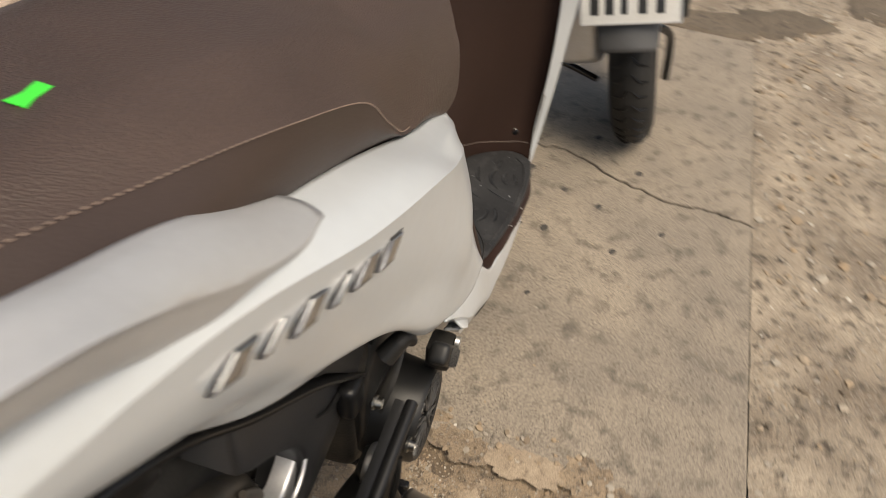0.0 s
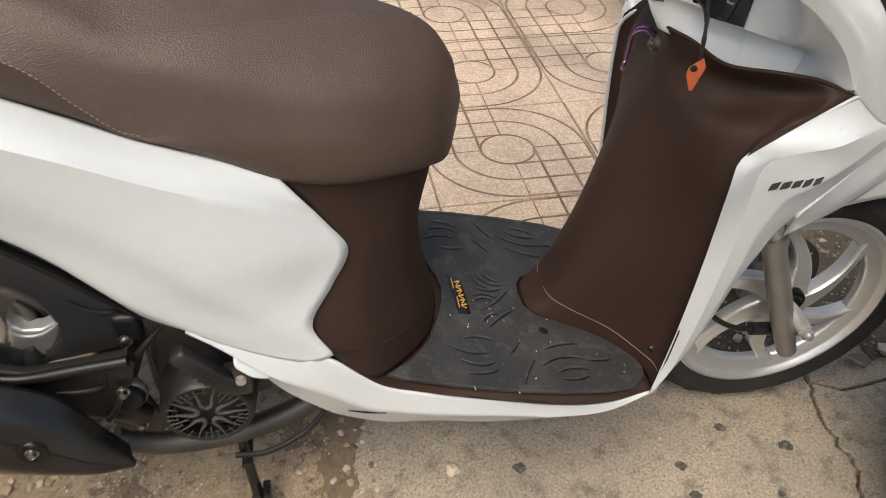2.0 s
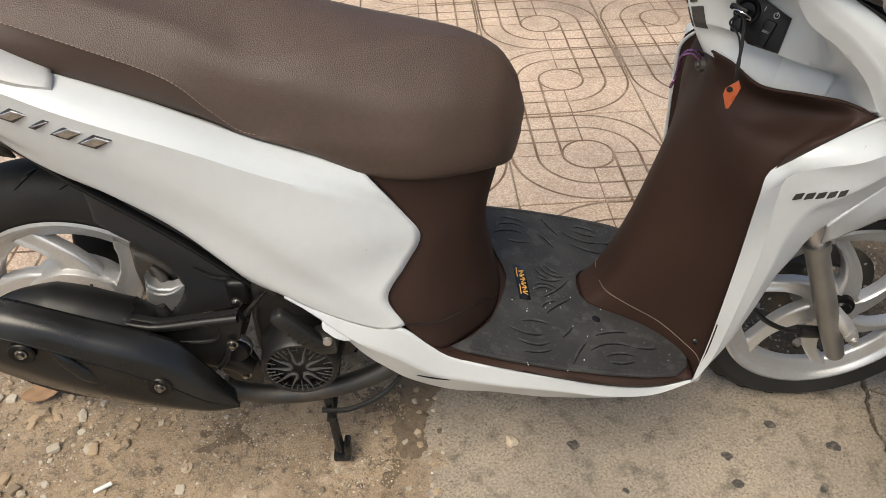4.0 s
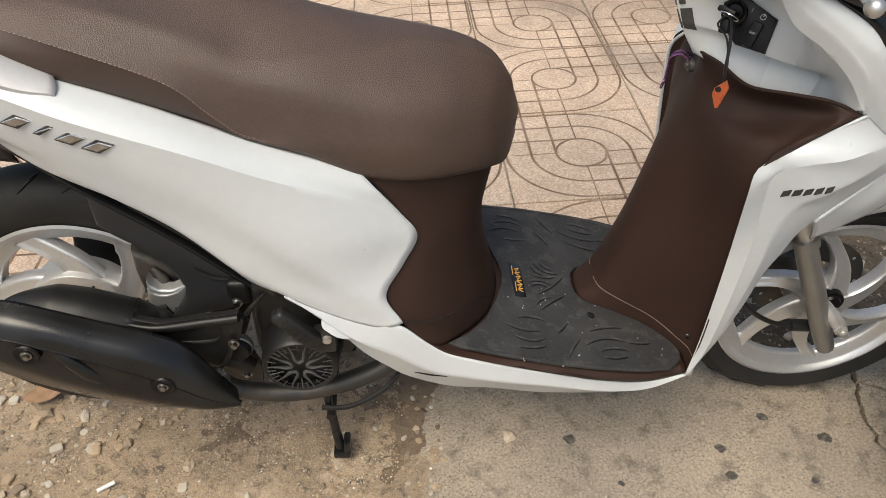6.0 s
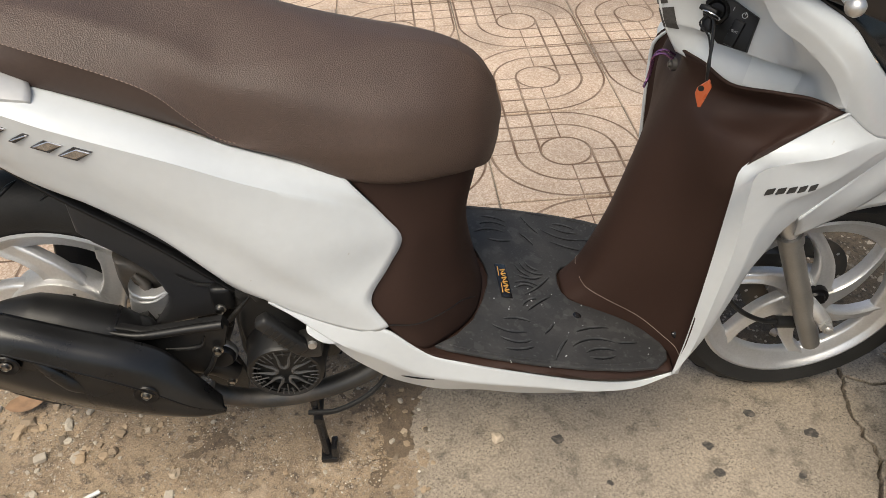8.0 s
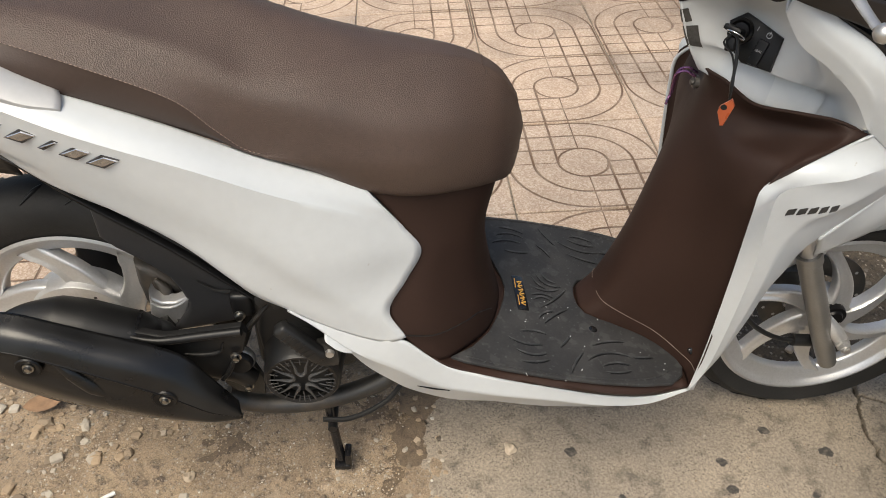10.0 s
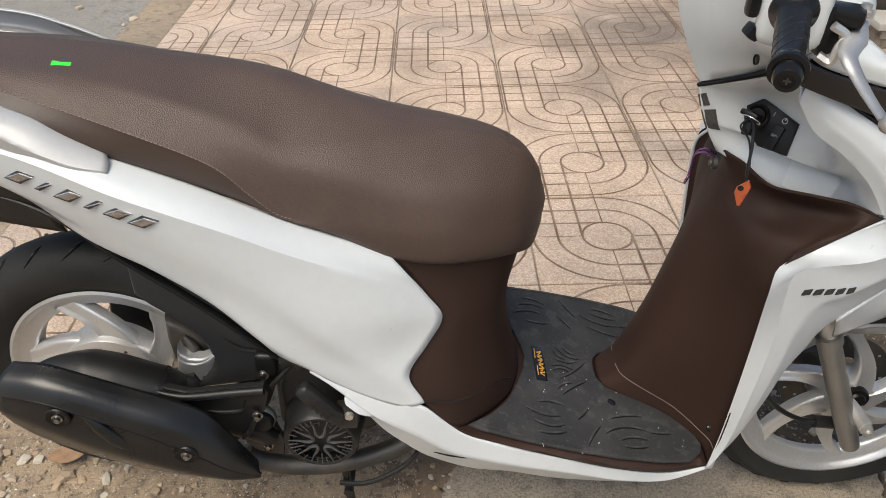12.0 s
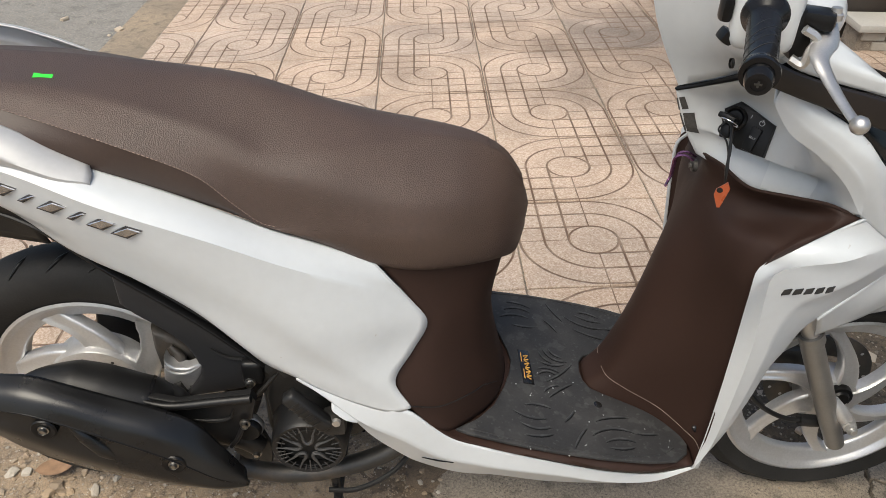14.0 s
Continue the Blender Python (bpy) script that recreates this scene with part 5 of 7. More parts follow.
rear = wheel("rear_wheel", (0.005, YC, 0.288), 0.253, 0.168, 0.046, 6, "black rear tyre on a silver alloy wheel", radians(-6), 0.80, 0.052, 0.0150, -0.043, 0.020)
hubp = [(0.0, -0.052), (0.018, -0.052), (0.021, -0.048), (0.06, -0.048), (0.074, -0.0475), (0.0785, -0.046), (0.080, -0.043), (0.083, -0.030), (0.084, 0.0), (0.03, 0.03)]
hub = part("hub", lathe(hubp, (0.0, YC, 0.288), 48), ALLOY, rear, "silver hub")
for k in range(5):
    a = 2 * math.pi * k / 5 + 1.05
    part("hub_hole", lathe([(0, -0.0005), (0.0028, -0.0005)], (0.068 * math.cos(a), YC - 0.0483, 0.288 + 0.068 * math.sin(a)), 10), BLACK_PRINT, hub)
FW = (1.240, -0.008, 0.238)
fw = wheel("front_wheel", FW, 0.236, 0.180, 0.036, 6, "black front tyre on a silver alloy wheel", radians(103), 0.62, 0.036, 0.0105, -0.028, 0.0145)
part("hub", lathe([(0, -0.04), (0.02, -0.04), (0.024, -0.03), (0.045, -0.026), (0.05, -0.01), (0.05, 0.02), (0.03, 0.04)], FW, 40), ALLOY, fw, "silver hub")
part("hub_seal", lathe([(0, -0.050), (0.014, -0.050), (0.017, -0.046), (0.023, -0.045), (0.0245, -0.040), (0.0245, -0.028)], (1.243, 0.0, 0.256), 28), DEEP_BLACK, fw, "black plastic speed sensor ring")
part("brake_disc", lathe([(0.05, 0.036), (0.095, 0.036), (0.095, 0.040), (0.05, 0.040)], FW, 48, "y", True), DARK_STEEL, fw, "dark steel brake disc")
for k in range(18):
    a = 2 * math.pi * k / 18
    part("disc_hole", lathe([(0, -0.001), (0.0032, -0.001)], (FW[0] + (0.084 - 0.012 * (k % 2)) * math.cos(a), FW[1] + 0.0362, FW[2] + (0.084 - 0.012 * (k % 2)) * math.sin(a)), 8), GREY, fw)
part("brake_caliper", moved(rbox((0.06, 0.04, 0.08), 0.012), Matrix.Translation((1.175, 0.035, 0.27))), DARK_STEEL, bike)
for sgn in (-1, 1):
    y = YC + sgn * 0.066
    fork = part("fork_leg", tube([(1.243, y, 0.185), (1.2395, y, 0.192), (1.205, y, 0.264), (1.162, y, 0.354), (1.127, y, 0.427)], [0.0155, 0.0178, 0.0178, 0.0178, 0.0178], 24, 30), FORK, bike, "grey painted fork leg")
    part("fork_tube", tube([(1.129, y, 0.427), (1.06, y, 0.585)], 0.014, 18, 6), STEEL, fork)
    part("fork_seal", tube([(1.131, y, 0.423), (1.123, y, 0.440)], 0.0198, 20, 4), FORK, fork)
    part("axle_lug", join(tube([(1.205, y, 0.292), (1.223, y + sgn * 0.008, 0.270), (1.2415, y + sgn * 0.012, 0.2475)], [0.009, 0.0125, 0.0118], 16, 12)), ALLOY, fork)
part("axle_nut", join(lathe([(0, -0.103), (0.0058, -0.103), (0.0062, -0.100), (0.0062, -0.09)], (1.238, YC, 0.251), 14), lathe([(0, -0.098), (0.0096, -0.098), (0.010, -0.090), (0.0125, -0.089), (0.0125, -0.08)], (1.238, YC, 0.251), 6)), STEEL, bike, "steel axle nut", angle=20)
part("speedometer_cable", tube([(1.04, -0.05, 0.42), (1.05, -0.058, 0.33), (1.079, -0.06, 0.28), (1.112, -0.06, 0.246), (1.153, -0.06, 0.223), (1.19, -0.06, 0.218)], 0.0045, 10, 36), BLACK, bike, "black cable")
part("sensor", tube([(1.178, -0.06, 0.219), (1.215, -0.06, 0.216)], 0.011, 12, 6), BLACK, bike)
fend = loft([[(1.03, YC - 0.05, 0.37), (1.08, YC - 0.06, 0.43), (1.14, YC - 0.075, 0.465), (1.19, YC - 0.075, 0.485), (1.25, YC - 0.07, 0.494), (1.30, YC - 0.06, 0.488), (1.34, YC - 0.045, 0.478)],
             [(1.01, YC - 0.045, 0.40), (1.07, YC - 0.058, 0.47), (1.13, YC - 0.075, 0.51), (1.19, YC - 0.075, 0.53), (1.25, YC - 0.065, 0.535), (1.30, YC - 0.055, 0.53), (1.345, YC - 0.04, 0.52)],
             [(1.0, YC, 0.41), (1.06, YC, 0.49), (1.12, YC, 0.535), (1.19, YC, 0.555), (1.25, YC, 0.556), (1.30, YC, 0.55), (1.35, YC, 0.54)]], 40, 14)
part("front_mudguard", join(sheet(fend), flipped(sheet(fend))), WHITE, bike, "white painted front mudguard", solid=0.003)
fl = loft([[(1.065, -0.172, 0.545), (1.12, -0.15, 0.578), (1.19, -0.12, 0.615), (1.27, -0.09, 0.65)], [(1.09, -0.14, 0.50), (1.14, -0.135, 0.53), (1.20, -0.12, 0.565), (1.27, -0.09, 0.59)], [(1.105, -0.12, 0.468), (1.135, -0.118, 0.484), (1.19, -0.112, 0.515), (1.26, -0.09, 0.55)]], 20, 12)
both("fender_flank", sheet(fl), WHITE, bike, "white painted flank below the leg shield", solid=0.003)
both("steering_shroud", sheet(loft([[(1.02, -0.10, 0.30), (1.03, -0.12, 0.42), (1.07, -0.12, 0.53)], [(1.05, YC, 0.30), (1.07, YC, 0.42), (1.11, YC, 0.56)]], 14, 10)), BLACK, bike, solid=0.003)

# rear mudguard, swing arm cover, tail
tailx = loft(across([[(-0.35, YC - 0.05, 0.70), (-0.36, YC, 0.72)], [(-0.2, YC - 0.09, 0.70), (-0.2, YC, 0.71)], [(-0.05, YC - 0.10, 0.67), (-0.05, YC, 0.68)], [(0.03, YC - 0.115, 0.645), (0.03, YC, 0.65)], [(0.10, YC - 0.12, 0.585), (0.10, YC, 0.57)], [(0.20, YC - 0.12, 0.50), (0.20, YC, 0.48)], [(0.30, YC - 0.12, 0.40), (0.30, YC, 0.38)]]), 16, 50)
part("rear_mudguard", sheet(tailx), BLACK, bike, "black plastic rear mudguard", solid=0.004, offset=1)
part("tail_skirt", sheet(loft([[(-0.33, -0.060, 0.785), (-0.15, -0.112, 0.782), (-0.03, -0.124, 0.722), (0.02, -0.132, 0.680)], [(-0.34, -0.065, 0.70), (-0.2, -0.10, 0.662), (-0.08, -0.107, 0.632), (-0.02, -0.110, 0.622), (0.03, -0.115, 0.617)]], 30, 8)), BLACK, bike, solid=0.003)
cov = [(0.097, 0.584), (0.12, 0.568), (0.156, 0.548), (0.225, 0.487), (0.284, 0.41), (0.30, 0.402), (0.30, 0.37), (0.256, 0.346), (0.206, 0.334), (0.157, 0.324), (0.172, 0.345), (0.188, 0.368), (0.192, 0.387), (0.186, 0.412), (0.175, 0.437), (0.155, 0.459), (0.134, 0.478), (0.115, 0.493), (0.097, 0.513)]
arm = part("swing_arm_cover", join(moved(slab(cov, 0.05, 0.008, None, 3), side(-0.118)), moved(slab([(0.105, 0.60), (0.18, 0.575), (0.26, 0.50), (0.32, 0.44), (0.30, 0.40), (0.225, 0.487), (0.156, 0.548)], 0.03, 0.004), side(-0.128))), LIT_DUSTY_BLACK, bike, "matt black plastic cover over the swing arm")
part("cover_rib", tube([(0.215, -0.121, 0.435), (0.24, -0.121, 0.416), (0.275, -0.121, 0.412)], [0.001, 0.003, 0.003], 8, 14), BLACK, arm)
swing = part("swing_arm", join(tube([(0.165, -0.10, 0.335), (0.21, -0.085, 0.345), (0.27, -0.095, 0.36), (0.33, -0.10, 0.375)], [0.012, 0.016, 0.018, 0.02], 12, 20), tube([(0.0, -0.085, 0.288), (0.06, -0.09, 0.30), (0.16, -0.10, 0.34)], [0.024, 0.02, 0.016], 12, 14)), ENGINE, bike, "dark metal swing arm")
part("rear_fender_lug", moved(rbox((0.032, 0.02, 0.045), 0.009, None, 3), Matrix.Translation((0.274, -0.128, 0.397))), BLACK, bike)
part("inner_guard", join(moved(slab([(0.110, 0.428), (0.1378, 0.4149), (0.1551, 0.3991), (0.172, 0.3793), (0.1792, 0.3564), (0.1602, 0.3371), (0.133, 0.3349), (0.112, 0.340), (0.108, 0.385)], 0.04, 0.014, None, 4), side(-0.076)), tube([(0.140, -0.082, 0.402), (0.153, -0.084, 0.380), (0.152, -0.084, 0.355)], [0.004, 0.009, 0.005], 10, 14)), DARK_STEEL, bike, "dark moulded inner guard")
# no separate part: a silver arc added to mimic rim and spoke here
plate = [(r * math.cos(radians(a)), 0.288 + r * math.sin(radians(a))) for r, a in [(0.206 - 0.034 * min(1.0, max(0.0, (q - 8) / 26)), q) for q in range(-26, 38, 4)] + [(0.167, q) for q in range(34, -30, -4)]]
part("rim_arc", moved(slab(plate, 0.014, 0.004, None, 3), side(-0.074)), ALLOY, bike, "added silver arc that mimics the rim beside the spokes")
arm_end = part("arm_bracket", moved(slab([(0.1360, 0.402), (0.1393, 0.388), (0.1506, 0.3787), (0.1684, 0.3781), (0.1833, 0.3858), (0.1952, 0.3969), (0.1925, 0.3765), (0.1799, 0.3516), (0.1604, 0.3272), (0.1403, 0.3227), (0.1243, 0.322)], 0.020, 0.004, None, 3), side(-0.108)), ALLOY, bike, "silver cast arm end beside the wheel")
part("lip", tube([(0.1393, -0.117, 0.3878), (0.1506, -0.117, 0.3787), (0.1684, -0.117, 0.3781), (0.1833, -0.117, 0.3858), (0.1945, -0.116, 0.396)], 0.0022, 8, 24), ALLOY, arm_end)
for at in ((0.275, -0.152, 0.397), (0.269, -0.190, 0.352), (0.268, -0.158, 0.246)):
    part("flange_bolt", hexbolt(at, 0.0080, 0.009), BOLT, bike, "steel flange bolt", angle=25)

part("belt_case", moved(slab([(-0.035, 0.37), (0.10, 0.385), (0.34, 0.40), (0.40, 0.33), (0.38, 0.22), (0.20, 0.19), (0.0, 0.215), (-0.05, 0.28)], 0.07, 0.015, None, 3), side(0.055)), BLACK, bike, "black belt drive case")
part("air_box", moved(rbox((0.17, 0.10, 0.12), 0.02, None, 3), Matrix.Translation((0.10, 0.11, 0.43))), BLACK, bike, "black air filter box")
part("rear_shock", tube([(0.02, 0.10, 0.33), (0.05, 0.10, 0.45), (0.08, 0.09, 0.60)], 0.022, 14, 8), ALLOY, bike)
# muffler
mf = part("muffler", tube([(-0.052, -0.165, 0.402), (-0.043, -0.165, 0.402), (-0.018, -0.165, 0.403), (0.018, -0.165, 0.397), (0.06, -0.165, 0.383), (0.10, -0.165, 0.367), (0.119, -0.163, 0.358), (0.128, -0.158, 0.343), (0.18, -0.152, 0.308), (0.245, -0.15, 0.278), (0.27, -0.145, 0.25)], [0.012, 0.028, 0.042, 0.045, 0.045, 0.0445, 0.0435, 0.026, 0.022, 0.020, 0.018], 28, 70), BLACK, bike, "matt black exhaust silencer")
part("end_ring", tube([(0.1135, -0.163, 0.361), (0.118, -0.163, 0.3588)], 0.0452, 28, 3), BLACK_GLOSS, mf)
GUARD = [
    [(-0.045, -0.205, 0.464), (0.0, -0.209, 0.465), (0.05, -0.212, 0.449), (0.10, -0.212, 0.428), (0.17, -0.212, 0.400), (0.207, -0.212, 0.375), (0.235, -0.212, 0.327), (0.262, -0.208, 0.270)],
    [(-0.057, -0.228, 0.455), (0.0, -0.236, 0.456), (0.05, -0.24, 0.442), (0.10, -0.242, 0.420), (0.165, -0.243, 0.390), (0.203, -0.241, 0.358), (0.235, -0.238, 0.318), (0.267, -0.224, 0.268)],
    [(-0.062, -0.24, 0.437), (0.0, -0.250, 0.436), (0.05, -0.253, 0.418), (0.10, -0.255, 0.395), (0.16, -0.255, 0.362), (0.20, -0.253, 0.332), (0.235, -0.247, 0.298), (0.270, -0.228, 0.262)],
    [(-0.065, -0.239, 0.405), (-0.012, -0.249, 0.386), (0.045, -0.252, 0.355), (0.10, -0.253, 0.328), (0.16, -0.252, 0.302), (0.20, -0.249, 0.286), (0.235, -0.242, 0.270), (0.268, -0.226, 0.255)],
    [(-0.062, -0.228, 0.368), (-0.03, -0.23, 0.342), (0.03, -0.23, 0.308), (0.09, -0.23, 0.281), (0.15, -0.229, 0.264), (0.20, -0.228, 0.255), (0.235, -0.225, 0.250), (0.258, -0.220, 0.249)],
    [(-0.045, -0.19, 0.366), (-0.02, -0.195, 0.340), (0.04, -0.198, 0.304), (0.10, -0.198, 0.278), (0.15, -0.196, 0.262), (0.20, -0.195, 0.253), (0.235, -0.192, 0.250), (0.252, -0.19, 0.252)],
]
ridge = [(x, y + 0.0065, z - 0.0045) for x, y, z in GUARD[2]]
guard = np.concatenate([loft(GUARD[:3], 56, 14), loft([ridge, [((a[0] + b[0]) / 2, (a[1] + b[1]) / 2 + 0.0035, (a[2] + b[2]) / 2) for a, b in zip(GUARD[2], GUARD[3])]] + GUARD[3:5], 56, 18)[:-1], loft(GUARD[4:], 56, 6)])
hg2 = part("heat_guard", sheet(guard), GUARD_BLACK, mf, "matt black plastic heat guard", solid=0.004, offset=0)
# raised black line along the crease, drawn in for its shadow
part("guard_crease_shade", tube([(x, y - 0.0012, z - 0.001) for x, y, z in GUARD[2]], [0.0006, 0.0016, 0.0018, 0.0018, 0.0018, 0.0016, 0.0012, 0.0005], 8, 60), DEEP_BLACK, hg2)
part("guard_fold", tube([(0.046, -0.2470, 0.424), (0.066, -0.2490, 0.395), (0.088, -0.2480, 0.362), (0.112, -0.2470, 0.335)], [0.004, 0.0105, 0.0120, 0.004], 12, 30), GUARD_BLACK, hg2)
for at in ((0.019, -0.2545, 0.4095), (0.180, -0.2545, 0.338)):
    b = part("guard_bolt", hexbolt(at, 0.0076, 0.006), BOLT, hg2, "bright steel bolt in a recess", angle=25)
    part("bolt_recess", lathe([(0.0175, 0.0), (0.016, -0.0022), (0.0135, -0.0022), (0.0085, 0.0)], at, 24), DEEP_BLACK, b)
plate = [(0.125, 0.400), (0.173, 0.386), (0.281, 0.404), (0.288, 0.390), (0.278, 0.352), (0.267, 0.340), (0.25, 0.308), (0.235, 0.295), (0.215, 0.300), (0.195, 0.312), (0.16, 0.325), (0.12, 0.35)]
part("muffler_bracket", join(moved(slab(plate, 0.012, 0.004), side(-0.184)), tube([(0.115, -0.186, 0.396), (0.145, -0.188, 0.387), (0.173, -0.189, 0.385), (0.23, -0.189, 0.394), (0.283, -0.189, 0.402)], [0.003, 0.006, 0.0065, 0.0065, 0.0065], 10, 24), tube([(0.195, -0.185, 0.352), (0.22, -0.186, 0.351), (0.246, -0.186, 0.357), (0.253, -0.185, 0.375)], [0.001, 0.003, 0.003, 0.001], 8, 20), tube([(0.24, -0.184, 0.293), (0.252, -0.186, 0.312), (0.262, -0.184, 0.335)], 0.004, 8, 10)), BLACK, mf, "black bracket between silencer and engine")
part("lower_bracket", moved(slab([(0.228, 0.28), (0.278, 0.28), (0.29, 0.24), (0.286, 0.206), (0.245, 0.215), (0.228, 0.235)], 0.01, 0.003), side(-0.146)), ENGINE, mf)
part("exhaust_pipe", tube([(0.22, -0.13, 0.185), (0.26, -0.125, 0.160), (0.31, -0.12, 0.148), (0.37, -0.115, 0.150), (0.44, -0.11, 0.172), (0.49, -0.10, 0.20), (0.53, -0.07, 0.25)], 0.0165, 20, 50), DARK_STEEL, mf, "dusty grey exhaust pipe")
part("rubber_mount", join(lathe([(0, -0.02), (0.018, -0.02), (0.021, -0.016), (0.021, 0.0), (0.017, 0.006)], (0.262, -0.150, 0.307), 24)), BLACK, bike, "black rubber mount")
part("mount_clip", lathe([(0.022, -0.012), (0.0235, -0.010), (0.0235, -0.002), (0.022, 0)], (0.262, -0.150, 0.307), 24), STEEL, bike)

# engine
eng = part("engine", join(moved(rbox((0.16, 0.14, 0.14), 0.03, None, 4), Matrix.Translation((0.36, -0.06, 0.31))), moved(rbox((0.12, 0.12, 0.11), 0.02), Matrix.Translation((0.48, -0.04, 0.30))), moved(rbox((0.10, 0.10, 0.09), 0.02), Matrix.Translation((0.33, -0.08, 0.39)))), ENGINE, bike, "dusty dark engine block")
part("fan_shroud", join(lathe([(0.047, -0.185), (0.053, -0.187), (0.057, -0.182), (0.060, -0.15), (0.066, -0.11), (0.066, -0.06)], (0.356, 0.0, 0.288), 48), moved(slab([(0.321, 0.425), (0.295, 0.385), (0.288, 0.34), (0.292, 0.275), (0.325, 0.225), (0.38, 0.23), (0.41, 0.272), (0.42, 0.318), (0.40, 0.371), (0.36, 0.42)], 0.05, 0.012, None, 3), side(-0.135))), BLACK, eng, "black plastic fan shroud")
part("fan_backing", lathe([(0.05, -0.165), (0, -0.165)], (0.356, 0, 0.288), 32), BLACK_PRINT, eng)
GRILLE = material("grey_grille_plastic", (0.05, 0.05, 0.051), 0.45, var=0.15, scale=30, dust=(0.08, 0.077, 0.073))
def spoke_at(r, w):
    return (0.356 + r * math.cos(w), -0.1855, 0.288 + r * math.sin(w))


for k in range(5):
    a = 2 * math.pi * k / 5 + math.pi / 2
    b = a + math.pi / 5
    prong = [spoke_at(0.049, a - 0.27), spoke_at(0.032, a - 0.26), spoke_at(0.019, a - 0.33), spoke_at(0.012, a), spoke_at(0.019, a + 0.33), spoke_at(0.032, a + 0.26), spoke_at(0.049, a + 0.27)]
    part("grille_fork", tube(prong, [0.0010, 0.0015, 0.0025, 0.0030, 0.0025, 0.0015, 0.0010], 6, 40), GRILLE, eng, "grey forked grille bar")
    part("grille_bar", tube([spoke_at(0.026, b), spoke_at(0.050, b)], 0.0010, 5, 4), GRILLE, eng)
    for w in (-0.17, 0.17):
        part("grille_bar", tube([spoke_at(0.036, b + w), spoke_at(0.050, b + w)], 0.0009, 5, 4), GRILLE, eng)
    part("grille_bar", tube([spoke_at(0.037, a), spoke_at(0.050, a)], 0.0009, 5, 4), GRILLE, eng)
    for r, w in ((0.037, 0.30), (0.043, 0.26)):
        part("grille_rung", tube([spoke_at(r, b - w), spoke_at(r + 0.001, b), spoke_at(r, b + w)], 0.0008, 5, 8), BLACK, eng)
    part("grille_rung", tube([spoke_at(0.041, a - 0.25), spoke_at(0.042, a), spoke_at(0.041, a + 0.25)], 0.0008, 5, 8), BLACK, eng)
peg = part("passenger_footrest", moved(rbox((0.086, 0.022, 0.024), 0.008, None, 3), Matrix.Translation((0.364, -0.198, 0.388)) @ Matrix.Rotation(radians(50), 4, "Y")), BLACK, bike, "folded black rubber passenger footrest")
for k in range(6):
    s = -0.026 + 0.0095 * k
    part("footrest_rib", moved(rbox((0.0025, 0.0015, 0.020), 0.0006), Matrix.Translation((0.364, -0.198, 0.388)) @ Matrix.Rotation(radians(50), 4, "Y") @ Matrix.Translation((s, -0.0115, 0))), BLACK, peg)
part("footrest_bracket", moved(rbox((0.035, 0.03, 0.035), 0.008), Matrix.Translation((0.399, -0.185, 0.352))), ENGINE, bike)
part("footrest_pivot", tube([(0.31, -0.15, 0.425), (0.325, -0.165, 0.445), (0.335, -0.17, 0.43)], [0.012, 0.010, 0.006], 10, 10), ENGINE, bike)
part("footrest_pin", lathe([(0, -0.205), (0.006, -0.205), (0.007, -0.200)], (0.404, 0, 0.367), 14), STEEL, bike)
part("engine_stay", tube([(0.285, -0.15, 0.372), (0.305, -0.16, 0.405), (0.325, -0.165, 0.435)], [0.009, 0.007, 0.003], 8, 12, 0.5), ENGINE, bike)
part("frame_brace", tube([(0.42, -0.10, 0.25), (0.46, -0.11, 0.27), (0.52, -0.10, 0.25)], 0.012, 8, 12), ENGINE, bike)
part("belly_pan", moved(rbox((0.42, 0.20, 0.06), 0.02), Matrix.Translation((0.74, YC, 0.215)) @ Matrix.Rotation(radians(6), 4, "Y")), BLACK, bike)

# centre stand
for sgn in (-1, 1):
    y = YC + sgn * 0.125
    leg = part("stand_leg", tube([(0.370, YC + sgn * 0.075, 0.20), (0.379, YC + sgn * 0.098, 0.13), (0.387, YC + sgn * 0.113, 0.07), (0.395, y, 0.015)], [0.0088, 0.0085, 0.0085, 0.0095], 16, 20, 0.9), BLACK_GLOSS, bike, "black steel stand leg")
    part("stand_foot", join(moved(rbox((0.030, 0.034, 0.012), 0.005), Matrix.Translation((0.398, y, 0.0065))), moved(rbox((0.012, 0.028, 0.035), 0.004), Matrix.Translation((0.408, y, 0.022)))), BLACK_GLOSS, leg)
part("stand_tie", join(tube([(0.37, -0.13, 0.115), (0.42, -0.13, 0.118), (0.48, -0.11, 0.14), (0.52, -0.08, 0.18)], 0.0045, 8, 24), tube([(0.385, YC - 0.125, 0.10), (0.385, YC + 0.125, 0.10)], 0.008, 10, 6)), BLACK, bike, "thin black stand lever")

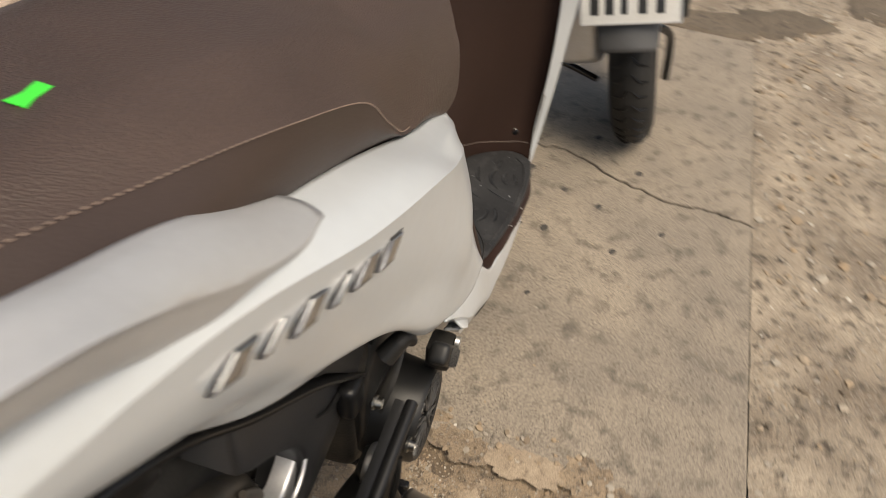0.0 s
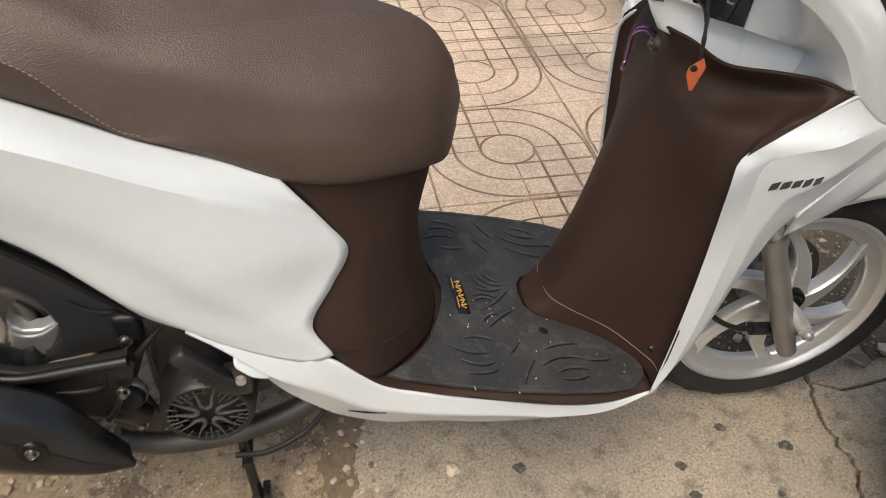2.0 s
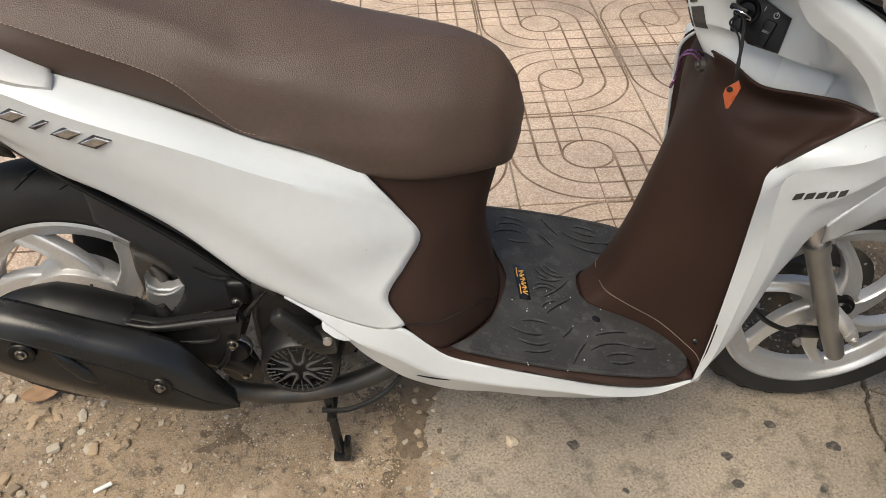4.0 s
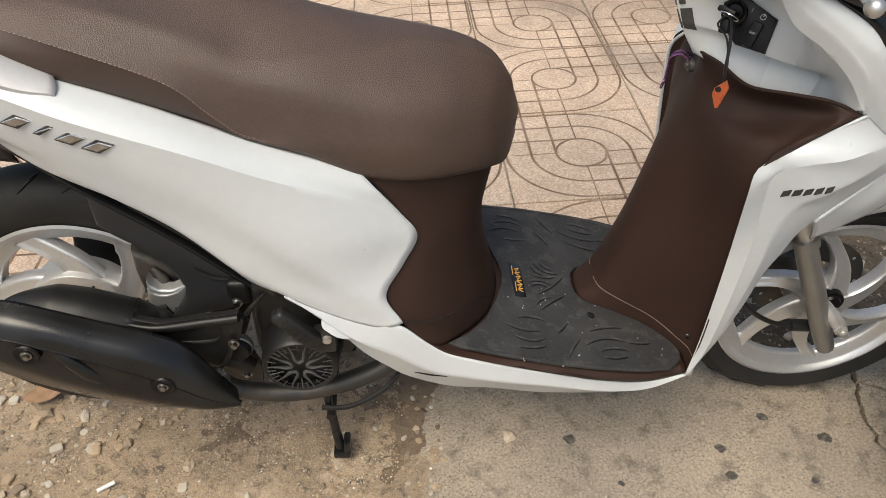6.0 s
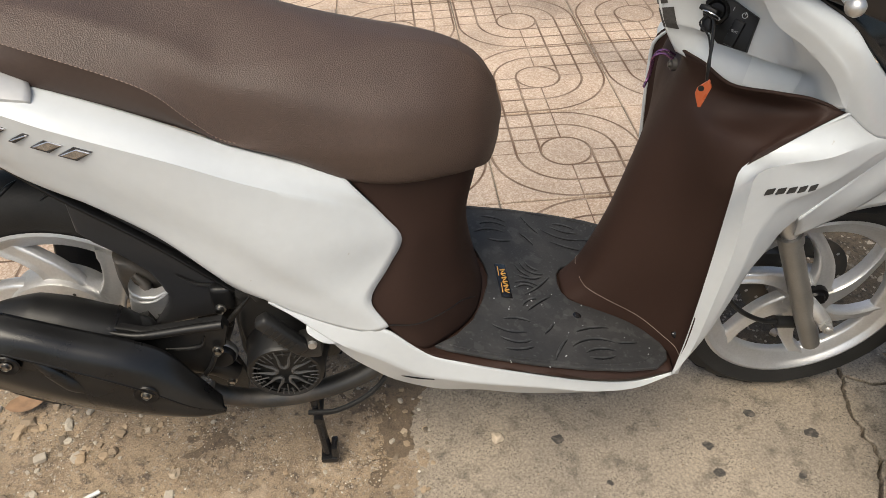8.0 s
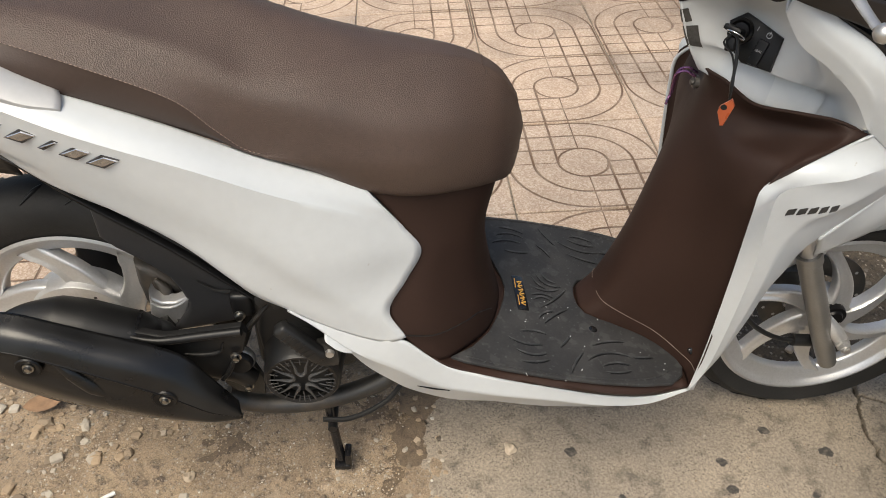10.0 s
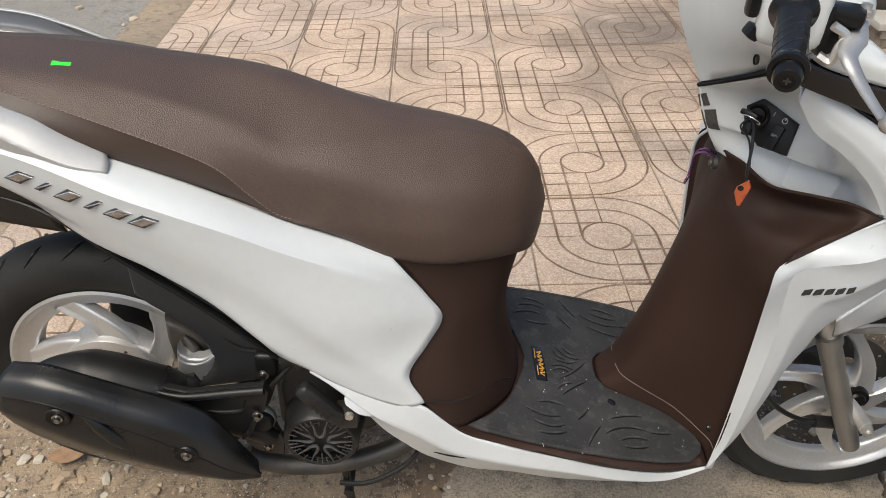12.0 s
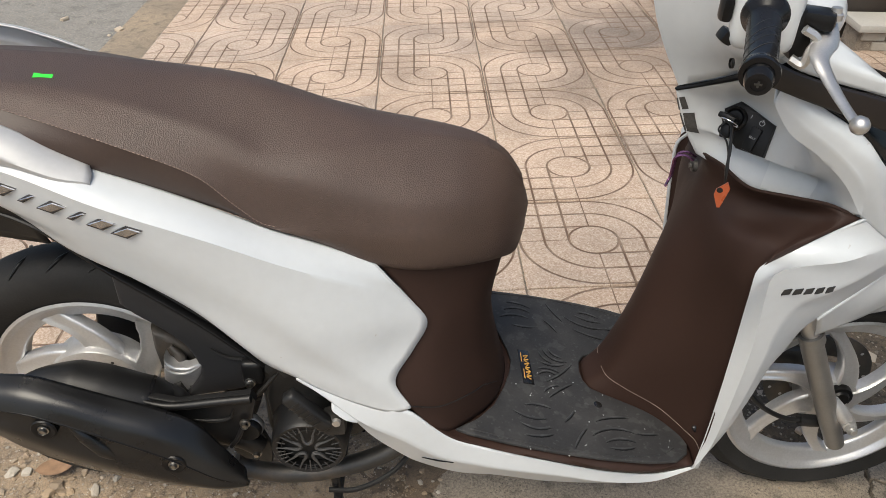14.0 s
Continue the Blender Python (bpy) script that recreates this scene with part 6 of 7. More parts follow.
# grab rail
rail = loft([
    [(0.130, -0.1530, 0.7610), (0.094, -0.1530, 0.7800), (0.054, -0.1490, 0.8030), (0.024, -0.1470, 0.8155), (-0.006, -0.1460, 0.8260), (-0.066, -0.1380, 0.8420), (-0.206, -0.1000, 0.8560), (-0.346, -0.0500, 0.8500)],
    [(0.134, -0.1610, 0.7580), (0.098, -0.1610, 0.7760), (0.058, -0.1600, 0.7990), (0.028, -0.1590, 0.8125), (-0.002, -0.1580, 0.8245), (-0.062, -0.1500, 0.8420), (-0.202, -0.1130, 0.8560), (-0.342, -0.0550, 0.8500)],
    [(0.136, -0.1680, 0.7550), (0.100, -0.1710, 0.7700), (0.060, -0.1720, 0.7910), (0.030, -0.1720, 0.8050), (0.000, -0.1710, 0.8180), (-0.060, -0.1650, 0.8380), (-0.200, -0.1280, 0.8510), (-0.340, -0.0600, 0.8450)],
    [(0.136, -0.1755, 0.7510), (0.100, -0.1820, 0.7620), (0.060, -0.1830, 0.7800), (0.030, -0.1810, 0.7940), (0.000, -0.1780, 0.8100), (-0.060, -0.1740, 0.8360), (-0.200, -0.1370, 0.8460), (-0.340, -0.0620, 0.8380)],
    [(0.136, -0.1762, 0.7495), (0.100, -0.1825, 0.7595), (0.060, -0.1832, 0.7765), (0.030, -0.1805, 0.7900), (0.000, -0.1765, 0.8060), (-0.060, -0.1715, 0.8320), (-0.200, -0.1350, 0.8420), (-0.340, -0.0620, 0.8340)],
    [(0.134, -0.1745, 0.7470), (0.098, -0.1795, 0.7550), (0.058, -0.1780, 0.7690), (0.028, -0.1735, 0.7720), (-0.002, -0.1680, 0.7820), (-0.062, -0.1630, 0.8120), (-0.202, -0.1240, 0.8220), (-0.342, -0.0550, 0.8200)],
    [(0.124, -0.1550, 0.7490), (0.088, -0.1520, 0.7540), (0.048, -0.1480, 0.7640), (0.018, -0.1450, 0.7700), (-0.012, -0.1430, 0.7800), (-0.072, -0.1380, 0.8080), (-0.212, -0.1000, 0.8180), (-0.352, -0.0500, 0.8200)],
], 60, 36)
part("grab_rail", sheet(rail), GREY, bike, "silver-grey moulded grab rail", solid=0.003)
part("grab_rail", moved(flipped(sheet(rail)), Matrix.Translation((0, 0, 0.027))), GREY, bike, "silver-grey moulded grab rail", solid=0.003)

# model emblem: slanted chrome bars with dark edges
for k in range(6):
    s = (k + 0.5) / 6
    x, z = 0.0185 + s * 0.1715, 0.7460 - s * 0.0520
    xa, xb = x - 0.011, x + 0.011
    ya, yb = lay_on(panel, xa, z + 0.0034), lay_on(panel, xb, z - 0.0034)
    ex = Vector((xb - xa, yb - ya, -0.0068)).normalized()
    en = Vector((0.1, -1, 0.12))
    en = (en - ex * en.dot(ex)).normalized()
    EM = Matrix((ex, en.cross(ex), en)).transposed().to_4x4()
    EM.translation = Vector((x, (ya + yb) / 2, z)) + en * 0.0026
    w = 0.0040 if k in (1, 3) else 0.0105

    def bar(inset):
        c, h = w - inset, 0.0085 - inset
        return [(-c - 0.008, -h), (c - 0.008, -h), (c + 0.008, h), (-c + 0.008, h)]

    em = part("model_emblem", moved(slab(bar(0.0), 0.004, 0.0008), EM), EMBLEM_DARK, bike, "dark slanted emblem bar", smooth=False)
    part("emblem_face", moved(slab(bar(0.0022), 0.0016, 0.0011), EM @ Matrix.Translation((0, 0, 0.0014))), EMBLEM, em, "bright chrome face", smooth=False)

# ---- the other scooter, seen from behind ----
P2 = Matrix.Translation((1.501, -0.337, 0)) @ Matrix.Rotation(radians(4), 4, "Z") @ Matrix.Rotation(radians(-12), 4, "X")
other = thing("scooter", "dark grey scooter parked ahead, leaning on its side stand", "scooter", m=P2)
c2 = (0.03, -0.012, 0.226)
HUB = Matrix.Translation((c2[0], c2[1], 0))
MUDGUARD = material("faded_grey_plastic", (0.075, 0.075, 0.077), 0.5, var=0.12, scale=10)
ty = part("rear_wheel", lathe([(0.122, -0.03), (0.14, -0.042), (0.18, -0.047), (0.208, -0.038), (0.223, -0.016), (0.226, 0), (0.223, 0.016), (0.208, 0.038), (0.18, 0.047), (0.14, 0.042), (0.122, 0.03)], c2, 72), TYRE, other, "worn black rear tyre")
part("rim", lathe([(0.127, -0.034), (0.12, -0.036), (0.112, -0.026), (0.108, 0.0), (0.112, 0.026), (0.12, 0.036), (0.127, 0.034)], c2, 60), ALLOY, ty)
part("wheel_disc", lathe([(0.112, -0.018), (0.09, -0.022), (0.04, -0.038), (0, -0.04)], c2, 48), ALLOY, ty, "silver wheel disc")
for k in range(40):
    a = 2 * math.pi * k / 40
    for q in (-1, 1):
        part("tread", moved(tube([(0.2255 * math.cos(a), q * 0.004, 0.226 + 0.2255 * math.sin(a)), (0.2225 * math.cos(a + 0.07), q * 0.018, 0.226 + 0.2225 * math.sin(a + 0.07)), (0.208 * math.cos(a + 0.1), q * 0.036, 0.226 + 0.208 * math.sin(a + 0.1))], [0.0022, 0.0036, 0.0016], 5, 6), HUB), DEEP_BLACK, ty)
tg = loft([[(-0.10, -0.06, 0.44), (-0.13, -0.075, 0.52), (-0.12, -0.09, 0.62), (-0.06, -0.12, 0.74)], [(-0.12, 0, 0.44), (-0.165, 0, 0.52), (-0.17, 0, 0.62), (-0.12, 0, 0.76)], [(-0.10, 0.06, 0.44), (-0.13, 0.075, 0.52), (-0.12, 0.09, 0.62), (-0.06, 0.11, 0.74)]], 24, 20)
part("tail", sheet(tg), GREY_PAINT, other, "dark grey painted tail", solid=0.004)
bg = loft([[(-0.06, -0.12, 0.74), (0.1, -0.14, 0.74), (0.35, -0.15, 0.70)], [(-0.10, -0.095, 0.60), (0.1, -0.14, 0.60), (0.35, -0.16, 0.55)], [(-0.06, -0.06, 0.46), (0.1, -0.12, 0.42), (0.35, -0.14, 0.35)]], 24, 14)
part("body", join(sheet(bg), ([(v[0], -0.85 * v[1], v[2]) for v in sheet(bg)[0]], sheet(bg)[1])), GREY_PAINT, other, "dark grey painted body", solid=0.004)
part("seat", sheet(loft([[(-0.18, -0.10, 0.74), (0.1, -0.14, 0.76), (0.4, -0.12, 0.74)], [(-0.22, 0, 0.79), (0.1, 0, 0.81), (0.4, 0, 0.78)], [(-0.18, 0.10, 0.74), (0.1, 0.14, 0.76), (0.4, 0.12, 0.74)]], 20, 16)), BLACK, other, "black vinyl seat", solid=0.02)
mg = []
for a in (23, 33, 45, 60):
    ca, sa = math.cos(radians(a)), math.sin(radians(a))
    mg.append([(-rr * ca + 0.012, y - 0.008, 0.226 + rr * sa) for y, rr in ((-0.046 - a * 0.0004, 0.226), (-0.042 - a * 0.0004, 0.246), (0.0, 0.258 - 0.0), (0.042 + a * 0.0004, 0.246), (0.046 + a * 0.0004, 0.226))])
part("mudguard", sheet(loft(mg, 20, 18)), MUDGUARD, other, "grey plastic mudguard", solid=0.004)
part("tail_lamp", moved(rbox((0.03, 0.105, 0.026), 0.011, None, 4), Matrix.Translation((-0.172, -0.018, 0.553)) @ Matrix.Rotation(radians(-12), 4, "Y")), LENS_RED, other, "red tail lamp lens")
PL = Matrix.Translation((-0.190, -0.013, 0.445)) @ Matrix.Rotation(radians(-90), 4, "Z") @ Matrix.Rotation(radians(71), 4, "X")
num = part("number_plate", moved(rbox((0.19, 0.14, 0.0025), 0.001, None), PL), PLATE_WHITE, other, "white number plate with plain black bars")
part("plate_rim", join(*[moved(rbox(sz, 0.001), PL @ Matrix.Translation(p)) for sz, p in (((0.19, 0.003, 0.004), (0, 0.0685, 0.0012)), ((0.19, 0.003, 0.004), (0, -0.0685, 0.0012)), ((0.003, 0.14, 0.004), (0.0935, 0, 0.0012)), ((0.003, 0.14, 0.004), (-0.0935, 0, 0.0012)))]), GREY, num)
bars = [moved(rbox((w, 0.042, 0.001), 0), PL @ Matrix.Translation((x, y, 0.0018))) for x, y, w in ((-0.045, 0.031, 0.016), (-0.021, 0.031, 0.016), (0.02, 0.031, 0.016), (0.044, 0.031, 0.012), (-0.068, -0.030, 0.016), (-0.040, -0.030, 0.016), (-0.012, -0.030, 0.012), (0.022, -0.030, 0.016), (0.055, -0.030, 0.016))]
for b in bars:
    part("plate_bar", b, BLACK_PRINT, num, smooth=False)
sil = part("silencer", tube([(-0.035, -0.12, 0.385), (-0.02, -0.12, 0.383), (0.05, -0.125, 0.365), (0.2, -0.13, 0.32)], [0.03, 0.047, 0.05, 0.04], 24, 20), BLACK, other, "black silencer with a bright guard")
part("silencer_guard", sheet(loft([[(-0.02, -0.155, 0.425), (0.05, -0.165, 0.41), (0.18, -0.165, 0.37)], [(-0.025, -0.172, 0.395), (0.05, -0.18, 0.375), (0.18, -0.178, 0.335)], [(-0.02, -0.165, 0.36), (0.05, -0.172, 0.34), (0.18, -0.17, 0.30)]], 14, 12)), STEEL, sil, "bright steel guard", solid=0.002)
part("engine", moved(rbox((0.22, 0.11, 0.15), 0.04, None, 4), Matrix.Translation((0.02, 0.10, 0.30))), ALLOY, other, "silver engine cover")
INV = P2.inverted()
part("stand_bar", tube([INV @ Vector(p) for p in ((1.52, -0.04, 0.145), (1.505, -0.075, 0.160), (1.50, -0.102, 0.164), (1.50, -0.16, 0.154), (1.51, -0.235, 0.125))], 0.008, 10, 24), BLACK_GLOSS, other, "black tubular stand")
part("stand_bar", tube([INV @ Vector(p) for p in ((1.60, -0.30, 0.235), (1.62, -0.335, 0.230), (1.68, -0.372, 0.19), (1.72, -0.385, 0.12), (1.74, -0.392, 0.045))], 0.010, 10, 24), BLACK_GLOSS, other, "black tubular stand")
part("shock", tube([(0.0, -0.10, 0.30), (0.05, -0.11, 0.55)], 0.024, 16, 8), BLACK, other)

# ---- things beyond ----
WOOD = material("weathered_board", (0.26, 0.10, 0.06), 0.7, var=0.3, scale=10, bump=0.3, bump_scale=80)
POST = material("grey_post_paint", (0.28, 0.28, 0.28), 0.5, var=0.15, scale=8)
BARK = material("brown_pole", (0.10, 0.06, 0.045), 0.8, var=0.3, scale=14, bump=0.5, bump_scale=60)
RED_BRICK = material("red_brick", (0.33, 0.13, 0.075), 0.85, var=0.2, scale=12, bump=0.4, bump_scale=150)
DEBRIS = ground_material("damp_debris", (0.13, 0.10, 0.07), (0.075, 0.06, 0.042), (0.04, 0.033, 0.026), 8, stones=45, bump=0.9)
STEP = material("beige_step", (0.34, 0.31, 0.26), 0.6, var=0.12, scale=6, bump=0.2, bump_scale=120)
STEP_WHITE = material("pale_ledge", (0.36, 0.345, 0.31), 0.6, var=0.1, scale=8, bump=0.2, bump_scale=120)
SHOP_DARK = material("dark_shop_wood", (0.035, 0.028, 0.022), 0.6, var=0.3, scale=6)
LEAF = material("dry_leaf", (0.30, 0.18, 0.10), 0.7, var=0.25, scale=60)
STRAW = material("dry_grass", (0.42, 0.36, 0.16), 0.8, var=0.2, scale=60)


def dry_leaf(at, length, turn, curl=0.3):
    g = []
    for s in np.linspace(-1, 1, 9):
        wd = 0.28 * length * (1 - s * s) ** 0.7
        g.append([(s * length / 2, k * wd, 0.004 + curl * length * (0.25 * s * s + 0.5 * k * k * wd / length)) for k in np.linspace(-1, 1, 5)])
    return moved(sheet(np.array(g)), Matrix.Translation(at) @ Matrix.Rotation(turn, 4, "Z"))


for at, ln, tn in (((-0.172, 0.004, -0.002), 0.075, 0.35), ((1.33, 0.16, 0.008), 0.03, 1.2), ((1.20, 0.19, 0.008), 0.035, 2.0), ((1.44, 0.22, 0.01), 0.04, 0.2), ((1.26, 0.12, 0.006), 0.04, 0.9), ((1.15, 0.15, 0.006), 0.032, 2.6), ((1.30, 0.24, 0.012), 0.045, 0.1), ((1.38, 0.12, 0.006), 0.03, 2.2)):
    ob = single("dry_leaf", dry_leaf(at, ln, tn), LEAF, "curled brown dry leaf on the ground", "leaf", group="dry leaves")
single("cigarette_end", tube([(-0.016, -0.205, 0.0), (0.010, -0.190, 0.002)], 0.0038, 10, 4), PLATE_WHITE, "discarded white cigarette end in the dirt", "cigarette end")
YELLOW_LEAF = material("yellowed_leaf", (0.46, 0.43, 0.16), 0.7, var=0.2, scale=60)
for at, ln, tn in (((1.288, 0.150, 0.016), 0.05, 0.5), ((1.255, 0.128, 0.014), 0.045, 0.9), ((1.205, 0.19, 0.018), 0.05, 2.4), ((1.46, 0.25, 0.022), 0.045, 0.7)):
    single("dry_leaf", moved(dry_leaf((0, 0, 0), ln, 0.0), Matrix.Translation(at) @ Matrix.Rotation(tn, 4, "Z") @ Matrix.Scale(0.4, 4, (0, 1, 0))), YELLOW_LEAF, "narrow yellowed leaf on the litter", "leaf", group="dry leaves")
for k, (x, y, r) in enumerate(((1.226, 0.118, 0.014), (1.300, 0.092, 0.013), (1.50, 0.24, 0.012))):
    single("pebble", blob((x, y, 0.012 + 0.3 * r), r, 0.45, 40 + k, 2, 0.7 * k), PEBBLE, "pale broken stone in the litter", "pebble")
gr = random.Random(5)
blades = []
for k in range(46):
    x, y = gr.uniform(1.15, 1.5), gr.uniform(0.10, 0.27)
    a, ln = gr.uniform(0, 6.28), gr.uniform(0.03, 0.08)
    blades.append(tube([(x, y, 0.003), (x + ln / 2 * math.cos(a), y + ln / 2 * math.sin(a), 0.010), (x + ln * math.cos(a + 0.3), y + ln * math.sin(a + 0.3), 0.004)], 0.0011, 4, 6))
single("dry_grass", join(*blades), STRAW, "dry grass stalks scattered by the kerb", "dry grass", "stuff")
def heap(x, y):
    return 0.010 + 1.2 * rough_height(x, y) + 0.02 * max(0, y)


single("pavement_rough", height_grid(2.13, 9.0, JOINT - 0.01, 0.04, 150, 40, lambda x, y: 0.9 * rough_height(x, y) - 0.006), ROUGH_CONCRETE, "coarse broken concrete beyond the slab", "concrete", "structure")
DAMP = ground_material("damp_patch", (0.16, 0.125, 0.09), (0.12, 0.095, 0.068), (0.08, 0.064, 0.05), 6, bump=0.4)


def damp(x, y, rx, ry, seed):
    """An uneven patch that follows the rough ground."""
    g = []
    for q in np.linspace(0.02, 1, 7):
        ring = []
        for a in np.linspace(0, 2 * math.pi, 49):
            k = q * (1 + 0.45 * noise.noise((1.6 * math.cos(a) + seed, 1.6 * math.sin(a), seed)) + 0.15 * noise.noise((5 * math.cos(a), 5 * math.sin(a), seed)))
            px, py = x + rx * k * math.cos(a), y + ry * k * math.sin(a)
            base = 0.9 * rough_height(px, py) + 0.003 * abs(noise.noise((px * 26, py * 26, 5)))
            ring.append((px, py, base + 0.0055 - 0.010 * max(0, q - 0.85) / 0.15))
        g.append(ring)
    return sheet(np.array(g))


for k, (x, y, rx, ry) in enumerate(((2.25, -0.50, 0.09, 0.20), (2.32, -0.72, 0.10, 0.13), (2.65, -0.45, 0.16, 0.14), (2.60, -1.02, 0.2, 0.10))):
    single("ground_damp_patch", damp(x, y, rx, ry, 3.7 * k + 1), DAMP, "dark damp dirt patch on the broken concrete", "damp patch", "structure")
WET_SOIL = ground_material("dark_soil", (0.17, 0.125, 0.083), (0.135, 0.10, 0.068), (0.085, 0.066, 0.05), 9, bump=0.6)
PALE_SOIL = ground_material("pale_soil", (0.40, 0.315, 0.225), (0.33, 0.255, 0.18), (0.24, 0.185, 0.132), 9, bump=0.6)


def soil_patch(x, y, rx, ry, seed, bed=soil):
    """An uneven patch of another soil that sinks into the dirt at its rim."""
    g = []
    for q in np.linspace(0.02, 1, 9):
        ring = []
        for a in np.linspace(0, 2 * math.pi, 61):
            k = q * (1 + 0.5 * noise.noise((1.4 * math.cos(a) + seed, 1.4 * math.sin(a), seed)) + 0.25 * noise.noise((4 * math.cos(a), 4 * math.sin(a), seed)) + 0.1 * noise.noise((11 * math.cos(a), 11 * math.sin(a), seed)))
            px, py = x + rx * k * math.cos(a), y + ry * k * math.sin(a)
            ring.append((px, py, bed(px, py) + 0.0012 * (1 - q * q) + 0.0012 * noise.noise((px * 45, py * 45, seed)) - 0.0008))
        g.append(ring)
    return sheet(np.array(g))


for k, (x, y, rx, ry, m) in enumerate(((0.492, -0.165, 0.045, 0.05, WET_SOIL), (0.465, -0.02, 0.06, 0.07, WET_SOIL), (0.30, 0.05, 0.09, 0.08, WET_SOIL), (0.18, -0.10, 0.06, 0.05, WET_SOIL), (0.395, -0.165, 0.05, 0.05, PALE_SOIL), (0.43, -0.235, 0.05, 0.035, PALE_SOIL), (0.27, -0.21, 0.06, 0.04, PALE_SOIL))):
    single("ground_soil_patch", soil_patch(x, y, rx, ry, 2.3 * k + 1), m, "dark damp soil patch" if m is WET_SOIL else "pale sandy soil patch", "soil", "structure")
for k, (x, y, rx, ry, m) in enumerate(((0.520, -0.10, 0.034, 0.055, WET_SOIL), (0.528, -0.205, 0.030, 0.05, DIRT), (0.522, -0.30, 0.038, 0.06, PALE_SOIL), (0.530, -0.40, 0.034, 0.06, DIRT), (0.540, 0.0, 0.04, 0.05, WET_SOIL), (0.565, -0.15, 0.012, 0.02, DIRT))):
    single("ground_soil_patch", soil_patch(x, y, rx, ry, 1.7 * k + 4, lambda px, py: 0.0006), m, "thin soil trodden onto the edge of the concrete", "soil", "structure")
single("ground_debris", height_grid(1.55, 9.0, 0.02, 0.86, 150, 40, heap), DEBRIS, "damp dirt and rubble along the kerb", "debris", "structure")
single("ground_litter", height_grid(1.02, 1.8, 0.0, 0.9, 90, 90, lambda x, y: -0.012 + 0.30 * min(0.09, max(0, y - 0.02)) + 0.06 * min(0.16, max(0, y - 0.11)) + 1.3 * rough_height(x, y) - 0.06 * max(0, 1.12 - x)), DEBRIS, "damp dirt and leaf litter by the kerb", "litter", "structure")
rub = []
for k in range(300):
    x, y = (gr.uniform(1.08, 1.7), gr.uniform(0.03, 0.60)) if k < 170 else (gr.uniform(1.5, 3.4), gr.uniform(0.0, 0.34))
    r = gr.uniform(0.002, 0.009) if k < 150 else gr.uniform(0.006, 0.022)
    rub.append(blob((x, y, 0.012 + 0.3 * r), r, 0.6, 5000 + k, 1, gr.uniform(0, 6)))
single("rubble", join(*rub), STONE, "broken stones along the kerb", "rubble", "stuff")
single("post", tube([(2.20, 0.238, 0.0), (2.205, 0.238, 1.6)], 0.019, 20, 8), POST, "grey painted metal post beside the tree", "post")
single("pole", tube([(2.10, 0.245, 0.0), (2.105, 0.245, 0.9), (2.12, 0.25, 2.2)], [0.034, 0.030, 0.028], 20, 14), BARK, "dark brown pole standing by the kerb", "pole")
stack = thing("board_stack", "low stack of thin reddish boards lying by the kerb", "boards", (2.32, 0.20, 0))
for k in range(7):
    part("board", moved(rbox((0.12, 0.30, 0.011), 0.002), Matrix.Translation((2.32 + gr.uniform(-0.006, 0.006), 0.20 + gr.uniform(-0.01, 0.01), 0.034 + 0.0135 * k)) @ Matrix.Rotation(0.3 + gr.uniform(-0.03, 0.03), 4, "Z")), WOOD, stack)
part("paving_brick", moved(rbox((0.10, 0.20, 0.06), 0.006), Matrix.Translation((2.36, 0.26, 0.155)) @ Matrix.Rotation(0.5, 4, "Z")), RED_BRICK, stack)
step = thing("entrance_step", "pale stone ledge over a row of beige bricks", "step", (3.4, 2.0, 0))
part("tread", moved(rbox((2.4, 0.17, 0.03), 0.008), Matrix.Translation((3.41, 2.04, 0.185))), STEP_WHITE, step, "pale stone ledge")
part("riser", moved(rbox((2.36, 0.12, 0.20), 0.004), Matrix.Translation((3.41, 2.045, 0.07))), KERB, step)
for r in range(2):
    for k in range(7):
        part("riser_brick", moved(rbox((0.094, 0.016, 0.034), 0.003, None, 1), Matrix.Translation((2.29 + 0.1 * k + 0.05 * r, 1.985, 0.148 - 0.04 * r))), STEP, step)
single("bucket", lathe([(0, 0.201), (0.045, 0.201), (0.055, 0.32), (0.058, 0.32), (0.057, 0.2), (0, 0.2)], (2.46, 2.055, 0), 24, "z"), ORANGE, "orange bucket on the shop ledge", "bucket")
single("wall_shop", moved(rbox((2.4, 0.1, 2.4), 0), Matrix.Translation((3.42, 2.19, 1.2))), SHOP_DARK, "dark wooden shop front", "wall", "structure")

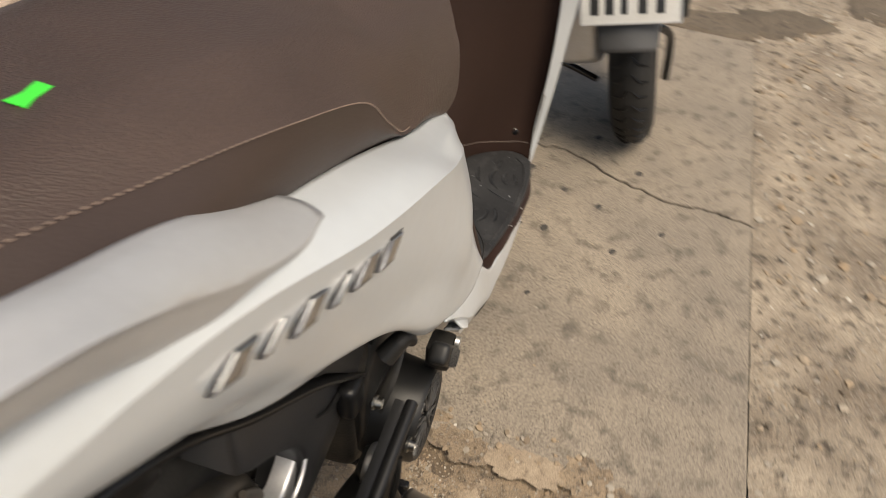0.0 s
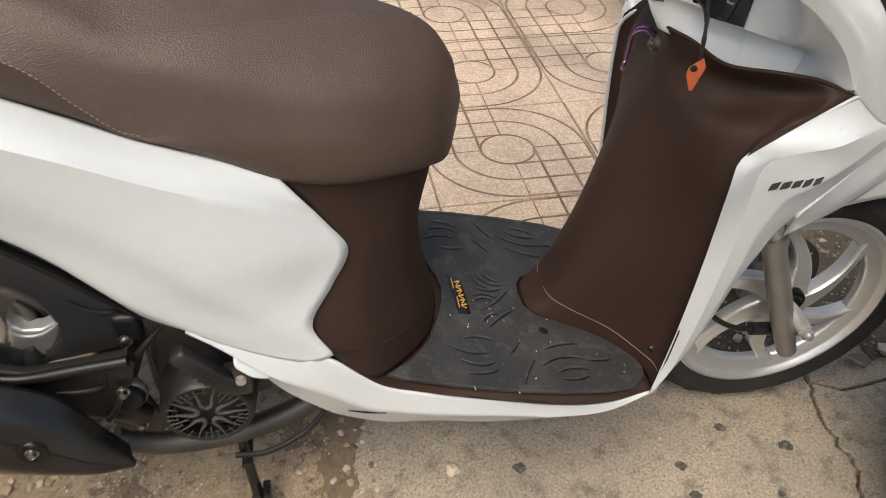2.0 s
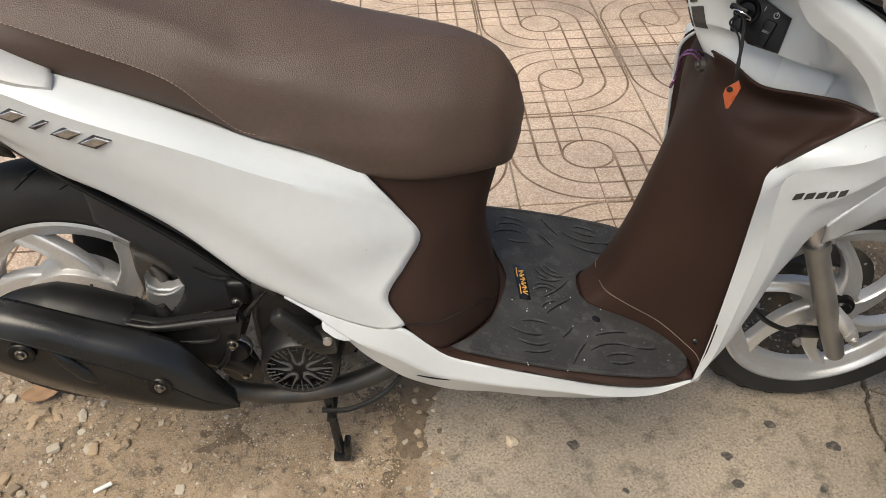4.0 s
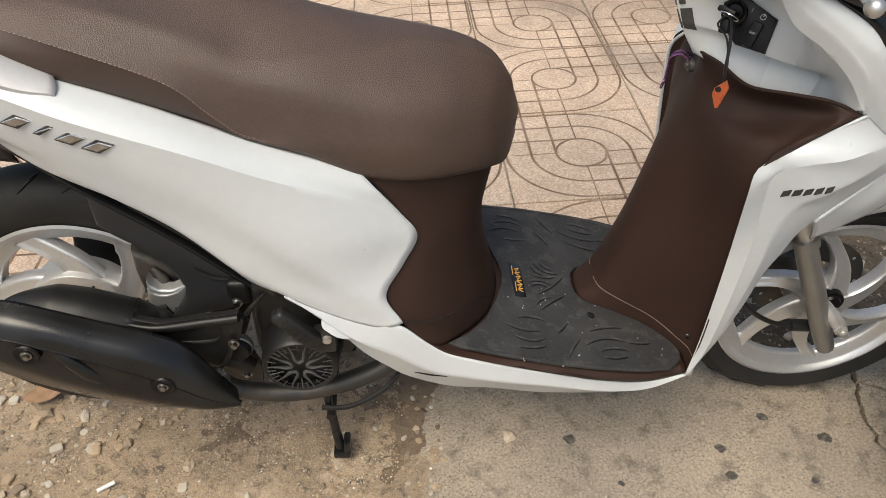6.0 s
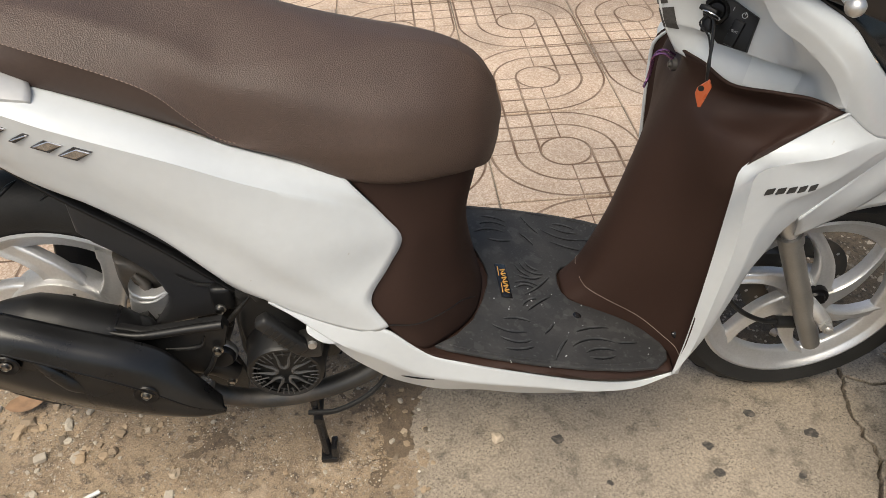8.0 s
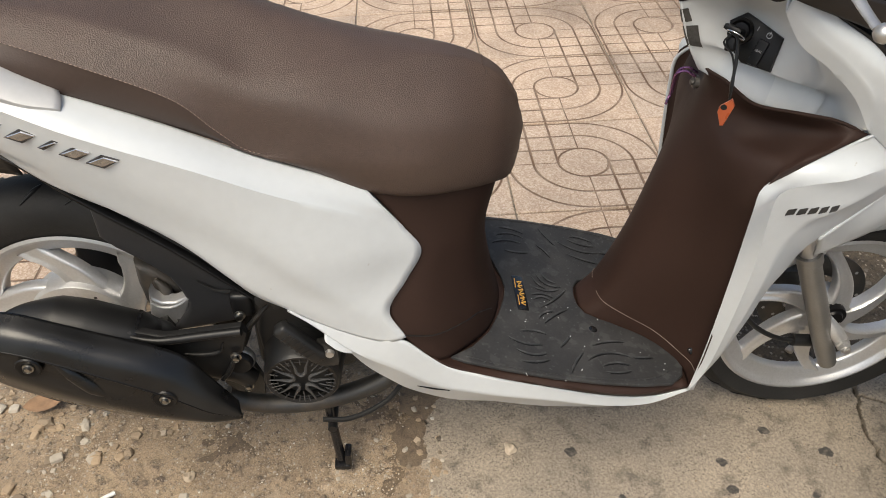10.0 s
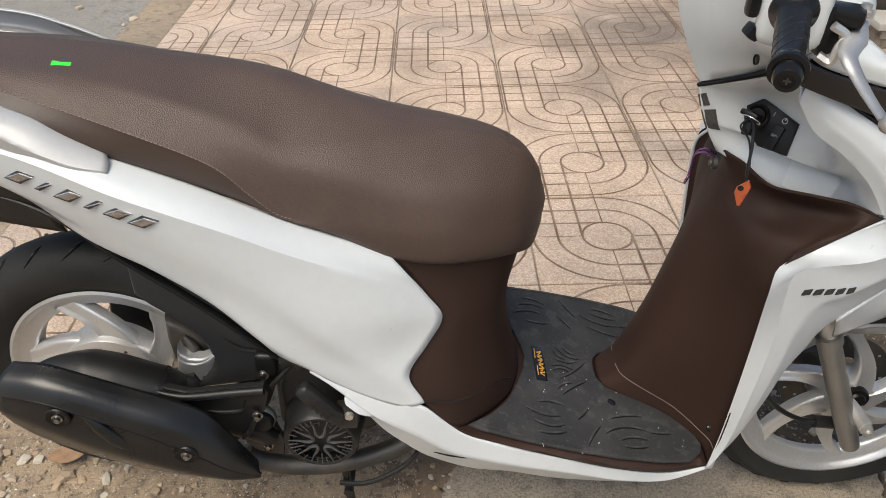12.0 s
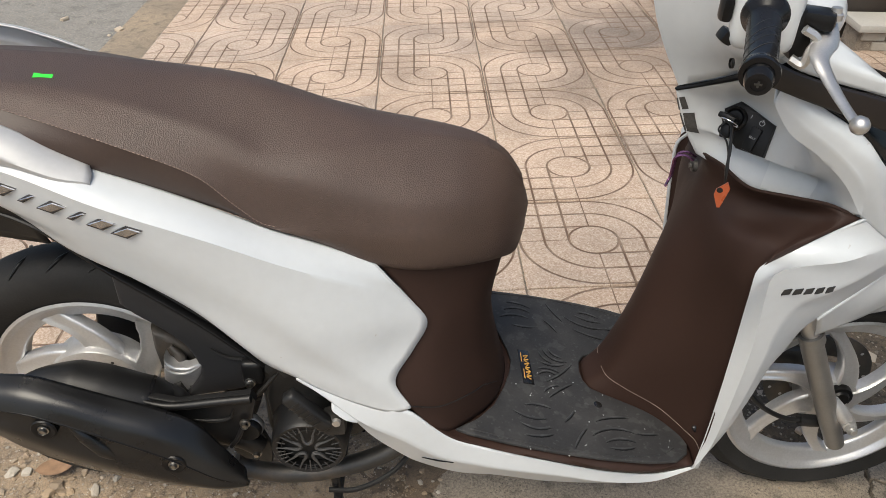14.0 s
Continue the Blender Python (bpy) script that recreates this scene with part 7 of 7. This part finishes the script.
# ---- pavement tiles ----
tile_mesh = mesh_of("tile", rbox((TILE - 0.0042, TILE - 0.0042, 0.03), 0.0025, None, 1), TERRAZZO, True)
for i in range(I0, I1):
    for j in range(J0 if i < ICUT else JCUT, J1):
        ob = new("tile", tile_mesh)
        ob.parent = pavement
        tilt = Matrix.Rotation(rng.uniform(-0.002, 0.002), 4, "X") @ Matrix.Rotation(rng.uniform(-0.002, 0.002), 4, "Y")
        turn = Matrix.Rotation(math.pi / 2 * ((i - j + 1) % 2), 4, "Z")
        ob.matrix_basis = PAVE @ Matrix.Translation(((i + 0.5) * TILE, (j + 0.5) * TILE, -0.0145 + rng.uniform(-0.0012, 0.0012))) @ tilt @ turn
half_plain = mesh_of("tile", moved(rbox((TILE / 2 - 0.0042, TILE - 0.0042, 0.03), 0.0025, None, 1), Matrix.Translation((TILE / 4, 0, 0))), TERRAZZO, True)
half_turned = mesh_of("tile", moved(rbox((TILE - 0.0042, TILE / 2 - 0.0042, 0.03), 0.0025, None, 1), Matrix.Translation((0, -TILE / 4, 0))), TERRAZZO, True)
for j in range(J0, J1):
    k = (I0 - 1 - j + 1) % 2
    ob = new("tile", half_turned if k else half_plain)
    ob.parent = pavement
    ob.matrix_basis = PAVE @ Matrix.Translation(((I0 - 0.5) * TILE, (j + 0.5) * TILE, -0.0145)) @ Matrix.Rotation(math.pi / 2 * k, 4, "Z")
cut_plain = mesh_of("tile", moved(rbox((TILE - 0.0042, EDGE - 0.0042, 0.03), 0.0025, None, 1), Matrix.Translation((0, TILE / 2 - EDGE / 2, 0))), TERRAZZO, True)
cut_turned = mesh_of("tile", moved(rbox((EDGE - 0.0042, TILE - 0.0042, 0.03), 0.0025, None, 1), Matrix.Translation((TILE / 2 - EDGE / 2, 0, 0))), TERRAZZO, True)
for i in range(I0, 2):
    k = (i - (J0 - 1) + 1) % 2
    ob = new("tile", cut_turned if k else cut_plain)
    ob.parent = pavement
    ob.matrix_basis = PAVE @ Matrix.Translation(((i + 0.5) * TILE, (J0 - 0.5) * TILE, -0.0145)) @ Matrix.Rotation(math.pi / 2 * k, 4, "Z")
